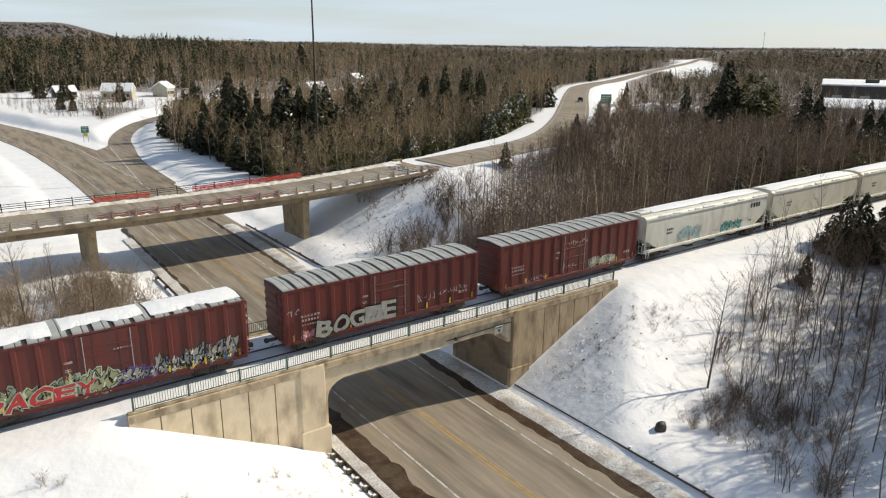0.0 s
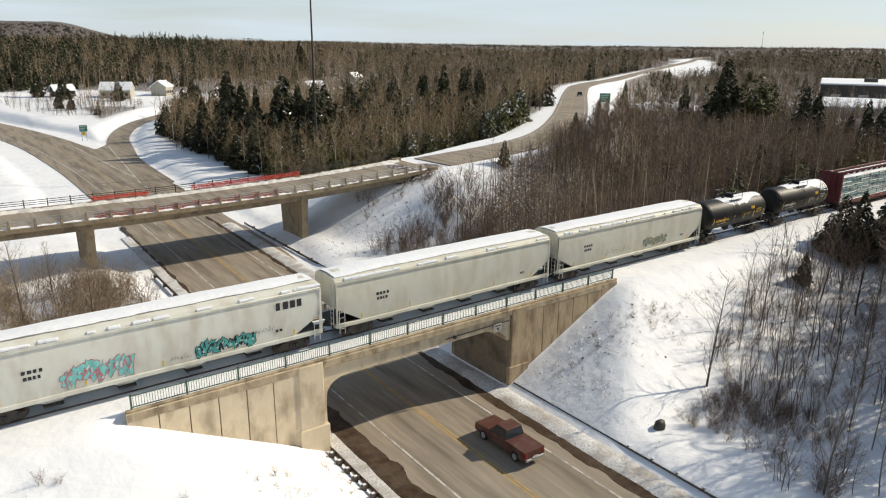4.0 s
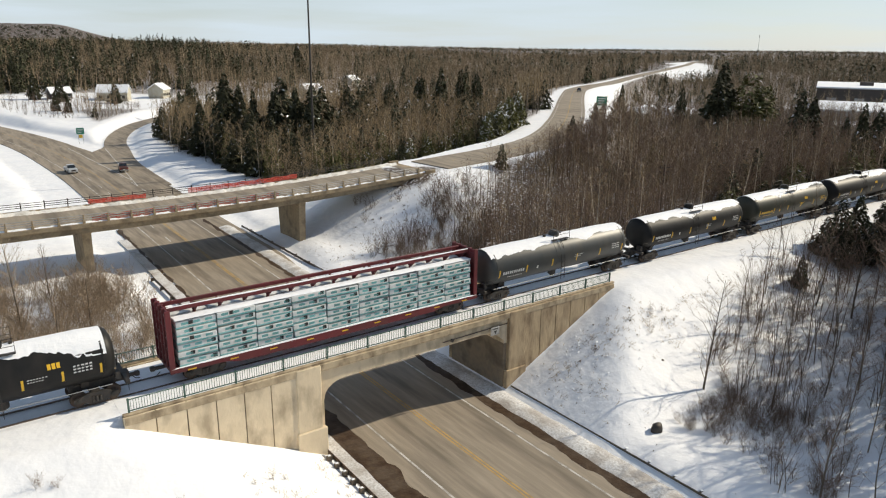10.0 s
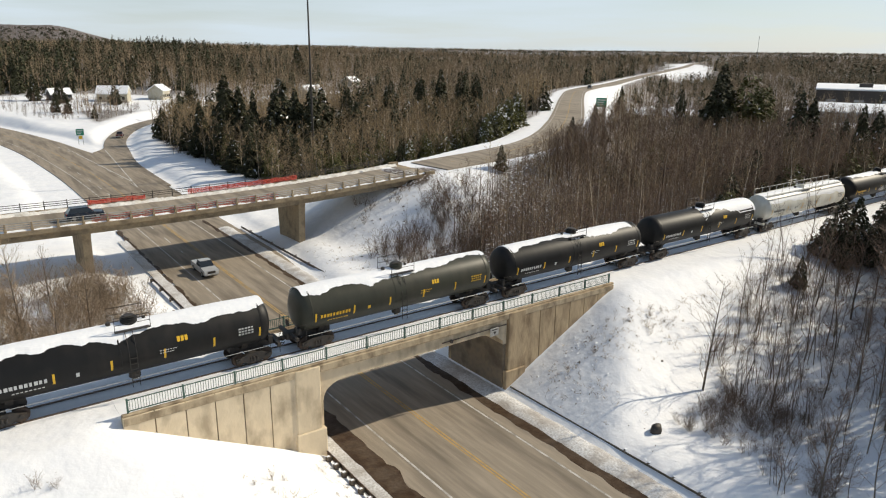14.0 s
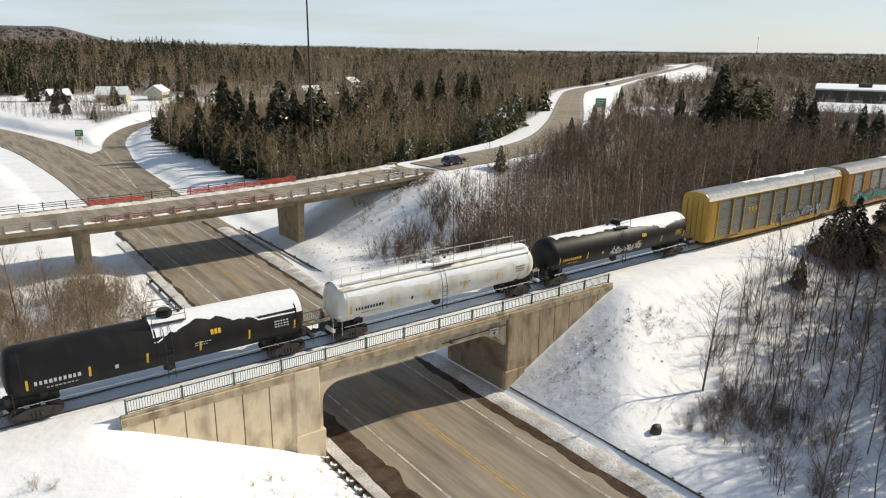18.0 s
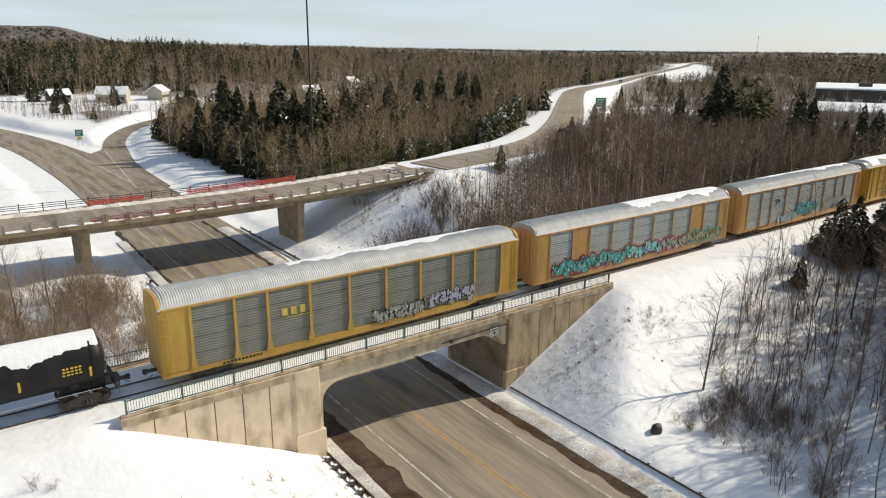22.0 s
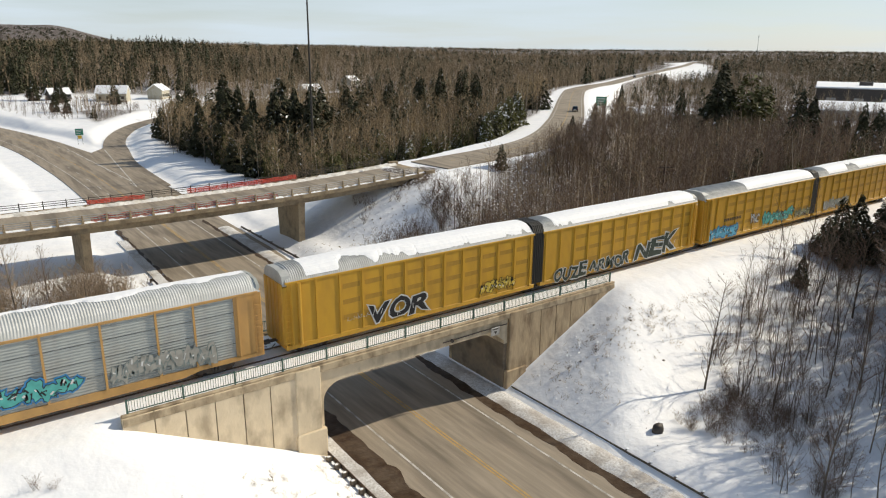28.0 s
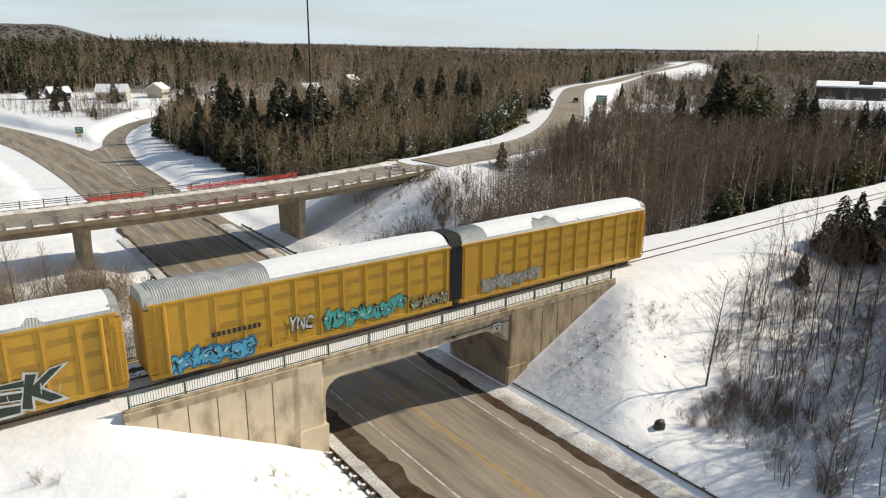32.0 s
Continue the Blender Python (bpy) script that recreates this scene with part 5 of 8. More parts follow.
RACK_YELLOW = paint("rack_yellow_paint", (0.50, 0.315, 0.06), (0.30, 0.16, 0.04), 0.4, 0.5, (0.46, 0.25, 0.04))
RACK_OCHRE = paint("ochre_paint", (0.52, 0.30, 0.10), (0.30, 0.18, 0.08), 0.4, 0.5)
YELLOW_SIDE = paint("railway_yellow_paint", (0.56, 0.315, 0.03), (0.34, 0.18, 0.03), 0.35, 0.5, (0.50, 0.275, 0.03))
# vent yellow is the side colour darkened, so the screens hold painted shade
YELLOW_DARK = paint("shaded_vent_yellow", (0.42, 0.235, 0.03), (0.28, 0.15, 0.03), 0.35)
MARK_YELLOW = material("reflector_yellow", (0.75, 0.45, 0.03), 0.5)
MARK_WHITE = material("stencil_white", (0.62, 0.62, 0.6), 0.6)
MARK_FADED = material("faded_stencil_white", (0.36, 0.30, 0.28), 0.6, stain=(0.14, 0.04, 0.035), stain_scale=2.0, stain_amount=0.7)
MARK_BLACK = material("stencil_black", (0.03, 0.03, 0.03), 0.6)
WRAP = material("lumber_wrap", (0.72, 0.74, 0.74), 0.35, grain=(0.55, 0.58, 0.58), grain_scale=5, stain=(0.35, 0.3, 0.25), stain_scale=1.5, stain_amount=0.3)
WRAP_TEAL = material("teal_lumber_wrap", (0.10, 0.30, 0.30), 0.4, grain=(0.3, 0.45, 0.45), grain_scale=4, spread=0.3)
RUBBER = material("black_bellows", (0.012, 0.012, 0.012), 0.7)
WHEEL = material("wheel_steel", (0.06, 0.045, 0.038), 0.55, 0.5, grain=(0.10, 0.07, 0.05), grain_scale=5)
LADDER_WHITE = material("white_ladder_paint", (0.6, 0.6, 0.57), 0.5)

wheel_m = Shape()
for n, (r, t, y0) in enumerate(((0.46, 0.03, -0.065), (0.42, 0.12, 0.0), (0.16, 0.2, 0.0))):
    wheel_m.disc(0, y0, 0, r, t, "y", 20)
wheel_m = wheel_m.mesh("wheel", WHEEL, 30)
frame_m = Shape()
frame_m.prism([(-1.15, 0.33), (-1.15, 0.56), (-0.75, 0.68), (-0.45, 0.78), (0.45, 0.78), (0.75, 0.68), (1.15, 0.56), (1.15, 0.33), (0.72, 0.33), (0.42, 0.16), (-0.42, 0.16), (-0.72, 0.33)], "y", -0.08, 0.08)
for x in (-0.88, 0.88):
    frame_m.disc(x, -0.1, 0.45, 0.13, 0.1, "y", 10)
for x in (-0.2, 0, 0.2):
    frame_m.disc(x, -0.1, 0.42, 0.075, 0.3, "z", 8)
frame_m = frame_m.mesh("side_frame", STEEL_DARK)
bolster_m = Shape().box(-0.25, 0.25, -0.95, 0.95, 0.42, 0.8, 0.04)
for x in (-0.88, 0.88):
    bolster_m.disc(x, 0, 0.44, 0.08, 1.9, "y", 8)
bolster_m = bolster_m.mesh("bogie", STEEL_DARK)
knuckle_m = Shape().box(-0.55, 0.15, -0.09, 0.09, 0.74, 0.94, 0.03).box(0.1, 0.38, -0.16, 0.14, 0.7, 0.98, 0.05).tube([(-0.1, 0.35, 0.72), (0.2, 0.3, 0.42), (0.42, 0.2, 0.4)], 0.025, 5).mesh("coupler", STEEL_DARK)


def running_gear(car, L, inset=2.0):
    for sx in (-1, 1):
        b = part("bogie", bolster_m, STEEL_DARK, car, at=pose(sx * (L / 2 - inset), 0, 0))
        for sy in (-1, 1):
            part("side_frame", frame_m, STEEL_DARK, b, at=pose(0, sy * 1.0, 0, 0, 0, 0 if sy < 0 else 180))
            for x in (-0.88, 0.88):
                part("wheel", wheel_m, WHEEL, b, at=pose(x, sy * 0.77, 0.45, 0, 0, 0 if sy > 0 else 180))
        part("coupler", knuckle_m, STEEL_DARK, car, at=pose(sx * (L / 2 + 0.42), 0, 0, 0, 0, 0 if sx > 0 else 180))


def ladder(h, w=0.4, r=0.014, step=0.36):
    s = Shape()
    for x in (-w / 2, w / 2):
        s.box(x - r, x + r, -0.02, 0.02, 0, h)
    n = int(h / step)
    for k in range(1, n + 1):
        s.box(-w / 2, w / 2, -0.015, 0.015, k * h / (n + 0.5) - r, k * h / (n + 0.5) + r)
    return s


def marks(car, y, rows, mat, name, label):
    """Small painted bars and patches on a side: (x, z, width, height)."""
    s = Shape()
    for x, z, w, h in rows:
        s.box(x, x + w, y - 0.006, y, z, z + h)
    ob = part(name, s, mat, car, label)
    return tagged(ob, label, "", "", "stuff") if len(rows) > 3 else ob


def stencil(rng, x, z, w, h, n):
    """Rows of unreadable lettering as short bars."""
    out, k = [], w / n
    for i in range(n):
        out.append((x + i * k, z, k * rng.uniform(0.55, 0.75), h))
    return out


def painted_line(shape, pts, r, side_y, off):
    """A brush line of width 2r along points (x, z) on a side."""
    dense = []
    for a, b in zip(pts, pts[1:]):
        n = max(2, int(math.dist(a, b) / 0.09))
        dense += [(a[0] + (b[0] - a[0]) * i / n, a[1] + (b[1] - a[1]) * i / n) for i in range(n)]
    dense.append(pts[-1])
    vs = []
    for i, p in enumerate(dense):
        q, o = dense[min(i + 1, len(dense) - 1)], dense[max(i - 1, 0)]
        d = Vector((q[0] - o[0], q[1] - o[1]))
        d = d.normalized() if d.length > 1e-6 else Vector((1, 0))
        for s in (-1, 1):
            x, z = p[0] - d.y * r * s, p[1] + d.x * r * s
            vs.append((x, side_y(x, z) - off, z))
    shape.add(vs, [(2 * i, 2 * i + 2, 2 * i + 3, 2 * i + 1) for i in range(len(dense) - 1)])


def spray(car, x0, x1, z0, z1, side_y, fill, edge, seed, letters=5, gloss=None, name="graffiti", label=""):
    """Bulbous spray-painted lettering: a coloured surround, dark outlines, fills, inner lines and bright strokes."""
    rng = random.Random(seed)
    w, h = (x1 - x0) / letters, z1 - z0
    plain = edge in (G["black"], G["grey"], G["white"], G["pink"])
    surround, outline, body, inner, light = Shape(), Shape(), Shape(), Shape(), Shape()

    def blob(shape, cx, cz, rx, rz, wob, pad, off):
        n = len(wob)
        pts = []
        for i in range(n):
            a = 2 * math.pi * i / n
            c, s_ = math.cos(a), math.sin(a)
            k = 1 / (abs(c) ** 3.2 + abs(s_) ** 3.2) ** (1 / 3.2) * wob[i]
            x = cx + c * (rx * k + pad) + 0.16 * (s_ * rz * k)
            z = cz + s_ * (rz * k + pad)
            pts.append((x, max(z, z0 - 0.12)))
        vs = [(cx, side_y(cx, cz) - off, cz)]
        for f in (0.5, 1.0):
            vs += [(cx + (x - cx) * f, side_y(cx + (x - cx) * f, cz + (z - cz) * f) - off, cz + (z - cz) * f) for x, z in pts]
        fs = [(0, 1 + i, 1 + (i + 1) % n) for i in range(n)] + [(1 + i, 1 + n + i, 1 + n + (i + 1) % n, 1 + (i + 1) % n) for i in range(n)]
        shape.add(vs, fs)

    for k in range(letters * 2):
        cx, cz = x0 + (k + 0.5) * w / 2 + rng.uniform(-0.08, 0.08) * w, (z0 + z1) / 2 + rng.uniform(-0.14, 0.14) * h
        rx, rz = w * rng.uniform(0.26, 0.4), h * rng.uniform(0.3, 0.5)
        wob = [rng.uniform(0.55, 1.3) for _ in range(16)]
        lift = 0.0007 * (k % 4) + 0.00004 * k
        if not plain:
            blob(surround, cx, cz, rx, rz, wob, 0.15, 0.004 + lift * 0.5)
        blob(outline, cx, cz, rx, rz, wob, 0.05, 0.009 + lift)
        blob(body, cx, cz, rx, rz, wob, 0.0, 0.0142 + lift)
        for _ in range(3):
            p = (cx + rng.uniform(-0.8, 0.5) * rx, cz + rng.uniform(-0.9, 0.4) * rz)
            q = (p[0] + rng.uniform(-0.5, 0.9) * rx, p[1] + rng.uniform(0.2, 1.0) * rz)
            o = (q[0] + rng.uniform(-0.3, 0.7) * rx, q[1] - rng.uniform(0.0, 0.9) * rz)
            painted_line(inner, [p, q, o], rng.uniform(0.02, 0.05), side_y, 0.021 + lift)
        p = (cx + rng.uniform(-0.7, 0.2) * rx, cz + rng.uniform(-0.5, 0.4) * rz)
        painted_line(light, [p, (p[0] + rng.uniform(0.1, 0.6) * rx, p[1] + rng.uniform(-0.4, 0.6) * rz)], rng.uniform(0.025, 0.06), side_y, 0.025 + lift)
    dark = edge if plain else G["black"]
    g = part(name, outline if plain else surround, edge, car, label or ("spray-painted lettering with a dark outline" if plain else "spray-painted lettering with a coloured surround"))
    tagged(g, label or ("spray-painted lettering with a dark outline" if plain else "spray-painted lettering with a coloured surround"), "", "", "stuff")
    if not plain:
        tagged(part("letter_outline", outline, dark, g), "", "", "", "stuff")
    for what, shape, mat in (("letter_fill", body, fill), ("inner_line", inner, dark), ("highlight", light, gloss or MARK_WHITE)):
        tagged(part(what, shape, mat, g), "", "", "", "stuff")


def scribble(car, x, z, w, h, side_y, mat, seed, r=0.012):
    """A thin hand-drawn tag."""
    rng = random.Random(seed)
    s = Shape()
    n = max(3, int(w / h * 2.2))
    for k in range(n):
        pts = [(x + w * (k + rng.uniform(-0.1, 1.0)) / n, z + h * rng.uniform(0.0, 1.0) * (1.0 if i % 2 else 0.55)) for i in range(4)]
        painted_line(s, pts, r * rng.uniform(0.8, 1.5), side_y, 0.007 + 0.0006 * (k % 3))
    part("graffiti_tag", s, mat, car, "thin sprayed tag")


def word(car, text, x, z, h, width, y, fill, edge, fat=0.1):
    """A readable word in fat sprayed letters that lean, overlap and end in points, with a broad outline."""
    rng = random.Random(len(text) * 31 + int(width * 10))
    cell, g, fat = width / len(text), None, fat * h
    for n, ch in enumerate(text):
        lean, tall, up, wob = rng.uniform(0.05, 0.32), rng.uniform(0.92, 1.22), rng.uniform(-0.08, 0.12) * h, rng.random() * 6
        x_lo = span = None
        for off, mat, lift in ((fat, fill, 0.012), (fat * 2.3, edge, 0.006)):
            c = bpy.data.curves.new("lettering", "FONT")
            c.body, c.size, c.offset, c.resolution_u = ch, h * 1.38, off * 0.5, 3
            tmp = new("lettering", c)
            me = bpy.data.meshes.new_from_object(tmp)
            bpy.data.objects.remove(tmp)
            me.materials.clear()
            me.materials.append(mat)
            if span is None:
                xs = [v.co.x for v in me.vertices]
                x_lo, span = min(xs), max(0.01, max(xs) - min(xs))
            for v in me.vertices:
                u, t = (v.co.x - x_lo) / span * cell * 0.98, v.co.y / h
                spike = 0.12 * h * max(0.0, abs(t - 0.5) - 0.42) * math.sin(5.0 * u / cell + wob)
                v.co = Vector((x + n * cell + u + lean * (t - 0.5) * h * 0.7 + 0.05 * h * math.sin(4.0 * t + wob), y - lift - 0.0006 * n, z + up + t * h * tall + spike * 3 + 0.05 * h * math.sin(6.0 * u / cell + wob)))
            if mat is fill:
                body = me
            elif g is None:
                g = part("graffiti", me, edge, car, "sprayed word in fat outlined letters")
            else:
                part("letter_outline", me, edge, g)
        part("letter_fill", body, fill, g)
    streaks = Shape()
    for n in range(len(text) * 2):
        a = x + rng.uniform(0.03, 0.95) * width
        b = z + rng.uniform(0.1, 0.5) * h
        painted_line(streaks, [(a, b), (a + rng.uniform(-0.1, 0.2) * h, b + rng.uniform(0.2, 0.5) * h)], 0.022, lambda u, w: y, 0.02)
    part("letter_streak", streaks, edge, g)


G = {n: material("spray_" + n, c, 0.45, grain=tuple(0.75 * k for k in c), grain_scale=3, stain=tuple(0.5 * k for k in c), stain_scale=2, stain_amount=0.5) for n, c in dict(
    silver=(0.36, 0.35, 0.31), grey=(0.22, 0.26, 0.25), black=(0.02, 0.02, 0.022), teal=(0.09, 0.42, 0.38), aqua=(0.22, 0.62, 0.58), blue=(0.03, 0.22, 0.48), sky=(0.10, 0.42, 0.62), red=(0.5, 0.035, 0.04), green=(0.10, 0.30, 0.10), pink=(0.55, 0.22, 0.24), yellow=(0.7, 0.5, 0.08), white=(0.62, 0.62, 0.6), purple=(0.14, 0.09, 0.28), olive=(0.33, 0.33, 0.17), lilac=(0.42, 0.42, 0.5), mint=(0.42, 0.5, 0.36), bottle=(0.03, 0.045, 0.033)).items()}


def snow_strip(x0, x1, edge, z_of, seed, thick=0.07, nx=60, ny=9, gap=0.0):
    """Lying snow over a roof: edge(x) gives the half width to each side as (near, far); z_of(y) the roof's height."""
    rng = random.Random(seed)
    ph = [rng.random() * 6.28 for _ in range(6)]
    s, top, bot = Shape(), [], []
    for i in range(nx + 1):
        x = x0 + (x1 - x0) * i / nx
        w = sum(a * noise.noise(Vector((x * f, 3.7 * seed + 11 * f, 0.5))) for f, a in ((0.17, 1.1), (0.42, 0.75), (1.1, 0.4), (2.9, 0.2), (7.0, 0.1)))
        lo, hi = edge(x, w)
        end = min(1.0, 6.0 * min(i, nx - i) / nx + 0.12)
        rt, rb = [], []
        for j in range(ny + 1):
            f = j / ny
            y = lo + (hi - lo) * f
            rise = thick * end * min(1.0, 5.0 * min(f, 1 - f)) * (0.9 + 0.12 * math.sin(1.1 * x + 3 * y + ph[3]) + rng.uniform(-0.035, 0.035))
            rt.append((x, y, z_of(y) + 0.006 + rise))
            rb.append((x, y, z_of(y) - 0.012))
        top.append(rt + rb[::-1])
    return s.loft(top)


def roof_z(half, eave, apex, power=2.0):
    return lambda y: apex - (apex - eave) * abs(y / half) ** power


TRAIN = []


def wagon(name, label, a, b):
    car = thing(name, label, "freight wagon", group="wagons of the train")
    TRAIN.append((car, (a + b) / 2))
    return car, b - a


def boxcar(a, b, label, red, seed, snowy=False, letters=()):
    car, L = wagon("boxcar", label, a, b)
    rng = random.Random(seed)
    W, Z0, Z1 = 1.42, 0.88, 4.5
    part("body", Shape().box(-L / 2, L / 2, -W, W, Z0, Z1, 0.02), red, car)
    part("sill", Shape().box(-L / 2 + 0.1, L / 2 - 0.1, -W - 0.07, W + 0.07, Z0 - 0.12, Z0 + 0.14, 0.02).box(-L / 2 + 3.4, L / 2 - 3.4, -W - 0.05, W + 0.05, 0.62, Z0 - 0.1, 0.02), red, car)
    part("top_plate", Shape().box(-L / 2, L / 2, -W - 0.08, W + 0.08, Z1 - 0.12, Z1 + 0.03, 0.02), red, car)
    rib = Shape().prism([(-0.17, 0), (-0.10, -0.085), (0.10, -0.085), (0.17, 0)], "z", Z0 + 0.14, Z1 - 0.12).mesh("side_post", red)
    door = (-1.55, 1.65)
    xs = [x for x in np.linspace(-L / 2 + 0.2, L / 2 - 0.2, 15) if not door[0] - 0.25 < x < door[1] + 0.25]
    for x in xs:
        part("side_post", rib, red, car, at=pose(x, -W, 0))
        part("side_post", rib, red, car, at=pose(-x, W, 0, 0, 0, 180))
    for sy in (-1, 1):
        d = part("door", Shape().box(door[0], door[1], sy * (W + 0.03) - 0.03, sy * (W + 0.03) + 0.03, Z0 + 0.12, Z1 - 0.14, 0.02), red, car)
        s = Shape()
        for z in (1.55, 2.35, 3.15, 3.6):
            s.box(door[0] + 0.1, door[1] - 0.1, sy * (W + 0.06) - 0.025, sy * (W + 0.06) + 0.025, z - 0.05, z + 0.05, 0.01)
        for x in (door[0] + 0.9, door[1] - 1.0):
            s.box(x - 0.05, x + 0.05, sy * (W + 0.06) - 0.02, sy * (W + 0.06) + 0.02, Z0 + 0.2, Z1 - 0.2)
        part("door_rib", s, red, d)
        part("lock_rod", Shape().tube([(door[0] + 0.35, sy * (W + 0.075), Z0 + 0.15), (door[0] + 0.35, sy * (W + 0.075), Z1 - 0.2)], 0.025, 6).tube([(door[1] - 0.4, sy * (W + 0.075), Z0 + 0.15), (door[1] - 0.4, sy * (W + 0.075), Z1 - 0.2)], 0.025, 6), GALV, d)
        part("door_track", Shape().box(door[0] - 2.6, door[1] + 0.2, sy * (W + 0.14) - 0.04, sy * (W + 0.14) + 0.04, Z0 + 0.0, Z0 + 0.1), red, car)
    for sx in (-1, 1):  # pressed ends
        s = Shape()
        for z in np.arange(1.15, 4.3, 0.52):
            s.prism([(z - 0.2, 0), (z - 0.08, 0.09), (z + 0.08, 0.09), (z + 0.2, 0)], "y", -W + 0.12, W - 0.12)
        s.box(0.9, 4.4, -W + 0.1, W - 0.1, -0.01, 0.012)
        s.v = [(sx * (L / 2 + q[2]), q[1], q[0]) for q in s.v]
        part("end_panel", s, red, car)
        part("ladder", ladder(3.4), red, car, at=pose(sx * (L / 2 + 0.14), -W + 0.4, 0.95, 0, 0, 90))
        part("ladder", ladder(1.4), red, car, at=pose(sx * (L / 2 - 0.4), -W - 0.1, 0.85))
    rz = roof_z(W + 0.08, Z1 + 0.03, Z1 + 0.16, 1.1)
    ys = np.linspace(-W - 0.08, W + 0.08, 5)
    part("roof", Shape().prism([(y, rz(y) - 0.02) for y in ys] + [(W, Z1 - 0.02), (-W, Z1 - 0.02)], "x", -L / 2, L / 2), ROOF_DARK, car)
    n = 30
    k = L / n
    for i in range(n):
        g = 0.24 if i % 2 else 0.03
        s = Shape().prism([(y, rz(y) - 0.02) for y in ys] + [(y, rz(y) + 0.045) for y in ys[::-1]], "x", -k / 2 + 0.02, k / 2 - g)
        part("roof_panel", s, ROOF_GREY, car, at=pose(-L / 2 + (i + 0.5) * k, 0, 0))
    if snowy:
        for x0, x1, sd in ((-L / 2 + 0.2, -L / 2 + 5.4, 3), (-L / 2 + 5.9, 2.2, 6), (2.5, L / 2 - 0.15, 9)):
            part("snow", snow_strip(x0, x1, lambda q, u: (-W + 0.25 + 0.9 * max(0.0, u + 0.15), W - 0.1), lambda y: rz(y) + 0.045, seed + sd, 0.07, 60, 8), SNOW, car, "melting snow on the roof")
    side = lambda x, z: -W - (0.088 if door[0] <= x <= door[1] else max(0.0, 0.085 - 0.09 * max(0, min(abs(x - q) for q in xs) - 0.10) / 0.07) if xs else 0)
    refl = [(x, 1.0 + 0.05 * (i % 2), 0.1, 0.42) for i, x in enumerate(np.linspace(-L / 2 + 0.55, L / 2 - 0.65, 8)) if not door[0] < x < door[1]]
    marks(car, -W - 0.09, refl, MARK_YELLOW, "reflector", "yellow reflector strips")
    lab = stencil(rng, -L / 2 + 1.15, 2.5, 1.4, 0.15, 6) + stencil(rng, -L / 2 + 1.2, 2.22, 1.3, 0.15, 6) + stencil(rng, -L / 2 + 1.2, 1.95, 1.4, 0.07, 8) + [(-2.2, 2.95, 0.42, 0.14), (-2.2, 2.6, 0.3, 0.05), (-2.2, 2.5, 0.34, 0.05)] + stencil(rng, 0.3, 3.2, 1.0, 0.09, 6) + stencil(rng, L / 2 - 1.9, 1.6, 0.9, 0.22, 3)
    marks(car, -W - 0.1, lab, MARK_FADED, "stencil", "faded white data stencils")
    running_gear(car, L, 2.1)
    for j, (kind, *q) in enumerate(letters):
        if kind == "spray":
            x0, x1, z0, z1, f, e, nl = q
            spray(car, x0, x1, z0, z1, side, G[f], G[e], seed * 10 + j, nl)
        elif kind == "tag":
            x0, z0, w, h, c = q
            scribble(car, x0, z0, w, h, side, G[c], seed * 10 + j)
        else:
            text, x0, z0, h, w, f, e = q
            word(car, text, x0, z0, h, w, -W - 0.1, G[f], G[e])
    return car


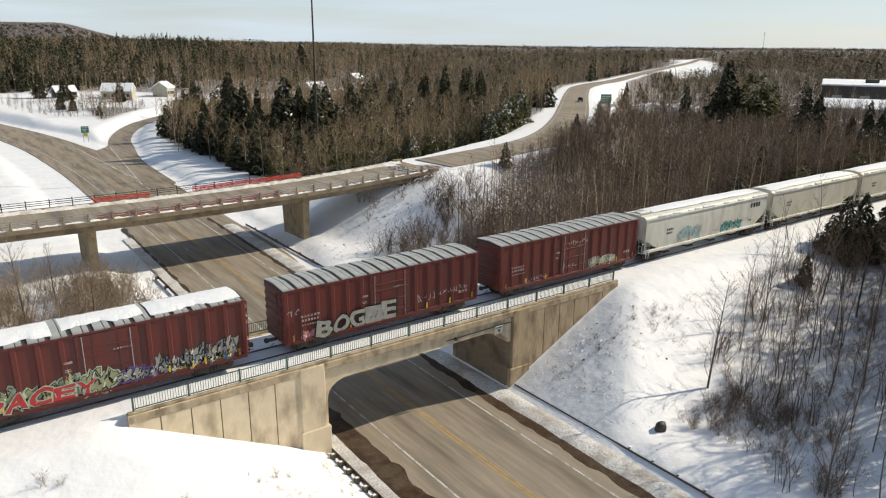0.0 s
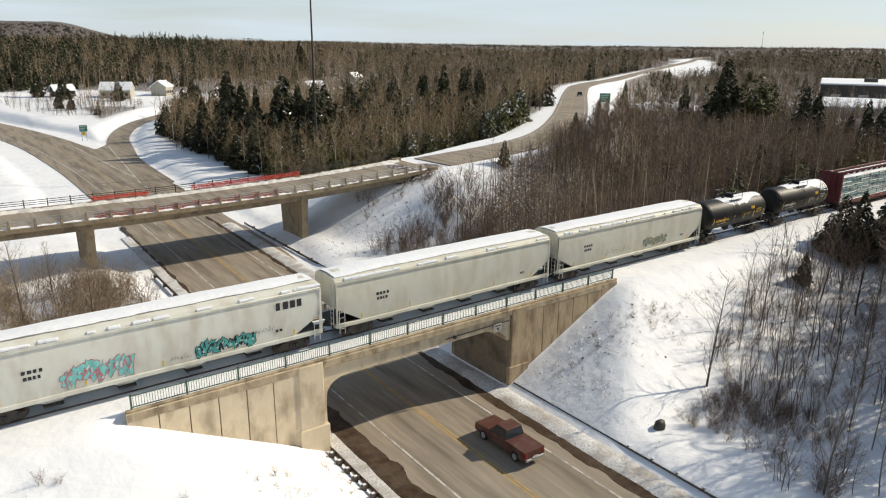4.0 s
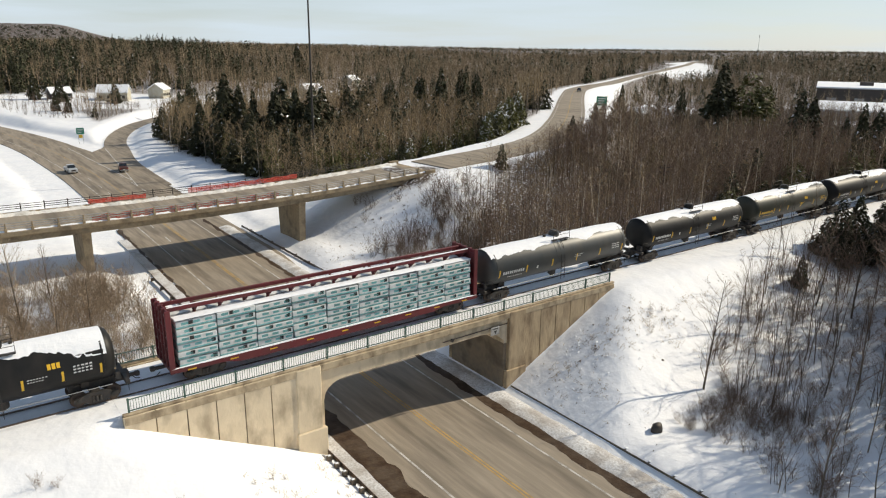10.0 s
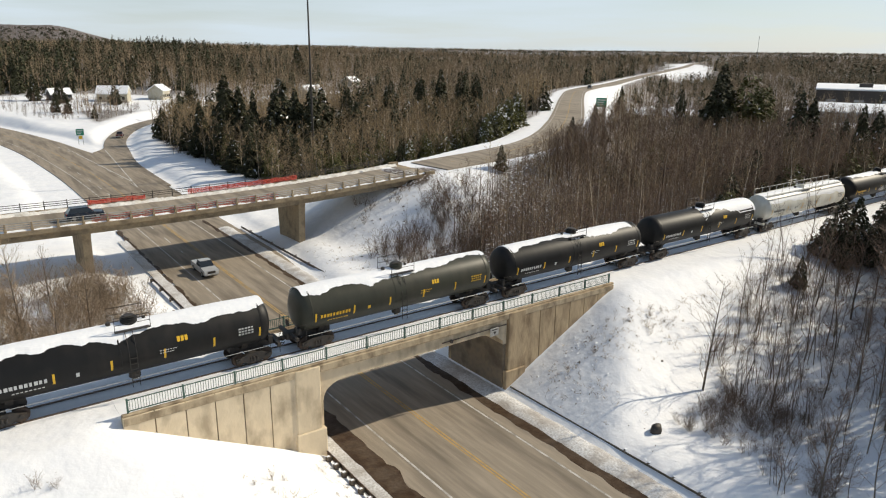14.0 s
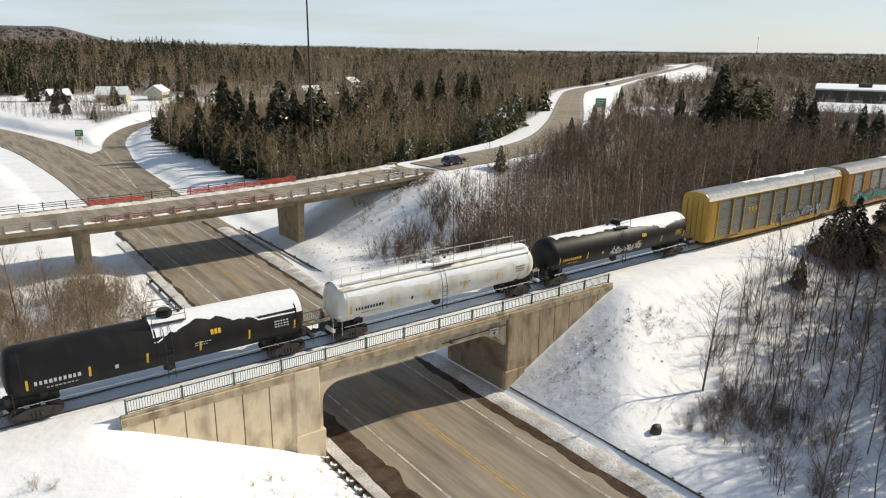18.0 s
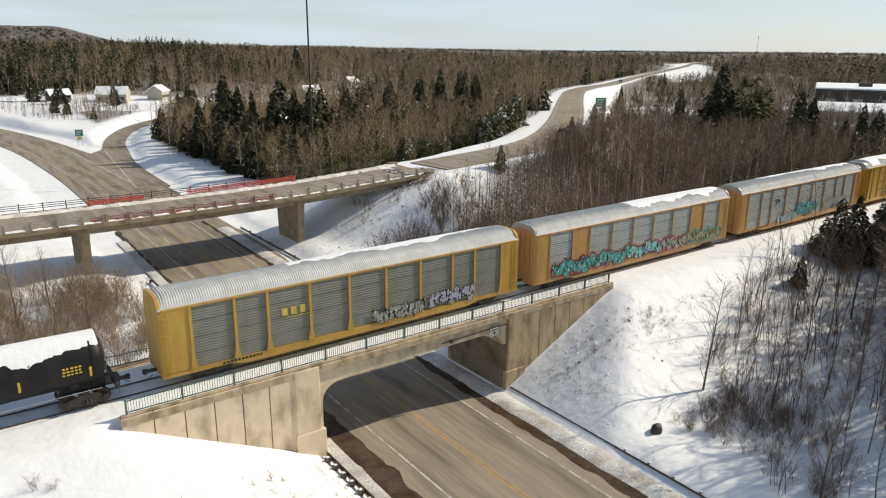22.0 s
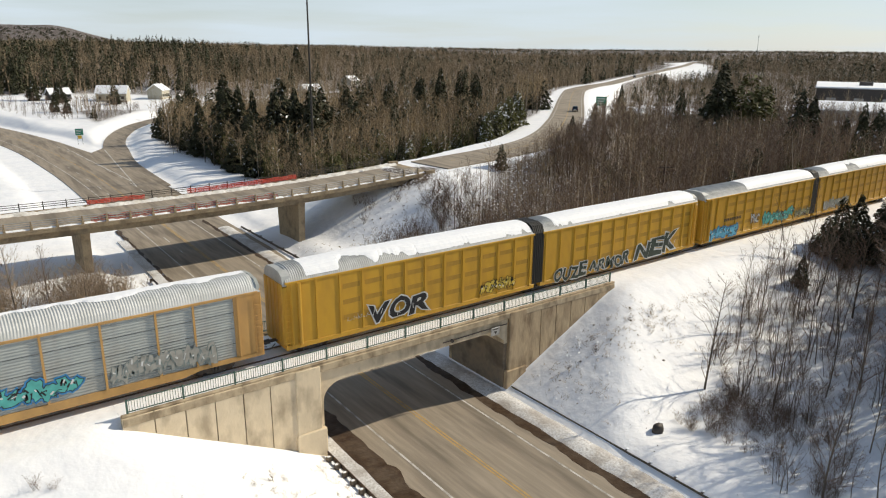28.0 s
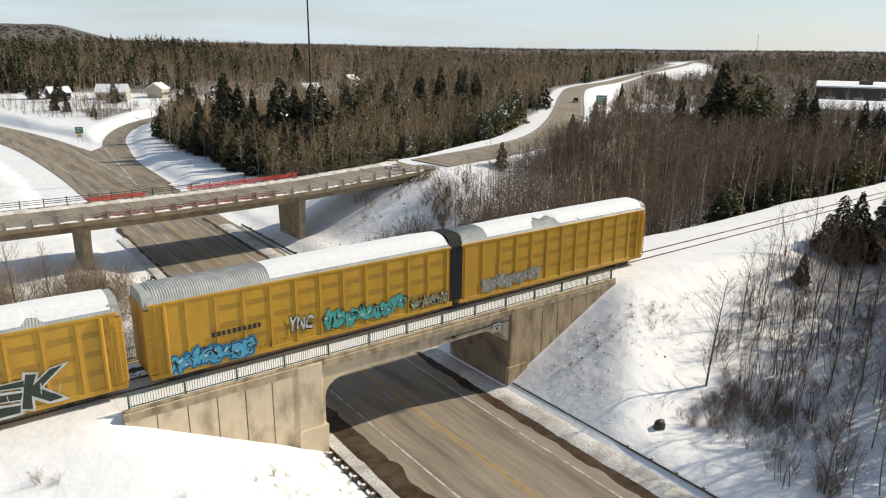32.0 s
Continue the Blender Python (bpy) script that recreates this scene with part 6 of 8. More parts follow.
def hopper(a, b, label, coat, seed, letters=(), dark_roof=False):
    car, L = wagon("covered_hopper", label, a, b)
    rng = random.Random(seed)
    def ring(x, zb, w=1.5):
        side_ = [(-w * (0.955 + 0.045 * math.sin(math.pi * (z - zb) / (4.15 - zb))), z) for z in np.linspace(zb, 4.1, 7)]
        top = [(-1.36, 4.3), (-1.16, 4.42), (0, 4.5)]
        half = side_ + top
        return [(x, y, z) for y, z in half] + [(x, -y, z) for y, z in half[-2::-1]]
    st = [(-L / 2, 2.35), (-L / 2 + 0.35, 2.15), (-L / 2 + 1.9, 1.25), (0, 1.22), (L / 2 - 1.9, 1.25), (L / 2 - 0.35, 2.15), (L / 2, 2.35)]
    part("body", Shape().loft([ring(x, z) for x, z in st]), coat, car, smooth=40)
    part("side_sill", Shape().box(-L / 2 - 0.05, L / 2 + 0.05, -1.53, -1.28, 0.98, 1.24, 0.03).box(-L / 2 - 0.05, L / 2 + 0.05, 1.28, 1.53, 0.98, 1.24, 0.03), coat, car)
    part("eave_rail", Shape().box(-L / 2 + 0.02, L / 2 - 0.02, -1.53, -1.40, 4.04, 4.2, 0.03).box(-L / 2 + 0.02, L / 2 - 0.02, 1.40, 1.53, 4.04, 4.2, 0.03), coat, car, smooth=40)
    for x in np.linspace(-L / 2 + 4.4, L / 2 - 4.4, 4):
        part("chute", Shape().loft([[(x - 1.5, -1.1, 1.3), (x + 1.5, -1.1, 1.3), (x + 1.5, 1.1, 1.3), (x - 1.5, 1.1, 1.3)], [(x - 0.35, -0.5, 0.32), (x + 0.35, -0.5, 0.32), (x + 0.35, 0.5, 0.32), (x - 0.35, 0.5, 0.32)]]), coat, car)
        part("gate", Shape().box(x - 0.5, x + 0.5, -0.75, 0.75, 0.26, 0.36, 0.02), STEEL_DARK, car)
    part("centre_sill", Shape().box(-L / 2 - 0.1, L / 2 + 0.1, -0.2, 0.2, 0.72, 1.1, 0.02), STEEL_DARK, car)
    for sx in (-1, 1):
        part("end_platform", Shape().box(sx * (L / 2 - 0.9) - 0.95, sx * (L / 2 - 0.9) + 0.95, -1.4, 1.4, 1.12, 1.2), STEEL_DARK, car)
        for sy in (-1, 1):
            part("corner_post", Shape().box(sx * (L / 2 - 0.06) - 0.06, sx * (L / 2 - 0.06) + 0.06, sy * 1.46 - 0.06, sy * 1.46 + 0.06, 1.2, 4.06, 0.015), coat, car)
        part("slope_sheet", Shape().prism([(sx * (L / 2 - 0.2), 2.4), (sx * (L / 2 - 2.1), 1.25), (sx * (L / 2 - 2.3), 1.25), (sx * (L / 2 - 0.5), 2.45)], "y", -1.2, 1.2), STEEL_DARK, car)
        part("ladder", ladder(1.75), LADDER_WHITE, car, at=pose(sx * (L / 2 - 0.38), -1.56, 0.55))
        part("ladder", ladder(3.2), LADDER_WHITE, car, at=pose(sx * (L / 2 + 0.12), -1.1, 0.9, 0, 0, 90))
        part("air_tank", Shape().disc(sx * (L / 2 - 1.2), 0.3, 1.5, 0.24, 0.9, "y", 14), STEEL_DARK, car)
    part("running_board", Shape().box(-L / 2 + 0.2, L / 2 - 0.2, -0.62, -0.42, 4.5, 4.53).box(-L / 2 + 0.2, L / 2 - 0.2, 0.42, 0.62, 4.5, 4.53), ROOF_GREY, car)
    for x in np.linspace(-L / 2 + 1.2, L / 2 - 1.2, 9):
        part("hatch", Shape().box(x - 0.75, x + 0.75, -0.3, 0.3, 4.46, 4.6, 0.04), coat, car)
    zf = lambda y: 4.5 if abs(y) < 0.4 else 4.42 + 0.1 * (1.16 - abs(y)) if abs(y) < 1.16 else 4.42 - 0.6 * (abs(y) - 1.16)
    part("snow", snow_strip(-L / 2 + (2.0 if dark_roof else 0.15), L / 2 - 0.15, lambda x, w: (-1.12 + (0.45 if dark_roof else 0.1) + 0.16 * w, 1.2), lambda y: zf(y) + 0.05, seed, 0.13, 120, 10), SNOW, car, "snow lying on the roof")
    crust = Shape()
    for _ in range(26):
        x = rng.uniform(-L / 2 + 0.5, L / 2 - 1)
        w = rng.uniform(0.25, 1.1)
        crust.box(x, x + w, -1.42 - rng.uniform(0, 0.05), -1.22, 4.22, 4.34 + rng.uniform(0, 0.06), 0.03)
    part("snow_clumps", crust, SNOW, car, "lumps of snow on the eave")
    wy = lambda x, z: -1.5 * (0.955 + 0.045 * math.sin(math.pi * (z - 1.22) / (4.15 - 1.22))) - 0.006
    marks(car, wy(0, 2.6), stencil(rng, -L / 2 + 3.1, 2.75, 1.1, 0.2, 4) + stencil(rng, -L / 2 + 3.15, 2.4, 0.9, 0.2, 4) + stencil(rng, L / 2 - 3.2, 1.8, 0.5, 0.16, 2), MARK_BLACK, "stencil", "black painted reporting marks")
    marks(car, wy(0, 1.5), [(x, 1.35, 0.09, 0.5) for x in np.linspace(-L / 2 + 1.9, L / 2 - 2.0, 5)], MARK_YELLOW, "reflector", "yellow reflector strips")
    running_gear(car, L, 1.9)
    for j, (kind, *q) in enumerate(letters):
        if kind == "spray":
            x0, x1, z0, z1, f, e, nl = q
            spray(car, x0, x1, z0, z1, wy, G[f], G[e], seed * 10 + j, nl)
        elif kind == "tag":
            x0, z0, w, h, c = q
            scribble(car, x0, z0, w, h, wy, G[c], seed * 10 + j)
        else:
            x0, z0, w, h = q
            marks(car, wy(0, 3.2), stencil(rng, x0, z0, w, h, 4), MARK_BLACK, "emblem", "black emblem blocks")


def tank(a, b, label, coat, seed, R=1.47, snow_cover=(0.0, 1.0), lettering=MARK_WHITE, tall=False, rails=False, letters=(), mid=0.0):
    car, L = wagon("tank_car", label, a, b)
    rng = random.Random(seed)
    zc, Lt = 1.12 + R, L - 0.9
    rings = []
    for x, r in [(-Lt / 2, 0.05), (-Lt / 2 + 0.03, 0.35 * R), (-Lt / 2 + 0.12, 0.68 * R), (-Lt / 2 + 0.28, 0.88 * R), (-Lt / 2 + 0.5, 0.97 * R), (-Lt / 2 + 0.75, R), (-0.01, R), (0.01, R), (Lt / 2 - 0.75, R), (Lt / 2 - 0.5, 0.97 * R), (Lt / 2 - 0.28, 0.88 * R), (Lt / 2 - 0.12, 0.68 * R), (Lt / 2 - 0.03, 0.35 * R), (Lt / 2, 0.05)]:
        rings.append([(x, r * math.cos(q), zc + r * math.sin(q)) for q in np.linspace(0, 2 * math.pi, 41)[:-1]])
    part("tank", Shape().loft(rings), coat, car, smooth=35)
    for x in (-Lt / 2 + 0.8, Lt / 2 - 0.8) + ((mid - 0.9,) if not rails else ()):
        part("band", Shape().loft([[(x + d, (R + h) * math.cos(q), zc + (R + h) * math.sin(q)) for q in np.linspace(0, 2 * math.pi, 41)[:-1]] for d, h in ((-0.05, 0.0), (-0.045, 0.014), (0.045, 0.014), (0.05, 0.0))], False), coat, car, smooth=40)
    for sx in (-1, 1):
        part("stub_sill", Shape().box(sx * (L / 2 - 1.4) - 1.6, sx * (L / 2 - 1.4) + 1.6, -0.32, 0.32, 0.74, 1.2, 0.03), STEEL_DARK, car)
        part("saddle", Shape().prism([(-1.25, zc - 0.75), (-0.6, 1.0), (0.6, 1.0), (1.25, zc - 0.75), (0.9, zc - 1.1), (0, zc - R - 0.02), (-0.9, zc - 1.1)], "x", sx * (L / 2 - 2.2) - 0.2, sx * (L / 2 - 2.2) + 0.2), STEEL_DARK, car)
        part("end_sill", Shape().box(sx * (L / 2 - 0.12) - 0.12, sx * (L / 2 - 0.12) + 0.12, -1.4, 1.4, 0.95, 1.18, 0.02), coat if coat is TANK_WHITE else STEEL_DARK, car)
        for sy in (-1, 1):
            part("grab_rail", Shape().tube([(sx * (L / 2 - 0.1), sy * 1.35, 0.55), (sx * (L / 2 - 0.1), sy * 1.35, 2.0), (sx * (L / 2 - 0.75), sy * 1.4, 2.0), (sx * (L / 2 - 0.75), sy * 1.4, 0.6)], 0.018, 5), LADDER_WHITE if coat is TANK_WHITE else STEEL_DARK, car)
        part("brake_gear", Shape().box(sx * (L / 2 - 0.5) - 0.15, sx * (L / 2 - 0.5) + 0.15, -0.9, -0.4, 1.15, 1.6, 0.03), STEEL_DARK, car)
        part("brake_wheel", Shape().disc(sx * (L / 2 - 0.3), 0.6, 1.6, 0.26, 0.04, "x", 14), STEEL_DARK, car)
    # long side rails
    for sy in (-1, 1):
        part("side_rail", Shape().tube([(-L / 2 + 0.9, sy * 1.42, 1.18), (L / 2 - 0.9, sy * 1.42, 1.18)], 0.022, 5), GALV, car)
        part("side_ladder", ladder(1.9), STEEL_DARK, car, at=pose(mid - 0.25, sy * (R + 0.05), 0.75))
        part("top_ladder", Shape().tube([(mid - 0.45, sy * (R + 0.04), zc), (mid - 0.45, sy * 1.25, zc + 0.95), (mid - 0.45, sy * 0.8, zc + R - 0.1)], 0.02, 5).tube([(mid - 0.05, sy * (R + 0.04), zc), (mid - 0.05, sy * 1.25, zc + 0.95), (mid - 0.05, sy * 0.8, zc + R - 0.1)], 0.02, 5), STEEL_DARK, car)
    part("outlet", Shape().disc(mid, 0, zc - R - 0.15, 0.34, 0.5, "z", 14).disc(mid, 0, zc - R - 0.42, 0.16, 0.3, "z", 10), STEEL_DARK, car)
    zt = zc + R
    dome = part("manway", Shape().disc(mid, 0, zt + 0.12, 0.46, 0.4, "z", 18).disc(mid, 0, zt + 0.36, 0.40, 0.1, "z", 18), coat, car, smooth=40)
    part("manway_lid", Shape().disc(mid, 0, zt + 0.44, 0.3, 0.08, "z", 14), STEEL_DARK, dome)
    part("valve", Shape().disc(mid - 1.1, 0, zt + 0.1, 0.14, 0.3, "z", 10), STEEL_DARK, car)
    part("valve", Shape().disc(mid + 0.85, 0.1, zt + 0.08, 0.1, 0.26, "z", 10), STEEL_DARK, car)
    for sy in (-1, 1):
        part("platform", Shape().box(mid - 0.95, mid + 0.95, sy * 0.78 - 0.2, sy * 0.78 + 0.2, zt - 0.16, zt - 0.12), STEEL_DARK, car)
        rail_s = Shape().tube([(mid - 0.95, sy * 0.95, zt - 0.14), (mid - 0.95, sy * 0.95, zt + 0.72), (mid + 0.95, sy * 0.95, zt + 0.72), (mid + 0.95, sy * 0.95, zt - 0.14)], 0.024, 5).tube([(mid - 0.95, sy * 0.95, zt + 0.3), (mid + 0.95, sy * 0.95, zt + 0.3)], 0.018, 5)
        part("platform_rail", rail_s, GALV if coat is TANK_WHITE else STEEL_DARK, car)
    if rails:  # walkway with handrails along the whole top
        s = Shape()
        for sy in (-1, 1):
            s.tube([(-Lt / 2 + 0.7, sy * 0.75, zt + 0.55), (Lt / 2 - 0.7, sy * 0.75, zt + 0.55)], 0.022, 5)
            for x in np.linspace(-Lt / 2 + 0.7, Lt / 2 - 0.7, 12):
                s.tube([(x, sy * 0.75, zt - 0.22), (x, sy * 0.75, zt + 0.55)], 0.018, 5)
        part("handrail", s, LADDER_WHITE, car)
        part("ledge", Shape().box(-Lt / 2 + 0.5, Lt / 2 - 0.5, -0.80 * R, -0.66 * R, zt - 0.42, zt - 0.36, 0.01), coat, car, "long steel ledge along the tank's flank")
        part("side_snow", snow_strip(-Lt / 2 + 0.6, Lt / 2 - 0.8, lambda x, w: (-R * min(0.985, 0.945 + 0.07 * w), -0.74 * R), lambda y: zc + math.sqrt(max(0.0, R * R - min(abs(y), 0.999 * R) ** 2)), seed + 3, 0.05, 200, 6), SNOW, car, "crust of snow clinging below the ledge")
        part("walkway", Shape().box(-Lt / 2 + 0.7, Lt / 2 - 0.7, -0.8, -0.42, zt - 0.1, zt - 0.06).box(-Lt / 2 + 0.7, Lt / 2 - 0.7, 0.42, 0.8, zt - 0.1, zt - 0.06), coat, car)
    arc = lambda y: zc + math.sqrt(max(0.0, R * R - min(abs(y), 0.999 * R) ** 2))
    # snow on the top, its rim drooping unevenly
    f0, f1 = snow_cover
    x0, x1 = -Lt / 2 + 0.35 + f0 * Lt, -Lt / 2 - 0.35 + f1 * Lt
    depth = 0.62 if not tall else 0.8
    part("snow", snow_strip(x0, x1, lambda x, w: (-R * min(0.95, max(0.05, depth + 0.3 * w)), R * 0.8), arc, seed, 0.07, 150, 16), SNOW, car, "slipping snow on the tank's back")
    cyl = lambda x, z: -math.sqrt(max(0.01, R * R - (z - zc) ** 2))

    def bars(rows, dy=0.008):
        s = Shape()
        for x, z, w, h in rows:
            n = 6
            s.add([(u, cyl(x, z + h * i / n) - dy, z + h * i / n) for i in range(n + 1) for u in (x, x + w)], [(2 * i, 2 * i + 1, 2 * i + 3, 2 * i + 2) for i in range(n)])
        return s

    part("stencil", bars(stencil(rng, -Lt / 2 + 1.35, zc - 0.42, 2.3, 0.24, 10) + stencil(rng, -Lt / 2 + 1.9, zc - 0.72, 1.6, 0.07, 8) + stencil(rng, Lt / 2 - 2.3, zc + 0.1, 1.0, 0.09, 5) + stencil(rng, Lt / 2 - 2.3, zc - 0.08, 1.0, 0.09, 5) + stencil(rng, Lt / 2 - 2.3, zc - 0.26, 1.0, 0.09, 5) + stencil(rng, mid + 1.2, zc - 0.1, 1.0, 0.05, 7) + stencil(rng, mid + 1.2, zc - 0.25, 0.8, 0.05, 6) + stencil(rng, mid - 3.2, zc - 0.5, 0.3, 0.25, 1)), lettering, car, "painted reporting marks and data")
    for x in np.linspace(-Lt / 2 + 0.95, Lt / 2 - 1.0, 6):
        part("reflector", bars([(x, zc - 0.62, 0.12, 0.62)]), MARK_YELLOW, car, "yellow reflector strip")
    if seed % 2:
        part("placard", bars([(mid + 2.2 + 0.22 * k, zc + 0.25, 0.17, 0.3) for k in range(3)]), MARK_YELLOW, car, "yellow placard")
    running_gear(car, L, 1.75)
    for j, (x0, x1, z0, z1, f, e, nl) in enumerate(letters):
        spray(car, x0, x1, zc + z0, zc + z1, cyl, G[f], G[e], seed * 10 + j, nl)


def centrebeam(a, b):
    car, L = wagon("lumber_flatcar", "maroon centre-beam flatcar loaded with wrapped lumber", a, b)
    rng = random.Random(5)
    part("deck", Shape().box(-L / 2, L / 2, -1.4, 1.4, 0.95, 1.12, 0.02), MAROON, car)
    for sy in (-1, 1):
        part("side_sill", Shape().prism([(-L / 2, 1.12), (-L / 2, 0.85), (-L / 2 + 3.2, 0.85), (-L / 2 + 4.2, 0.62), (L / 2 - 4.2, 0.62), (L / 2 - 3.2, 0.85), (L / 2, 0.85), (L / 2, 1.12)], "y", sy * 1.42 - 0.05, sy * 1.42 + 0.05), MAROON, car)
    for sx in (-1, 1):
        x = sx * (L / 2 - 0.2)
        bh = part("bulkhead", Shape().box(x - 0.05, x + 0.05, -1.42, 1.42, 1.1, 4.72, 0.02), MAROON, car)
        for y in (-1.38, -0.7, 0, 0.7, 1.38):
            part("stiffener", Shape().box(x + sx * 0.05 - 0.16, x + sx * 0.05 + 0.16, y - 0.06, y + 0.06, 1.1, 4.75, 0.02), MAROON, bh)
        for z in (1.6, 2.3, 3.0, 3.7, 4.4):
            part("stiffener", Shape().box(x + sx * 0.02 - 0.12, x + sx * 0.02 + 0.12, -1.38, 1.38, z - 0.05, z + 0.05, 0.015), MAROON, bh)
    n = 15
    for i in range(n):
        x = -L / 2 + 0.5 + (L - 1.0) * i / (n - 1)
        part("upright", Shape().box(x - 0.08, x + 0.08, -0.1, 0.1, 1.12, 4.5, 0.02).prism([(-0.62, 4.42), (0.62, 4.42), (0.12, 4.0), (-0.12, 4.0)], "x", x - 0.05, x + 0.05), MAROON, car)
    part("top_chord", Shape().box(-L / 2 + 0.3, L / 2 - 0.3, -0.66, -0.5, 4.42, 4.66, 0.02).box(-L / 2 + 0.3, L / 2 - 0.3, 0.5, 0.66, 4.42, 4.66, 0.02), MAROON, car)
    pack = Shape()
    pack.box(0.02, 2.38, -0.58, 0.58, 0.0, 0.42, 0.03)
    me = pack.mesh("lumber_pack", WRAP)
    band = Shape().box(0.015, 2.385, -0.585, 0.585, 0.0, 0.1).mesh("teal_edge", WRAP_TEAL)
    logo = Shape()
    for x in (0.35, 1.05, 1.75):
        logo.box(x, x + 0.42, -0.588, -0.58, 0.19, 0.34)
    logo = logo.mesh("printed_mark", WRAP_TEAL)
    square = Shape().box(0.0, 0.26, -0.588, -0.58, 0.17, 0.4).mesh("printed_square", MARK_BLACK)
    cols, rows = 9, 6
    for sy in (-1, 1):
        for c in range(cols):
            for r in range(rows):
                x = -L / 2 + 0.55 + c * 2.43 + (0.0 if r % 2 else 0.03)
                if sy > 0:
                    at = pose(x + 2.4, 0.78 + rng.uniform(-0.02, 0.02), 1.14 + r * 0.475, 0, 0, 180)
                else:
                    at = pose(x + rng.uniform(-0.03, 0.03), -0.78 + rng.uniform(-0.06, 0.06), 1.14 + 0.07 * (c % 2) + r * 0.475 + rng.uniform(-0.01, 0.02), 0, rng.uniform(-1.2, 1.2), 0)
                p = part("lumber_pack", me, WRAP, car, "white and teal wrapped bundle of lumber" if c == 0 and r == 0 else "", at=at)
                part("teal_edge", band, WRAP_TEAL, p)
                if sy < 0:
                    tagged(part("printed_mark", logo, WRAP_TEAL, p, at=pose(rng.uniform(-0.1, 0.15), 0, 0)), "", "", "", "stuff")
                    part("printed_square", square, MARK_BLACK, p, at=pose(rng.choice([0.75, 1.45, 2.0]), 0, 0))
    part("snow", snow_strip(-L / 2 + 0.55, L / 2 - 0.55, lambda x, w: (-1.33 + 0.1 * w, -0.55), lambda y: 4.06, 51, 0.08, 80, 6), SNOW, car, "snow on the lumber")
    part("snow", snow_strip(-L / 2 + 0.55, L / 2 - 0.55, lambda x, w: (0.6, 1.33), lambda y: 4.0, 52, 0.08, 60, 6), SNOW, car, "snow on the lumber")
    part("snow", snow_strip(-L / 2 + 0.3, L / 2 - 0.3, lambda x, w: (-0.64 + 0.04 * w, -0.5), lambda y: 4.66, 53, 0.05, 60, 4), SNOW, car, "snow on the top chord")
    part("snow", snow_strip(-L / 2 + 0.1, L / 2 - 0.1, lambda x, w: (-1.45 + 0.03 * w, -1.3), lambda y: 1.12, 54, 0.08, 60, 4), SNOW, car, "snow on the deck edge")
    marks(car, -1.475, [(x, 0.88, 0.5, 0.08) for x in np.linspace(-L / 2 + 1, L / 2 - 1.5, 9)], MARK_YELLOW, "reflector", "yellow reflector strips")
    running_gear(car, L, 2.2)


def rack_roof(car, L, W, eave, apex, coat):
    """A bowed roof of cross corrugations, cut down at the ends."""
    rings, ys = [], np.linspace(-1, 1, 13)
    n = int(L / 0.15)
    for i in range(n * 2 + 1):
        x = -L / 2 + L * i / (2 * n)
        up = 0.0 if i % 2 else 0.035
        drop = 0.18 * max(0.0, 1 - 2.0 * min(x + L / 2, L / 2 - x))
        rings.append([(x, W * t, apex - (apex - eave) * abs(t) ** 3.2 + up * (1 if abs(t) < 0.99 else 0) - drop * (1 - abs(t) ** 3)) for t in ys])
    s = Shape()
    s.loft([r + [(r[-1][0], W, eave - 0.05), (r[0][0], -W, eave - 0.05)] for r in rings])
    return part("roof", s, coat, car, "cross-corrugated bowed roof")


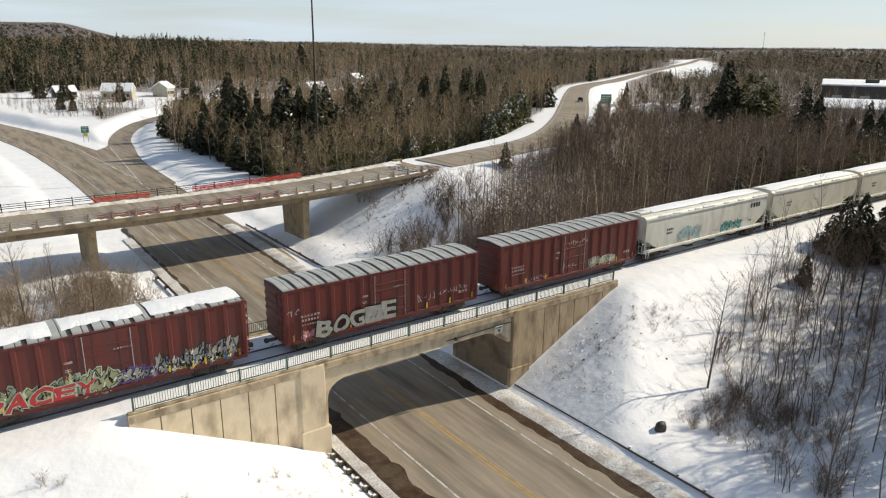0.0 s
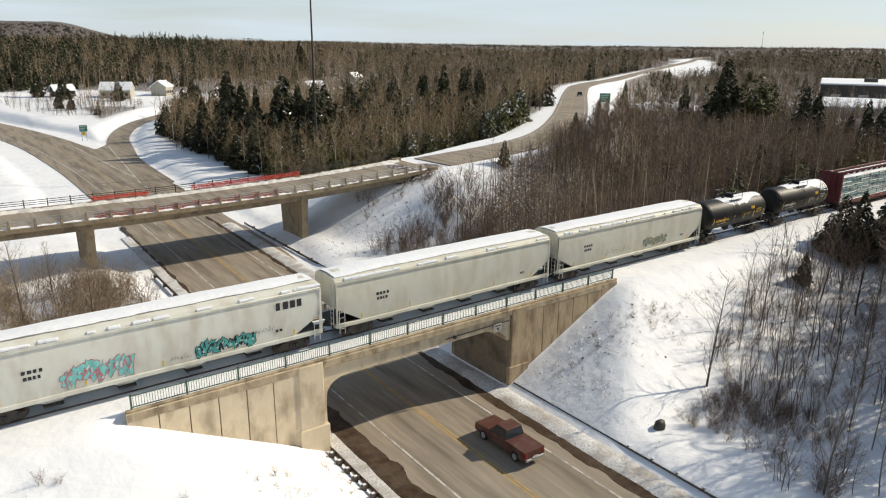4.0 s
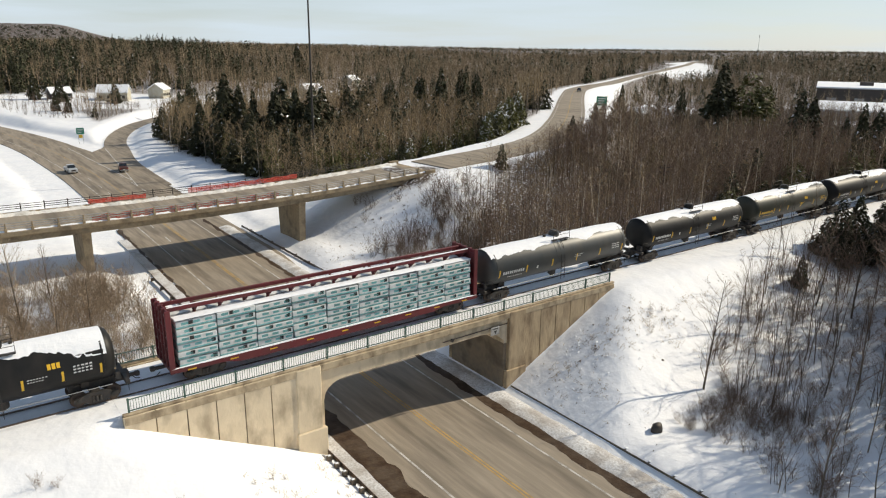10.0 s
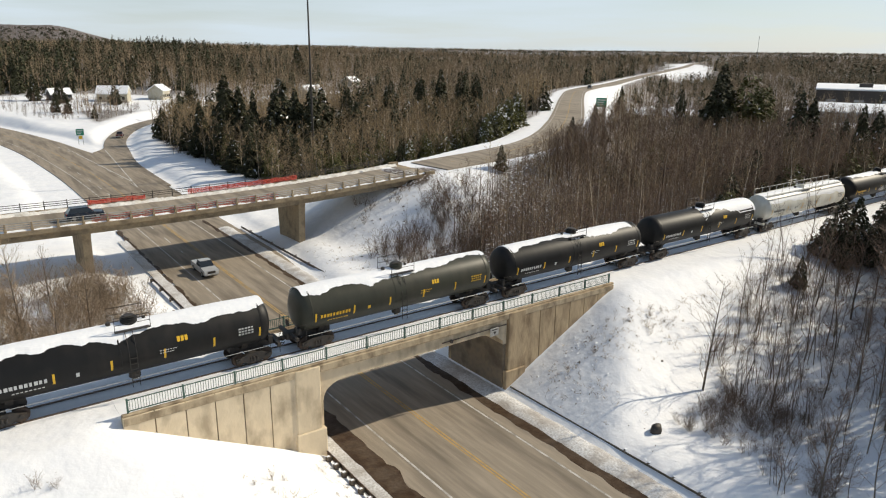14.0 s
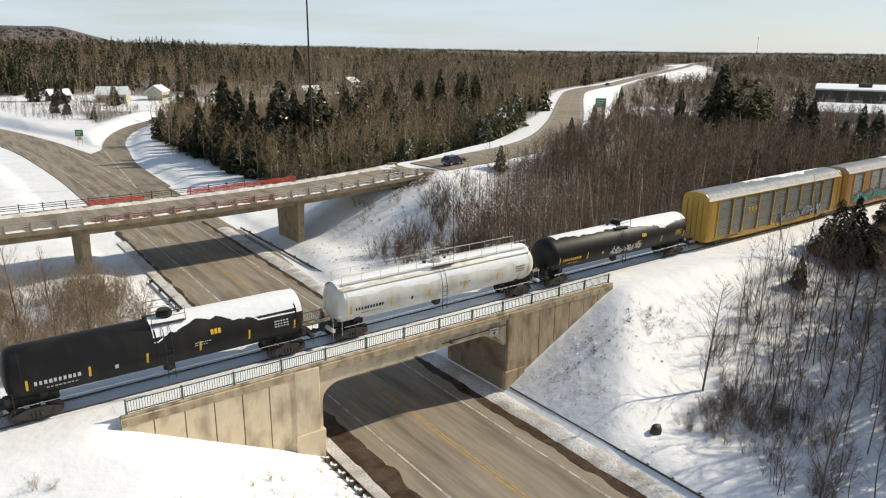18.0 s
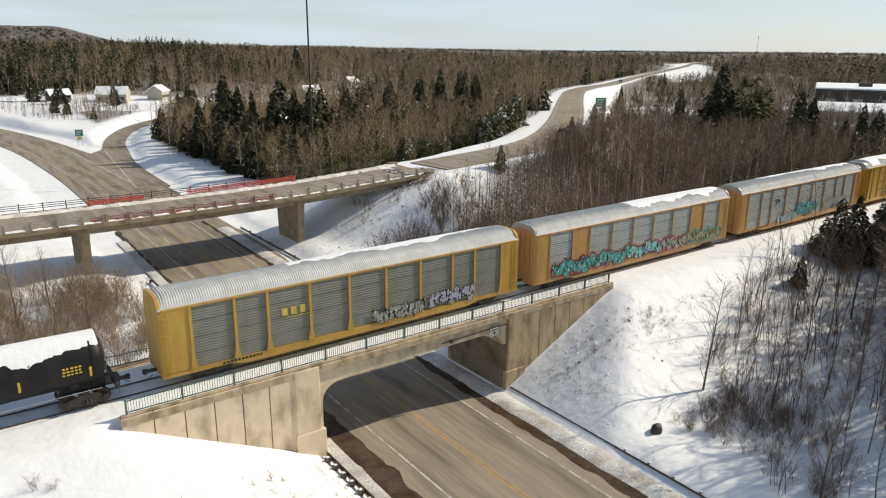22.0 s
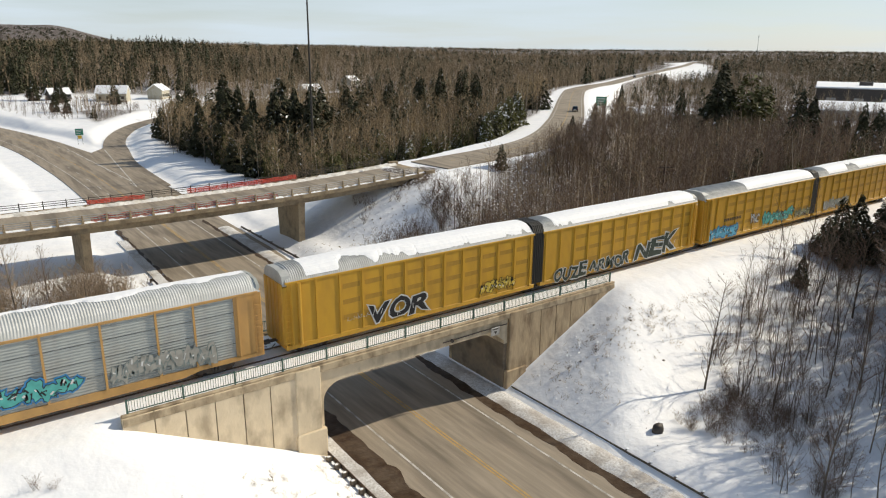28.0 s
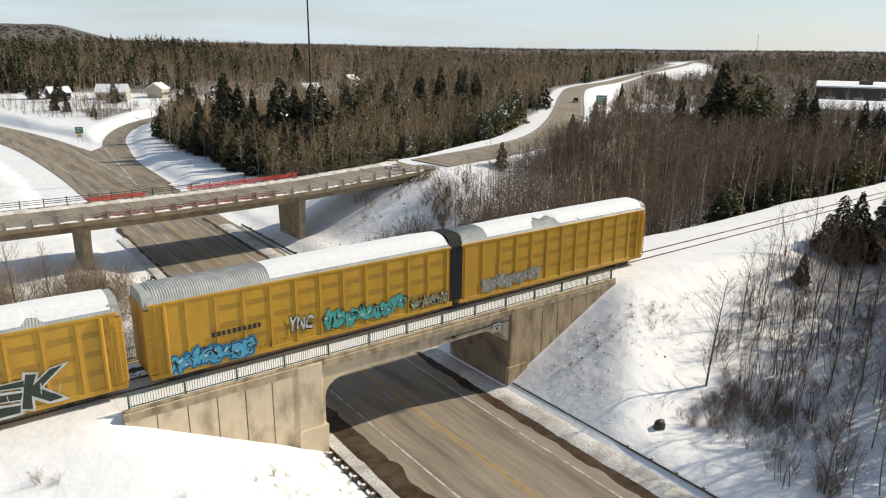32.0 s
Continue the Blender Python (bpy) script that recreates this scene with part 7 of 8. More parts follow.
def autorack(a, b, label, panel_mat, frame_mat, seed, bays=10, odd=(), letters=(), snow_from=0.3, roof=None, bare=0.0):
    car, L = wagon("autorack", label, a, b)
    rng = random.Random(seed)
    W, Z0, Z1 = 1.5, 0.95, 4.95
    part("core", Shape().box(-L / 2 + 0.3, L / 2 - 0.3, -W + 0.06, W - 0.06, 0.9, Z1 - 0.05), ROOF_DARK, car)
    part("deck_sill", Shape().prism([(-L / 2, 1.0), (-L / 2, 0.72), (-L / 2 + 4.0, 0.72), (-L / 2 + 5.0, 0.5), (L / 2 - 5.0, 0.5), (L / 2 - 4.0, 0.72), (L / 2, 0.72), (L / 2, 1.0)], "y", -W - 0.02, W + 0.02), frame_mat, car)
    px = [-11.95, -9.3, -7.2, -4.32, -1.44, 1.44, 4.32, 7.2, 9.3, 11.95]
    post_m = Shape().prism([(-0.09, Z1), (-0.09, 1.75), (-0.24, 1.0), (0.24, 1.0), (0.09, 1.75), (0.09, Z1)] if bays == 10 else [(-0.06, Z1), (-0.06, 1.0), (0.06, 1.0), (0.06, Z1)], "y", -0.07, 0.0).mesh("side_post", frame_mat)
    made = {}

    def sheets(k):
        """A corrugated side sheet of that width, its seams, and a plain sheet."""
        if k in made:
            return made[k]
        prof, z, flip = [(0.0, Z0 + 0.05)], Z0 + 0.05, 0
        while z < Z1 - 0.12:
            z += 0.085
            flip = 1 - flip
            prof.append((-0.03 if flip else 0.0, min(z, Z1 - 0.05)))
        m = len(prof)
        corr = Shape().add([(x, y, zz) for x in (0.03, k - 0.03) for y, zz in prof], [(i, i + m, i + m + 1, i + 1) for i in range(m - 1)])
        seam = Shape()
        for zz in (1.95, 2.95, 3.95):
            seam.box(0.05, k - 0.05, -0.038, -0.03, zz - 0.035, zz - 0.015)
        made[k] = corr.mesh("side_panel", panel_mat), seam.mesh("panel_seam", ROOF_DARK), Shape().box(0.03, k - 0.03, -0.045, 0.0, Z0 + 0.05, Z1 - 0.04, 0.01).mesh("side_panel", RACK_OCHRE)
        return made[k]

    for i, x in enumerate(px):
        part("side_post", post_m, frame_mat, car, at=pose(x, -W, 0))
        part("side_post", post_m, frame_mat, car, at=pose(-x, W, 0, 0, 0, 180))
        if i < len(px) - 1:
            corr_m, seam_m, flat_m = sheets(round(px[i + 1] - x, 3))
            near = part("side_panel", flat_m if i in odd else corr_m, panel_mat, car, at=pose(x, -W + 0.04, 0))
            part("side_panel", corr_m, panel_mat, car, at=pose(-x, W - 0.04, 0, 0, 0, 180))
            if i not in odd:
                part("panel_seam", seam_m, ROOF_DARK, near)
    part("top_rail", Shape().box(-L / 2 + 0.2, L / 2 - 0.2, -W - 0.05, -W + 0.06, Z1 - 0.12, Z1 + 0.04, 0.02).box(-L / 2 + 0.2, L / 2 - 0.2, W - 0.06, W + 0.05, Z1 - 0.12, Z1 + 0.04, 0.02), frame_mat, car)
    for sx in (-1, 1):
        for sy in (-1, 1):
            part("corner_panel", Shape().box(sx * (L / 2 - 0.9) - 0.87, sx * (L / 2 - 0.9) + 0.87, sy * (W - 0.02) - 0.04, sy * (W - 0.02) + 0.04, Z0, Z1 - 0.1, 0.01), frame_mat, car)
            part("ladder", ladder(3.8), frame_mat, car, at=pose(sx * (L / 2 - 0.3), sy * (W + 0.08), 0.9))
        for j, y in enumerate(np.linspace(-1.2, 1.2, 5)):
            part("end_door_leaf", Shape().box(sx * (L / 2 - 0.05) - 0.06, sx * (L / 2 - 0.05) + 0.06, y - 0.27, y + 0.27, 1.0, 4.9 + 0.45 * (1 - (abs(y) / 1.6) ** 2), 0.03), frame_mat, car)
        part("end_cap", Shape().prism([(-W, Z1 - 0.05), (-1.35, 5.35), (-1.0, 5.62), (0, 5.72), (1.0, 5.62), (1.35, 5.35), (W, Z1 - 0.05)], "x", sx * (L / 2 - 0.12) - 0.1, sx * (L / 2 - 0.12) + 0.1), frame_mat if frame_mat is not RACK_OCHRE else panel_mat, car)
    rack_roof(car, L - 0.1, W + 0.02, Z1, 5.78, roof or ROOF_FROST)
    rz = lambda y: 5.78 - 0.83 * abs(min(1, abs(y) / (W + 0.02))) ** 3.2 + 0.03
    x0 = -L / 2 + 0.4 + snow_from * L
    part("snow", snow_strip(x0, L / 2 - 0.4, lambda x, w: (-0.95 + bare + 0.75 * w, 1.2), rz, seed, 0.05, 170, 12), SNOW, car, "thin snow on the roof")
    side = lambda x, z: -W - 0.075
    for j, (kind, *q) in enumerate(letters):
        if kind == "spray":
            x0, x1, z0, z1, f, e, nl = q
            spray(car, x0, x1, z0, z1, side, G[f], G[e], seed * 10 + j, nl)
        elif kind == "tag":
            x0, z0, w, h, c = q
            scribble(car, x0, z0, w, h, side, G[c], seed * 10 + j)
        elif kind == "plate":
            x0, z0, w, h, c = q
            marks(car, -W - 0.0, stencil(rng, x0, z0, w, h, 3) + [(x0, z0 - 0.16, w, 0.05)], G[c], "emblem", "yellow emblem blocks")
    marks(car, -W - 0.026, stencil(rng, -L / 2 + 3.5, 0.78, 2.6, 0.14, 11), MARK_BLACK, "stencil", "black reporting marks on the sill")
    running_gear(car, L, 3.0)


def yellow_rack(a, b, label, seed, bellows, letters=(), snow_from=0.0):
    car, L = wagon("autorack", label, a, b)
    rng = random.Random(seed)
    W, Z0, Z1 = 1.5, 0.6, 5.1
    part("side", Shape().box(-L / 2 + 0.3, L / 2 - 0.3, -W, W, Z0 + 0.2, Z1, 0.02), YELLOW_SIDE, car)
    part("sill", Shape().box(-L / 2 + 0.1, L / 2 - 0.1, -W - 0.04, W + 0.04, Z0 - 0.05, Z0 + 0.28, 0.02), YELLOW_SIDE, car)
    part("top_rail", Shape().box(-L / 2 + 0.2, L / 2 - 0.2, -W - 0.06, W + 0.06, Z1 - 0.12, Z1 + 0.04, 0.02), YELLOW_SIDE, car)
    bays = 12
    k = (L - 1.2) / bays
    rib = Shape().prism([(-0.07, 0), (-0.06, -0.07), (0.06, -0.07), (0.07, 0)], "z", Z0 + 0.28, Z1 - 0.1).mesh("side_post", YELLOW_SIDE)
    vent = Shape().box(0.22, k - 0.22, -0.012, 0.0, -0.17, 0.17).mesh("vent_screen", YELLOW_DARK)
    for i in range(bays + 1):
        x = -L / 2 + 0.6 + i * k
        part("side_post", rib, YELLOW_SIDE, car, at=pose(x, -W, 0))
        part("side_post", rib, YELLOW_SIDE, car, at=pose(-x, W, 0, 0, 0, 180))
        if 1 < i < bays:
            for z in (1.9, 3.0, 4.1):
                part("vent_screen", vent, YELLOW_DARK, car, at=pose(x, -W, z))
    for sx in (-1, 1):
        if sx != bellows:
            for sy in (-1, 1):
                part("corner_panel", Shape().box(sx * (L / 2 - 0.25) - 0.25, sx * (L / 2 - 0.25) + 0.25, sy * (W - 0.12) - 0.08, sy * (W - 0.12) + 0.08, 0.9, Z1 - 0.3, 0.03), YELLOW_SIDE, car)
                part("ladder", ladder(3.9), YELLOW_SIDE, car, at=pose(sx * (L / 2 - 0.28), sy * (W + 0.08), 0.7))
                part("corner_post", Shape().tube([(sx * (L / 2 - 1.1), sy * (W + 0.06), 0.8), (sx * (L / 2 - 1.1), sy * (W + 0.06), Z1 - 0.1)], 0.13, 10), YELLOW_SIDE, car, smooth=40)
            for y in np.linspace(-1.15, 1.15, 5):
                part("end_door_leaf", Shape().box(sx * (L / 2 - 0.02) - 0.05, sx * (L / 2 - 0.02) + 0.05, y - 0.25, y + 0.25, 0.95, 5.0, 0.03), YELLOW_SIDE, car)
            part("end_hood", Shape().prism([(-W, 4.9), (-1.3, 5.5), (-0.9, 5.75), (0, 5.82), (0.9, 5.75), (1.3, 5.5), (W, 4.9)], "x", sx * (L / 2 - 0.35) - 0.3, sx * (L / 2 - 0.35) + 0.3), ROOF_GREY, car)
        else:
            s = Shape()
            for j in range(3):
                x = sx * (L / 2 - 0.25 + 0.2 * j)
                s.prism([(-W - 0.02, 0.9), (-W - 0.02, 5.1), (-1.25, 5.7), (-0.8, 5.9), (0.8, 5.9), (1.25, 5.7), (W + 0.02, 5.1), (W + 0.02, 0.9)], "x", x - 0.08, x + 0.08)
            part("bellows", s, RUBBER, car, "black rubber gangway bellows")
    rack_roof(car, L - 0.5, W + 0.04, Z1, 5.9, ROOF_GREY)
    rz = lambda y: 5.9 - 0.8 * abs(min(1, abs(y) / (W + 0.04))) ** 3.2 + 0.03
    part("snow", snow_strip(-L / 2 + 0.6 + snow_from * L, L / 2 - 0.5, lambda x, w: (-1.42 + 1.5 * max(0.0, w - 0.12), 1.25), rz, seed, 0.08, 170, 12), SNOW, car, "snow lying on the roof")
    side = lambda x, z: -W - 0.072
    for j, (kind, *q) in enumerate(letters):
        if kind == "spray":
            x0, x1, z0, z1, f, e, nl = q
            spray(car, x0, x1, z0, z1, side, G[f], G[e], seed * 10 + j, nl)
        elif kind == "tag":
            x0, z0, w, h, c = q
            scribble(car, x0, z0, w, h, side, G[c], seed * 10 + j)
        elif kind == "word":
            text, x0, z0, h, w, f, e = q
            word(car, text, x0, z0, h, w, -W - 0.075, G[f], G[e])
        else:
            x0, z0, w, h, n = q
            marks(car, -W - 0.074, stencil(rng, x0, z0, w, h, n), MARK_BLACK, "stencil", "black painted reporting marks")
    for sx in (-1, 1):
        b = part("bogie", bolster_m, STEEL_DARK, car, at=pose(sx * (L / 2 - (0.2 if sx == bellows else 2.2)), 0, 0)) if sx != 1 or bellows != 1 else None
        if b:
            for sy in (-1, 1):
                part("side_frame", frame_m, STEEL_DARK, b, at=pose(0, sy * 1.0, 0, 0, 0, 0 if sy < 0 else 180))
                for x in (-0.88, 0.88):
                    part("wheel", wheel_m, WHEEL, b, at=pose(x, sy * 0.77, 0.45, 0, 0, 0 if sy > 0 else 180))
        if sx != bellows:
            part("coupler", knuckle_m, STEEL_DARK, car, at=pose(sx * (L / 2 + 0.3), 0, 0, 0, 0, 0 if sx > 0 else 180))


boxcar(-306.8, -291.0, "dark red boxcar with multicoloured graffiti and roof snow", OXIDE, 1, True, (("spray", -7.7, 0.3, 0.85, 2.15, "olive", "mint", 8), ("word", "SPACEY", -7.3, 0.98, 0.78, 6.6, "red", "mint"), ("spray", 0.3, 2.3, 1.0, 1.8, "silver", "purple", 3), ("spray", 2.4, 7.2, 0.95, 2.3, "silver", "black", 6), ("spray", 3.0, 6.8, 1.0, 1.5, "yellow", "blue", 6)))
boxcar(-288.6, -272.8, "oxide red boxcar with grey outlined graffiti", OXIDE, 2, False, (("word", "BOGIE", -5.7, 0.95, 1.1, 6.2, "silver", "black"), ("tag", -7.7, 2.7, 0.9, 0.7, "white"), ("tag", 2.4, 1.5, 1.5, 0.7, "white"), ("tag", 4.1, 1.8, 2.8, 0.5, "white"), ("spray", -6.7, -5.8, 0.9, 1.5, "pink", "pink", 2)))
boxcar(-270.6, -254.2, "weathered red boxcar with patched door and small tags", OXIDE_OLD, 3, False, (("spray", 1.9, 5.2, 0.98, 1.85, "olive", "white", 5), ("tag", -1.3, 1.3, 1.6, 1.0, "white"), ("tag", -5.5, 1.1, 2.6, 0.35, "white"), ("tag", -0.9, 3.4, 2.5, 0.6, "white")))
hopper(-253.1, -232.9, "off-white covered hopper with teal graffiti", CREAM_WHITE, 11, (("spray", -5.2, -1.6, 1.35, 2.7, "aqua", "pink", 5), ("spray", 1.9, 5.6, 1.35, 2.3, "teal", "black", 5), ("tag", 0.4, 1.5, 1.3, 0.4, "grey"), ("tag", 5.7, 1.9, 1.2, 0.5, "grey"), ("emblem", 7.0, 3.2, 1.9, 0.5)), True)
hopper(-231.8, -212.2, "pale grey covered hopper with rust streaks", CREAM, 12)
hopper(-211.2, -191.5, "pale grey covered hopper with faint graffiti", CREAM, 13, (("tag", -4.0, 1.5, 3.5, 0.8, "olive"), ("spray", 1.2, 4.6, 1.55, 2.3, "olive", "grey", 5)))
tank(-190.6, -178.8, "black tank car with patchy snow on its back", TANK_BLACK, 21, 1.5, (0.28, 0.98), tall=False, lettering=MARK_YELLOW)
tank(-177.5, -165.2, "glossy black tank car with slipping snow", TANK_BLACK, 23, 1.5, (0.22, 0.98), tall=True)
centrebeam(-163.0, -140.0)
tank(-139.2, -121.9, "dark grey tank car with snow on top", TANK_GREY, 24, 1.5)
tank(-120.2, -103.0, "black tank car with snow along its top", TANK_BLACK, 25, 1.48)
tank(-102.0, -84.8, "olive-black tank car with snow along its top", TANK_OLIVE, 27, 1.5, lettering=MARK_YELLOW)
tank(-84.2, -66.6, "black tank car with broken snow cover", TANK_BLACK, 29, 1.48, (0.02, 0.95))
tank(-65.5, -47.6, "black tank car with bare front and snowy rear", TANK_BLACK, 31, 1.48, (0.42, 1.0), tall=True)
tank(-46.3, -27.2, "white pressure tank car with a railed walkway", TANK_WHITE, 32, 1.46, (0.0, 1.0), lettering=MARK_BLACK, rails=True)
tank(-26.4, -6.6, "black tank car with white graffiti and snow", TANK_BLACK, 33, 1.48, (0.05, 1.0), lettering=MARK_YELLOW, letters=((-2.0, 2.2, -0.85, -0.15, "white", "black", 6),))
autorack(-4.3, 23.2, "silver-panelled autorack with yellow posts and graffiti", PANEL, RACK_YELLOW, 41, 10, (), (("spray", 0.3, 4.6, 0.85, 2.0, "silver", "black", 5), ("spray", 5.2, 9.2, 1.0, 2.35, "lilac", "black", 5), ("tag", 9.4, 1.7, 0.8, 0.6, "black"), ("plate", -6.3, 3.0, 1.9, 0.5, "yellow")), 0.3, None, 1.1)
autorack(25.0, 52.3, "pale autorack with ochre panels and long graffiti", PANEL_PALE, RACK_OCHRE, 42, 11, (1, 7), (("spray", -11.6, -2.0, 0.9, 2.35, "teal", "red", 10), ("spray", -1.8, 2.6, 0.95, 2.3, "aqua", "red", 5), ("spray", 2.7, 6.6, 0.95, 2.2, "silver", "red", 5), ("spray", 6.8, 12.4, 0.95, 2.2, "olive", "teal", 6)), 0.45)
autorack(54.4, 81.3, "whitish autorack with thin ochre posts and graffiti", PANEL_PALE, RACK_OCHRE, 43, 11, (), (("tag", -11.6, 1.6, 1.3, 0.9, "black"), ("spray", -5.6, -1.6, 0.9, 1.7, "aqua", "pink", 5), ("spray", -1.6, 3.0, 1.3, 2.5, "teal", "blue", 4), ("spray", 4.6, 10.4, 1.1, 2.5, "silver", "grey", 6), ("plate", -6.3, 3.3, 1.0, 0.35, "black")), 0.2, None, 0.9)
yellow_rack(82.7, 104.5, "yellow articulated autorack with black graffiti", 51, 1, (("word", "VOR", -4.9, 1.0, 1.25, 5.4, "black", "white"), ("tag", -6.4, 1.6, 1.8, 0.4, "white"), ("spray", 5.2, 8.6, 1.1, 2.0, "yellow", "black", 5)), 0.05)
yellow_rack(105.0, 126.2, "yellow articulated autorack with grey graffiti", 52, -1, (("word", "OUZE", -8.9, 0.62, 1.0, 3.9, "bottle", "white"), ("word", "ARMOR", -4.7, 0.7, 1.0, 5.4, "bottle", "white"), ("word", "NEK", 1.5, 0.85, 1.5, 6.0, "bottle", "white")), 0.05)
yellow_rack(127.3, 149.0, "yellow articulated autorack with blue graffiti", 53, 1, (("spray", -9.6, -4.7, 0.75, 1.9, "sky", "blue", 4), ("word", "YNC", -2.3, 1.6, 0.85, 1.7, "white", "black"), ("spray", 0.2, 6.4, 0.95, 2.5, "teal", "black", 4), ("spray", 7.0, 10.2, 0.95, 1.9, "olive", "black", 5), ("tag", -4.4, 0.9, 2.2, 0.7, "black"), ("marks", -7.2, 2.4, 3.2, 0.3, 10)), 0.32)
yellow_rack(149.5, 171.0, "yellow articulated autorack with grey graffiti", 54, -1, (("spray", -8.6, -2.4, 0.9, 2.2, "silver", "grey", 7),), 0.1)


# ---------------------------------------------------------------- buildings, signs and masts
SIDING = material("pale_siding", (0.55, 0.52, 0.44), 0.7, stain=(0.4, 0.37, 0.3), stain_scale=0.8, stain_amount=0.4)
CREAM = material("cream_siding", (0.46, 0.43, 0.35), 0.7, stain=(0.3, 0.25, 0.15), stain_scale=0.8, stain_amount=0.5)
DARK_WALL = material("brown_cladding", (0.07, 0.058, 0.05), 0.7, stain=(0.1, 0.085, 0.075), stain_scale=0.2, stain_amount=0.5, stretch=(1, 1, 0.2))
GLASS = material("dark_glass", (0.02, 0.025, 0.03), 0.08, spec=0.6)
SIGN_GREEN = material("sign_green", (0.02, 0.20, 0.12), 0.5)
SIGN_YELLOW = material("sign_yellow", (0.7, 0.45, 0.04), 0.5)
POLE = material("dark_pole", (0.045, 0.04, 0.035), 0.7, grain=(0.08, 0.07, 0.06), grain_scale=3)


def house(x, y, turn, w, d, h, wall, label):
    z = float(ground_at(x, y)) - 0.2
    t = thing("house", label, "house", pose(x, y, z, 0, 0, turn), group="houses at the wood's edge")
    part("wall", Shape().prism([(-d / 2, 0), (d / 2, 0), (d / 2, h), (0, h + d * 0.34), (-d / 2, h)], "x", -w / 2, w / 2), wall, t)
    for sy in (-1, 1):
        s = Shape().prism([(sy * (d / 2 + 0.4), h - 0.25), (0, h + d * 0.34 + 0.02), (0, h + d * 0.34 + 0.35), (sy * (d / 2 + 0.4), h + 0.05)], "x", -w / 2 - 0.4, w / 2 + 0.4)
        part("roof", s, SNOW, t, "snow-covered roof slope")
    for sy in (-1, 1):
        for k in range(4):
            q = part("window", Shape().box(-w / 2 + w * (k + 0.5) / 4 - 0.55, -w / 2 + w * (k + 0.5) / 4 + 0.55, sy * d / 2 - 0.05, sy * d / 2 + 0.05, 1.0, 2.2), GLASS, t)
            part("window_frame", Shape().box(-w / 2 + w * (k + 0.5) / 4 - 0.65, -w / 2 + w * (k + 0.5) / 4 + 0.65, sy * d / 2 - 0.03, sy * d / 2 + 0.03, 0.88, 0.98), MARK_WHITE, q)
    part("chimney", Shape().box(w * 0.2, w * 0.2 + 0.6, -0.3, 0.3, h + d * 0.2, h + d * 0.34 + 0.9, 0.03), DARK_WALL, t)


house(65, 277, -24, 11.5, 8, 3.4, CREAM, "pale house with a snow-covered gable roof")
house(84, 281, 50, 7, 6.5, 3.8, CREAM, "small pale house with a snowy roof")
house(149, 268, 15, 10, 8, 3.0, SIDING, "low house with a white snow roof")
house(205, 330, 30, 9, 7, 3.0, SIDING, "low house with a white snow roof")
house(47, 292, 10, 8, 6, 2.6, DARK_WALL, "grey house half hidden by trees")

w = thing("warehouse", "long brown warehouse with a flat snow-covered roof", "warehouse", pose(332, 87, float(ground_at(332, 87)) - 0.3, 0, 0, -64))
part("wall", Shape().box(-32, 32, -20, 38, 0, 8.3, 0.05), DARK_WALL, w)
part("roof", Shape().box(-32.4, 32.4, -20.4, 38.4, 8.3, 8.9, 0.2), SNOW, w, "flat roof under snow")
part("vent_box", Shape().box(-16, -11, 0, 4, 8.8, 10.4, 0.05), DARK_WALL, w)
for k in range(6):
    part("loading_door", Shape().box(-28 + k * 10, -24.5 + k * 10, -20.06, -19.98, 0.3, 4.6, 0.02), GALV, w)
w = thing("shed", "low shed with a white snow roof", "shed", pose(258, 69, float(ground_at(258, 69)) - 0.2, 0, 0, -64))
part("wall", Shape().box(-14, 14, -11, 11, 0, 3.6, 0.05), GALV, w)
part("roof", Shape().prism([(-11.5, 3.4), (0, 5.6), (11.5, 3.4), (11.5, 3.8), (0, 6.0), (-11.5, 3.8)], "x", -14.5, 14.5), SNOW, w, "snow-covered roof")
part("door", Shape().box(-3, 2, -11.06, -10.99, 0.1, 3.0, 0.02), GALV, w)
mound = Shape()
rng = random.Random(12)
for k in range(9):
    x, y, r = 252 + rng.uniform(-16, 16), 143 + rng.uniform(-10, 10), rng.uniform(3, 5.5)
    mound.loft([[(x + q * r * math.cos(a), y + q * r * math.sin(a), float(ground_at(x, y)) - 0.3 + zz) for a in np.linspace(0, 6.28, 12)[:-1]] for q, zz in ((1.0, 0), (0.7, 1.3), (0.3, 2.0))])
tagged(new("snow_piles", mound.mesh("snow_piles", SNOW, 70)), "ploughed snow piles in a yard", "snow pile", "", "stuff")


def road_sign(x, y, turn, w, h, up, mat, label, second=None):
    t = thing("road_sign", label, "road sign", pose(x, y, float(ground_at(x, y)), 0, 0, turn))
    for sx in (-1, 1):
        part("post", Shape().box(sx * w * 0.3 - 0.05, sx * w * 0.3 + 0.05, 0.03, 0.1, -0.3, up + h), GALV, t)
    p = part("panel", Shape().box(-w / 2, w / 2, -0.03, 0.03, up, up + h, 0.01), mat, t)
    s = Shape()
    for k in range(3):
        s.box(-w * 0.38, w * (0.38 - 0.12 * k), -0.04, -0.03, up + h * (0.72 - 0.25 * k), up + h * (0.82 - 0.25 * k))
    part("lettering", s, MARK_WHITE, p, "white lettering bars")
    if second:
        part("lower_panel", Shape().box(-0.45, 0.45, -0.03, 0.03, up - 1.0, up - 0.1, 0.01), second, t)


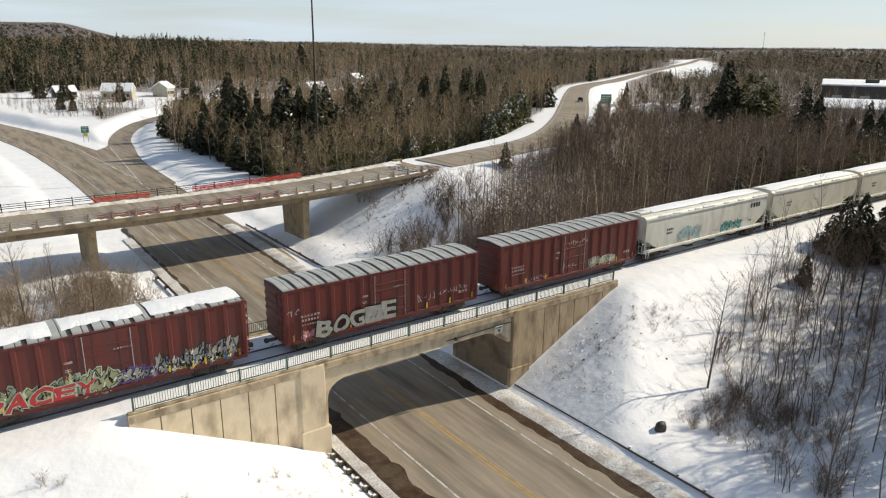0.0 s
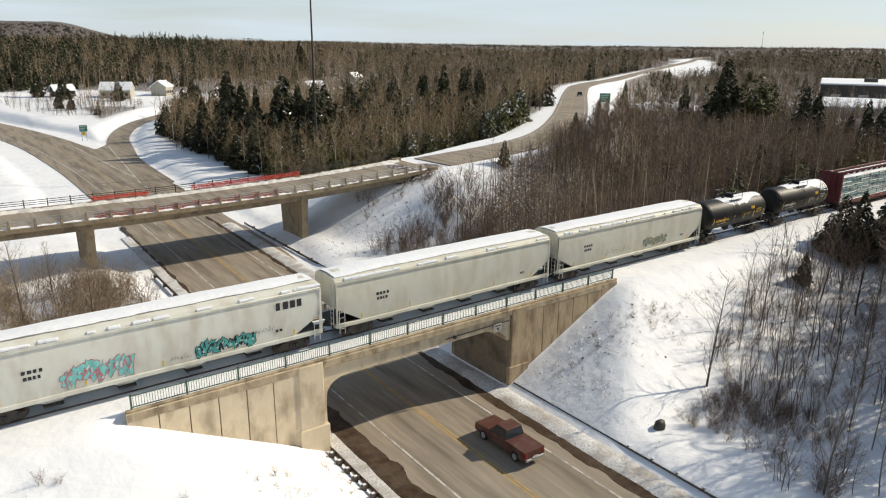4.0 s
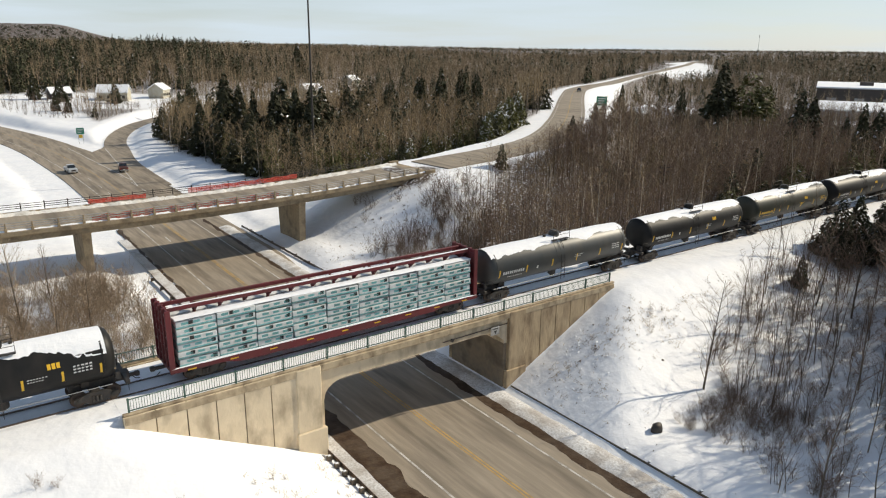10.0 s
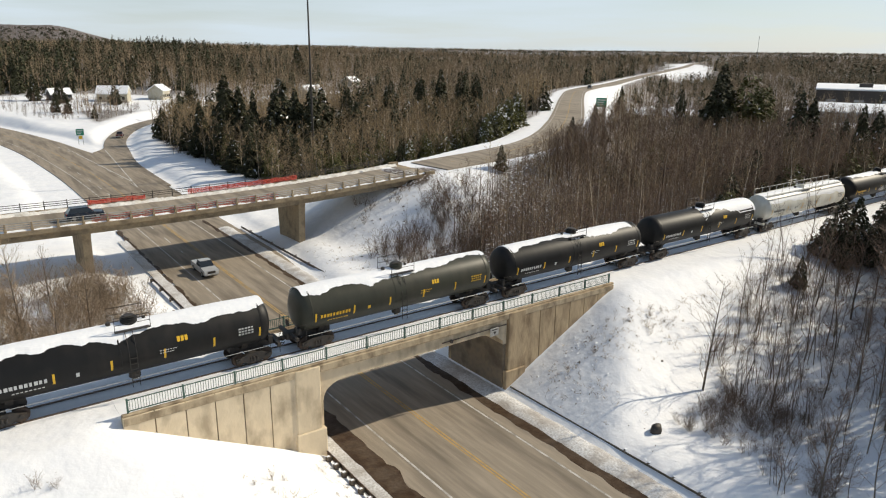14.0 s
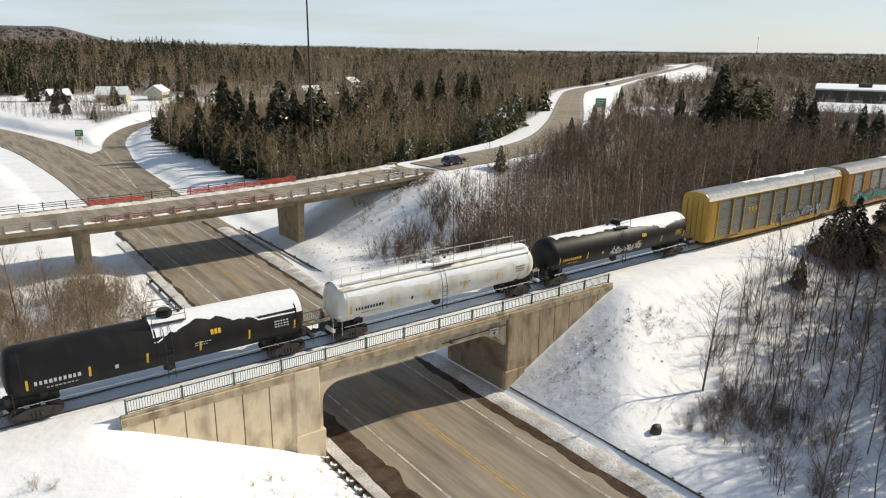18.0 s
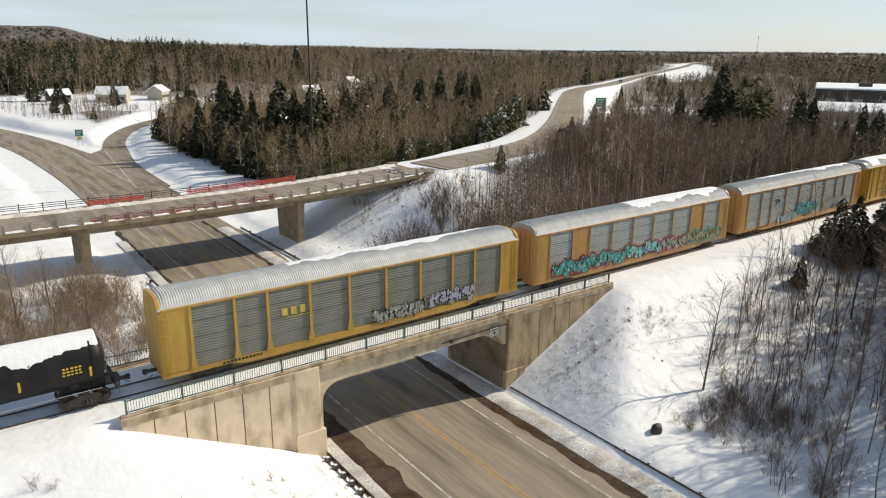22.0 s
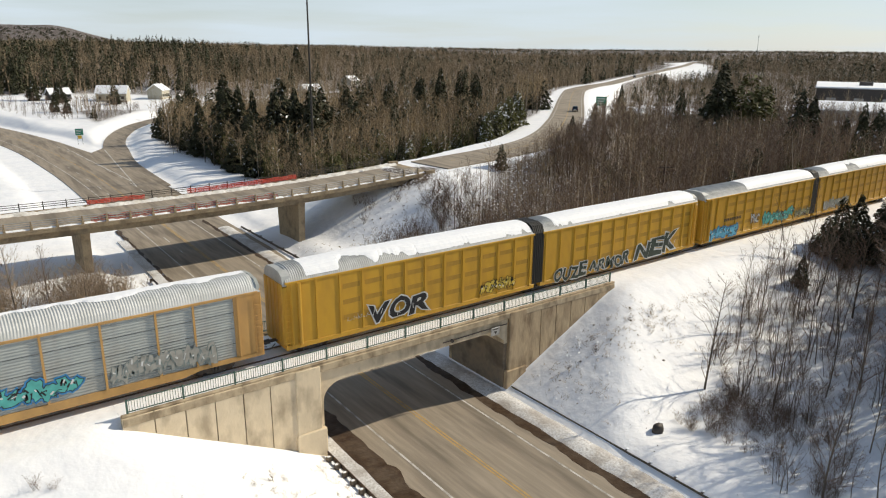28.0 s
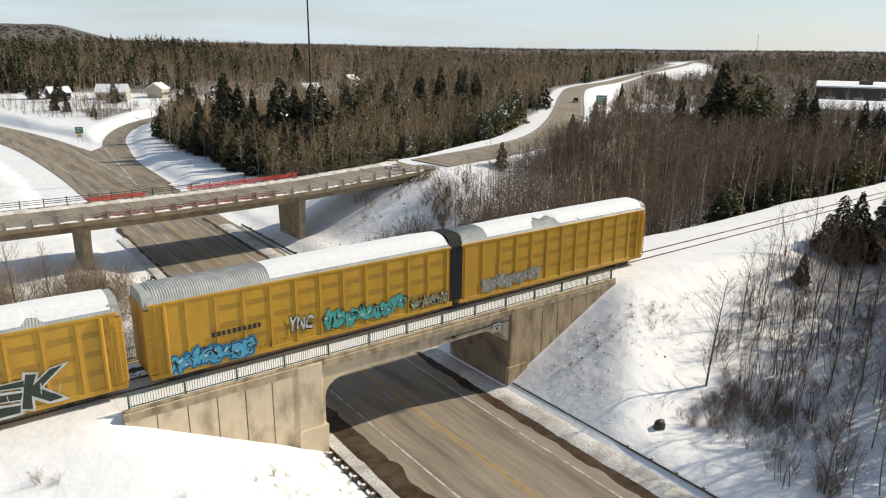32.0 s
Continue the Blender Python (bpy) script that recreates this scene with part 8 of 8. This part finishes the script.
road_sign(33.5, 170, -12, 1.9, 1.7, 2.5, SIGN_GREEN, "green road sign with a yellow plate on posts", SIGN_YELLOW)
road_sign(171, 109, -55, 3.2, 2.8, 1.6, SIGN_GREEN, "large green direction sign beside the side road")
mast = thing("mast", "tall dark slender mast above the trees", "mast", pose(65.5, 94.5, float(ground_at(65.5, 94.5))))
part("pole", Shape().tube([(0, 0, -0.5), (0, 0, 20), (0, 0, 40)], [0.26, 0.2, 0.14], 10), POLE, mast, smooth=40)
part("base_plate", Shape().box(-0.5, 0.5, -0.5, 0.5, -0.2, 0.25, 0.03), DECK_CONCRETE, mast)
mast = thing("radio_mast", "far thin radio mast on the horizon", "mast", pose(1300, 722, float(ground_at(1300, 722))))
part("tower", Shape().tube([(0, 0, 0), (0, 0, 44)], [0.5, 0.25], 4), GALV, mast)
part("antenna", Shape().box(-0.7, 0.7, -0.3, 0.3, 39, 43), GALV, mast)

pole = thing("utility_pole", "weathered wooden utility pole with two crossarms", "utility pole", pose(85, 21, float(ground_at(85, 21)), 0, 0, -25))
part("pole", Shape().tube([(0, 0, -0.5), (0, 0, 6.6)], [0.15, 0.11], 9), POLE, pole, smooth=40)
for z in (5.6, 6.2):
    arm = part("crossarm", Shape().box(-1.25, 1.25, -0.06, 0.06, z - 0.07, z + 0.07, 0.01), POLE, pole)
    for x in (-1.1, -0.7, 0.7, 1.1):
        part("insulator", Shape().tube([(x, 0, z + 0.07), (x, 0, z + 0.24)], [0.05, 0.035], 7), GLASS, arm)

# dead grass and weed stalks poking out of the snow
rng2 = np.random.default_rng(99)
V9, F9 = [], []
for cx, cy, rx, ry, n in ((40.5, -7.5, 2.5, 2, 70), (44.5, -7, 2, 1.2, 50), (47, -9, 2, 1.5, 40), (5, -12, 2.5, 1.2, 35), (13, -10.5, 2.5, 1.5, 45), (36.5, -8, 1.5, 4, 70), (42, 33, 6, 7, 150), (58, 40, 5, 5, 120), (9, 14, 6, 6, 120), (16.8, -9, 0.8, 8, 60), (60, -7.4, 14, 0.6, 110)):
    xs, ys = cx + rx * rng2.normal(size=n) * 0.6, cy + ry * rng2.normal(size=n) * 0.6
    zs = ground_at(xs, ys)
    for x, y, z in zip(xs, ys, zs):
        if 17 < x < 34.5 or abs(y) < 4.5:
            continue
        for _ in range(7):
            tri_blade(V9, F9, (x + rng2.normal() * 0.1, y + rng2.normal() * 0.1, z - 0.05), (x + rng2.normal() * 0.2, y + rng2.normal() * 0.2, z + rng2.uniform(0.1, 0.4)), 0.016, rng2)
tagged(new("dead_grass", big_mesh("dead_grass", np.array(V9), np.array(F9), [TWIG])), "dead brown grass stalks poking through snow", "grass", "", "stuff")


# clods, stones and broken crust on the trodden banks
V9, F9, M9 = [], [], []
for cx, cy, rx, ry, n, big in ((40.5, -7.0, 3.5, 2.6, 110, 0.12), (36.2, -8, 1.6, 5, 90, 0.08), (36.5, -16, 1.4, 5, 60, 0.07), (11.5, -11.5, 5, 1.6, 90, 0.08), (42, 31, 6, 8, 160, 0.16), (52, 37, 6, 5, 130, 0.16), (30.5, 5.5, 2.0, 3.0, 60, 0.12), (62, -6.6, 9, 0.7, 160, 0.1), (12, 24, 5, 9, 90, 0.14)):
    for x, y in zip(cx + rx * rng2.normal(size=n) * 0.6, cy + ry * rng2.normal(size=n) * 0.6):
        if 17 < x < 34.3 and y < 20 or abs(y) < 4.4:
            continue
        z, r = float(ground_at(x, y)), big * rng2.uniform(0.3, 1.0)
        k = len(V9)
        V9 += [np.array([x + r * 1.4 * math.cos(a) * rng2.uniform(0.7, 1.3), y + r * math.sin(a) * rng2.uniform(0.7, 1.3), z - 0.03]) for a in (0, 1.26, 2.51, 3.77, 5.03)] + [np.array([x, y, z + r * rng2.uniform(0.5, 0.9)])]
        F9 += [(k + i, k + (i + 1) % 5, k + 5) for i in range(5)]
        M9 += [int(rng2.random() < 0.25)] * 5
tagged(new("snow_clods", big_mesh("snow_clods", np.array(V9), np.array(F9), [SNOW, MUD], np.array(M9))), "snow clods and dark stones strewn on the banks", "clods", "", "stuff")


# ---------------------------------------------------------------- road vehicles
TYRE = material("tyre_rubber", (0.02, 0.02, 0.02), 0.85)
HEADLIGHT = material("headlight_glass", (0.6, 0.6, 0.58), 0.15)
TAIL = material("tail_light", (0.35, 0.01, 0.01), 0.3)
tyre_m = Shape().disc(0, 0, 0, 0.38, 0.26, "y", 20).mesh("tyre", TYRE, 35)
rim_m = Shape().disc(0, -0.135, 0, 0.24, 0.02, "y", 14).mesh("rim", GALV)


def vehicle(name, label, coat, profile, cab, L, pickup):
    """A road vehicle that faces +x. profile: the body's outline (x, z); cab: the glasshouse (x, z)."""
    v = thing(name, label, "vehicle", group="vehicles on the roads")
    part("body", Shape().loft([[(x, y * k, z) for x, z in profile] for y, k in ((-0.95, 0.96), (-0.9, 1.0), (0.9, 1.0), (0.95, 0.96))]), coat, v, smooth=40)
    c = part("cab", Shape().loft([[(x, -0.86 + 0.16 * (z > 1.2), z) for x, z in cab], [(x, 0.86 - 0.16 * (z > 1.2), z) for x, z in cab]]), GLASS, v)
    top = [p for p in cab if p[1] > 1.2]
    part("cab_roof", Shape().box(min(p[0] for p in top) - 0.05, max(p[0] for p in top) + 0.05, -0.72, 0.72, max(p[1] for p in top) - 0.02, max(p[1] for p in top) + 0.05, 0.03), coat, c)
    if pickup:
        part("bed", Shape().box(-L / 2 + 0.1, -0.75, -0.78, 0.78, 0.95, 1.09), STEEL_DARK, v, "open cargo bed")
    for sx in (-1, 1):
        for sy in (-1, 1):
            t = part("wheel", rim_m, GALV, v, at=pose(sx * L * 0.31, sy * 0.82, 0.38, 0, 0, 0 if sy < 0 else 180))
            part("tyre", tyre_m, TYRE, t)
    for sy in (-1, 1):
        part("headlight", Shape().box(L / 2 - 0.06, L / 2 + 0.01, sy * 0.68 - 0.16, sy * 0.68 + 0.16, 0.72, 0.9, 0.01), HEADLIGHT, v)
        part("tail_light", Shape().box(-L / 2 - 0.01, -L / 2 + 0.05, sy * 0.8 - 0.09, sy * 0.8 + 0.09, 0.75, 1.0, 0.01), TAIL, v)
    part("bumper", Shape().box(L / 2 - 0.08, L / 2 + 0.08, -0.85, 0.85, 0.38, 0.6, 0.03), GALV, v)
    part("rear_bumper", Shape().box(-L / 2 - 0.08, -L / 2 + 0.08, -0.85, 0.85, 0.4, 0.6, 0.03), GALV, v)
    part("grille", Shape().box(L / 2 - 0.02, L / 2 + 0.03, -0.48, 0.48, 0.62, 0.92, 0.01), STEEL_DARK, v)
    part("number_plate", Shape().box(-L / 2 - 0.1, -L / 2 - 0.08, -0.25, 0.25, 0.62, 0.76), MARK_WHITE, v)
    return v


def car_paint(name, c):
    m = material(name, c, 0.3, 0.2, stain=(0.25, 0.22, 0.18), stain_scale=1.5, stain_amount=0.25)
    return m


TRUCK = [(-2.85, 0.4), (2.8, 0.4), (2.85, 0.7), (2.75, 1.02), (1.35, 1.1), (-0.7, 1.12), (-2.82, 1.12)]
TRUCK_CAB = [(1.2, 1.08), (0.55, 1.72), (-0.55, 1.75), (-0.72, 1.08)]
SUV = [(-2.25, 0.4), (2.25, 0.4), (2.32, 0.65), (2.2, 0.9), (1.2, 1.0), (-2.2, 1.05), (-2.3, 0.8)]
SUV_CAB = [(1.15, 0.98), (0.4, 1.58), (-1.7, 1.6), (-2.15, 1.02)]
V_SILVER = vehicle("pickup_truck", "silver-white pickup truck driving on the highway", car_paint("silver_paint", (0.5, 0.52, 0.54)), TRUCK, TRUCK_CAB, 5.7, True)
V_RED = vehicle("pickup_truck", "dark brown-red pickup truck turning off", car_paint("brown_red_paint", (0.12, 0.05, 0.04)), TRUCK, TRUCK_CAB, 5.7, True)
V_BLUE = vehicle("suv", "dark blue estate car on the side road", car_paint("dark_blue_paint", (0.02, 0.035, 0.06)), SUV, SUV_CAB, 4.6, False)
V_DARK = vehicle("suv", "dark car far along the side road", car_paint("dark_grey_paint", (0.04, 0.04, 0.045)), SUV, SUV_CAB, 4.6, False)
V_EDGE = vehicle("suv", "black car coming out of a side lane", car_paint("black_paint", (0.015, 0.015, 0.018)), SUV, SUV_CAB, 4.6, False)


# ---------------------------------------------------------------- what moves
V = 13.25  # the train's speed, metres a second


def driven(ob, at, times):
    """Key a vehicle that goes along at(t) = (x, y, z)."""
    rows = []
    for t in times:
        a, b, c = Vector(at(t - 0.15)), Vector(at(t)), Vector(at(t + 0.15))
        d = c - a
        if d.length < 0.02:
            d = Vector(at(t + 2.0)) - Vector(at(t - 2.0))
        rows.append((t, pose(b.x, b.y, b.z, 0, -math.degrees(math.atan2(d.z, math.hypot(d.x, d.y))), math.degrees(math.atan2(d.y, d.x)))))
    walk(ob, rows)


def between(v, xs, ys):
    """Linear between the given places, going on beyond the ends."""
    if v < xs[0]:
        return ys[0] + (v - xs[0]) * (ys[1] - ys[0]) / (xs[1] - xs[0])
    if v > xs[-1]:
        return ys[-1] + (v - xs[-1]) * (ys[-1] - ys[-2]) / (xs[-1] - xs[-2])
    return float(np.interp(v, xs, ys))


def silver_at(t):
    y = 183.8 - 20.6 * (t - 7.0)
    return (between(y, (-420, -60, 0, 60, 112, 142, 184, 240, 310, 400), (23.8, 23.8, 23.9, 24.3, 23.7, 22.0, 16.9, 6.0, -16, -62)), y, ROAD_Z + between(y, (-400, 240, 310, 400), (0.02, 0.02, 1.0, 3.5)))


def red_at(t):
    y = between(t, (0, 6.5, 8.5, 10, 11, 12, 13, 13.5, 15, 17, 20, 26, 32), (-95, 43.0, 86.5, 118, 137.7, 154, 168, 175.5, 190, 211, 235, 264, 290))
    x = between(y, (-95, 0, 60, 88, 107, 127, 146, 162, 176, 190, 211, 235, 264, 290), (27.9, 28.0, 28.3, 29.4, 30.9, 33.8, 37.0, 40.4, 44.2, 48.6, 58.5, 80, 124, 186))
    return (x, y, ROAD_Z + between(y, (-95, 190, 235, 264, 290), (0.02, 0.1, 0.5, 1.6, 3.5)))


V_BLUE.scale = V_DARK.scale = V_EDGE.scale = (0.84, 0.88, 0.88)
V_SILVER.scale = V_RED.scale = (0.9, 0.92, 0.92)
SR_X, SR_Y, SR_Z = ([p[k] for p in SIDE_ROAD] for k in range(3))


def on_side_road(x, off):
    y = float(np.interp(x, SR_X, SR_Y))
    d = Vector((2.0, float(np.interp(x + 1, SR_X, SR_Y)) - float(np.interp(x - 1, SR_X, SR_Y)), 0)).normalized()
    return (x + d.y * off, y - d.x * off, float(np.interp(x, SR_X, SR_Z)) + 0.03)


def blue_at(t):
    return on_side_road(between(t, (0, 13.5, 14.5, 16.5, 17.5, 18.5, 19.5, 24, 25.5, 27.5, 29, 30.5, 32), (-165, 6.5, 19.5, 46, 59.5, 72, 83, 122, 131.5, 143.5, 152.5, 160.5, 168)), 1.8)


def dark_at(t):
    return on_side_road(between(t, (0, 3, 5.5, 7, 9, 12, 14.5, 16.5, 20, 32), (166, 178, 188, 195, 208, 231, 252, 268, 297, 400)), 1.8)


def edge_at(t):
    x, y = between(t, (0, 27, 29, 30.5, 32), (121, 124, 133, 138.5, 141.5)), between(t, (0, 27, 29, 30.5, 32), (121, 118, 110.5, 106.5, 104.5))
    return (x, y, float(ground_at(x, y)) + 0.05)


def motions():
    for ob, s in TRAIN:
        walk(ob, [(t, pose(s - V * (t - 23.0), 0, 0)) for t in (0, 8, 16, 24, 32)])
    every = [0.5 * k for k in range(65)]
    for ob, at in ((V_SILVER, silver_at), (V_RED, red_at), (V_BLUE, blue_at), (V_DARK, dark_at), (V_EDGE, edge_at)):
        driven(ob, at, every)


motions()
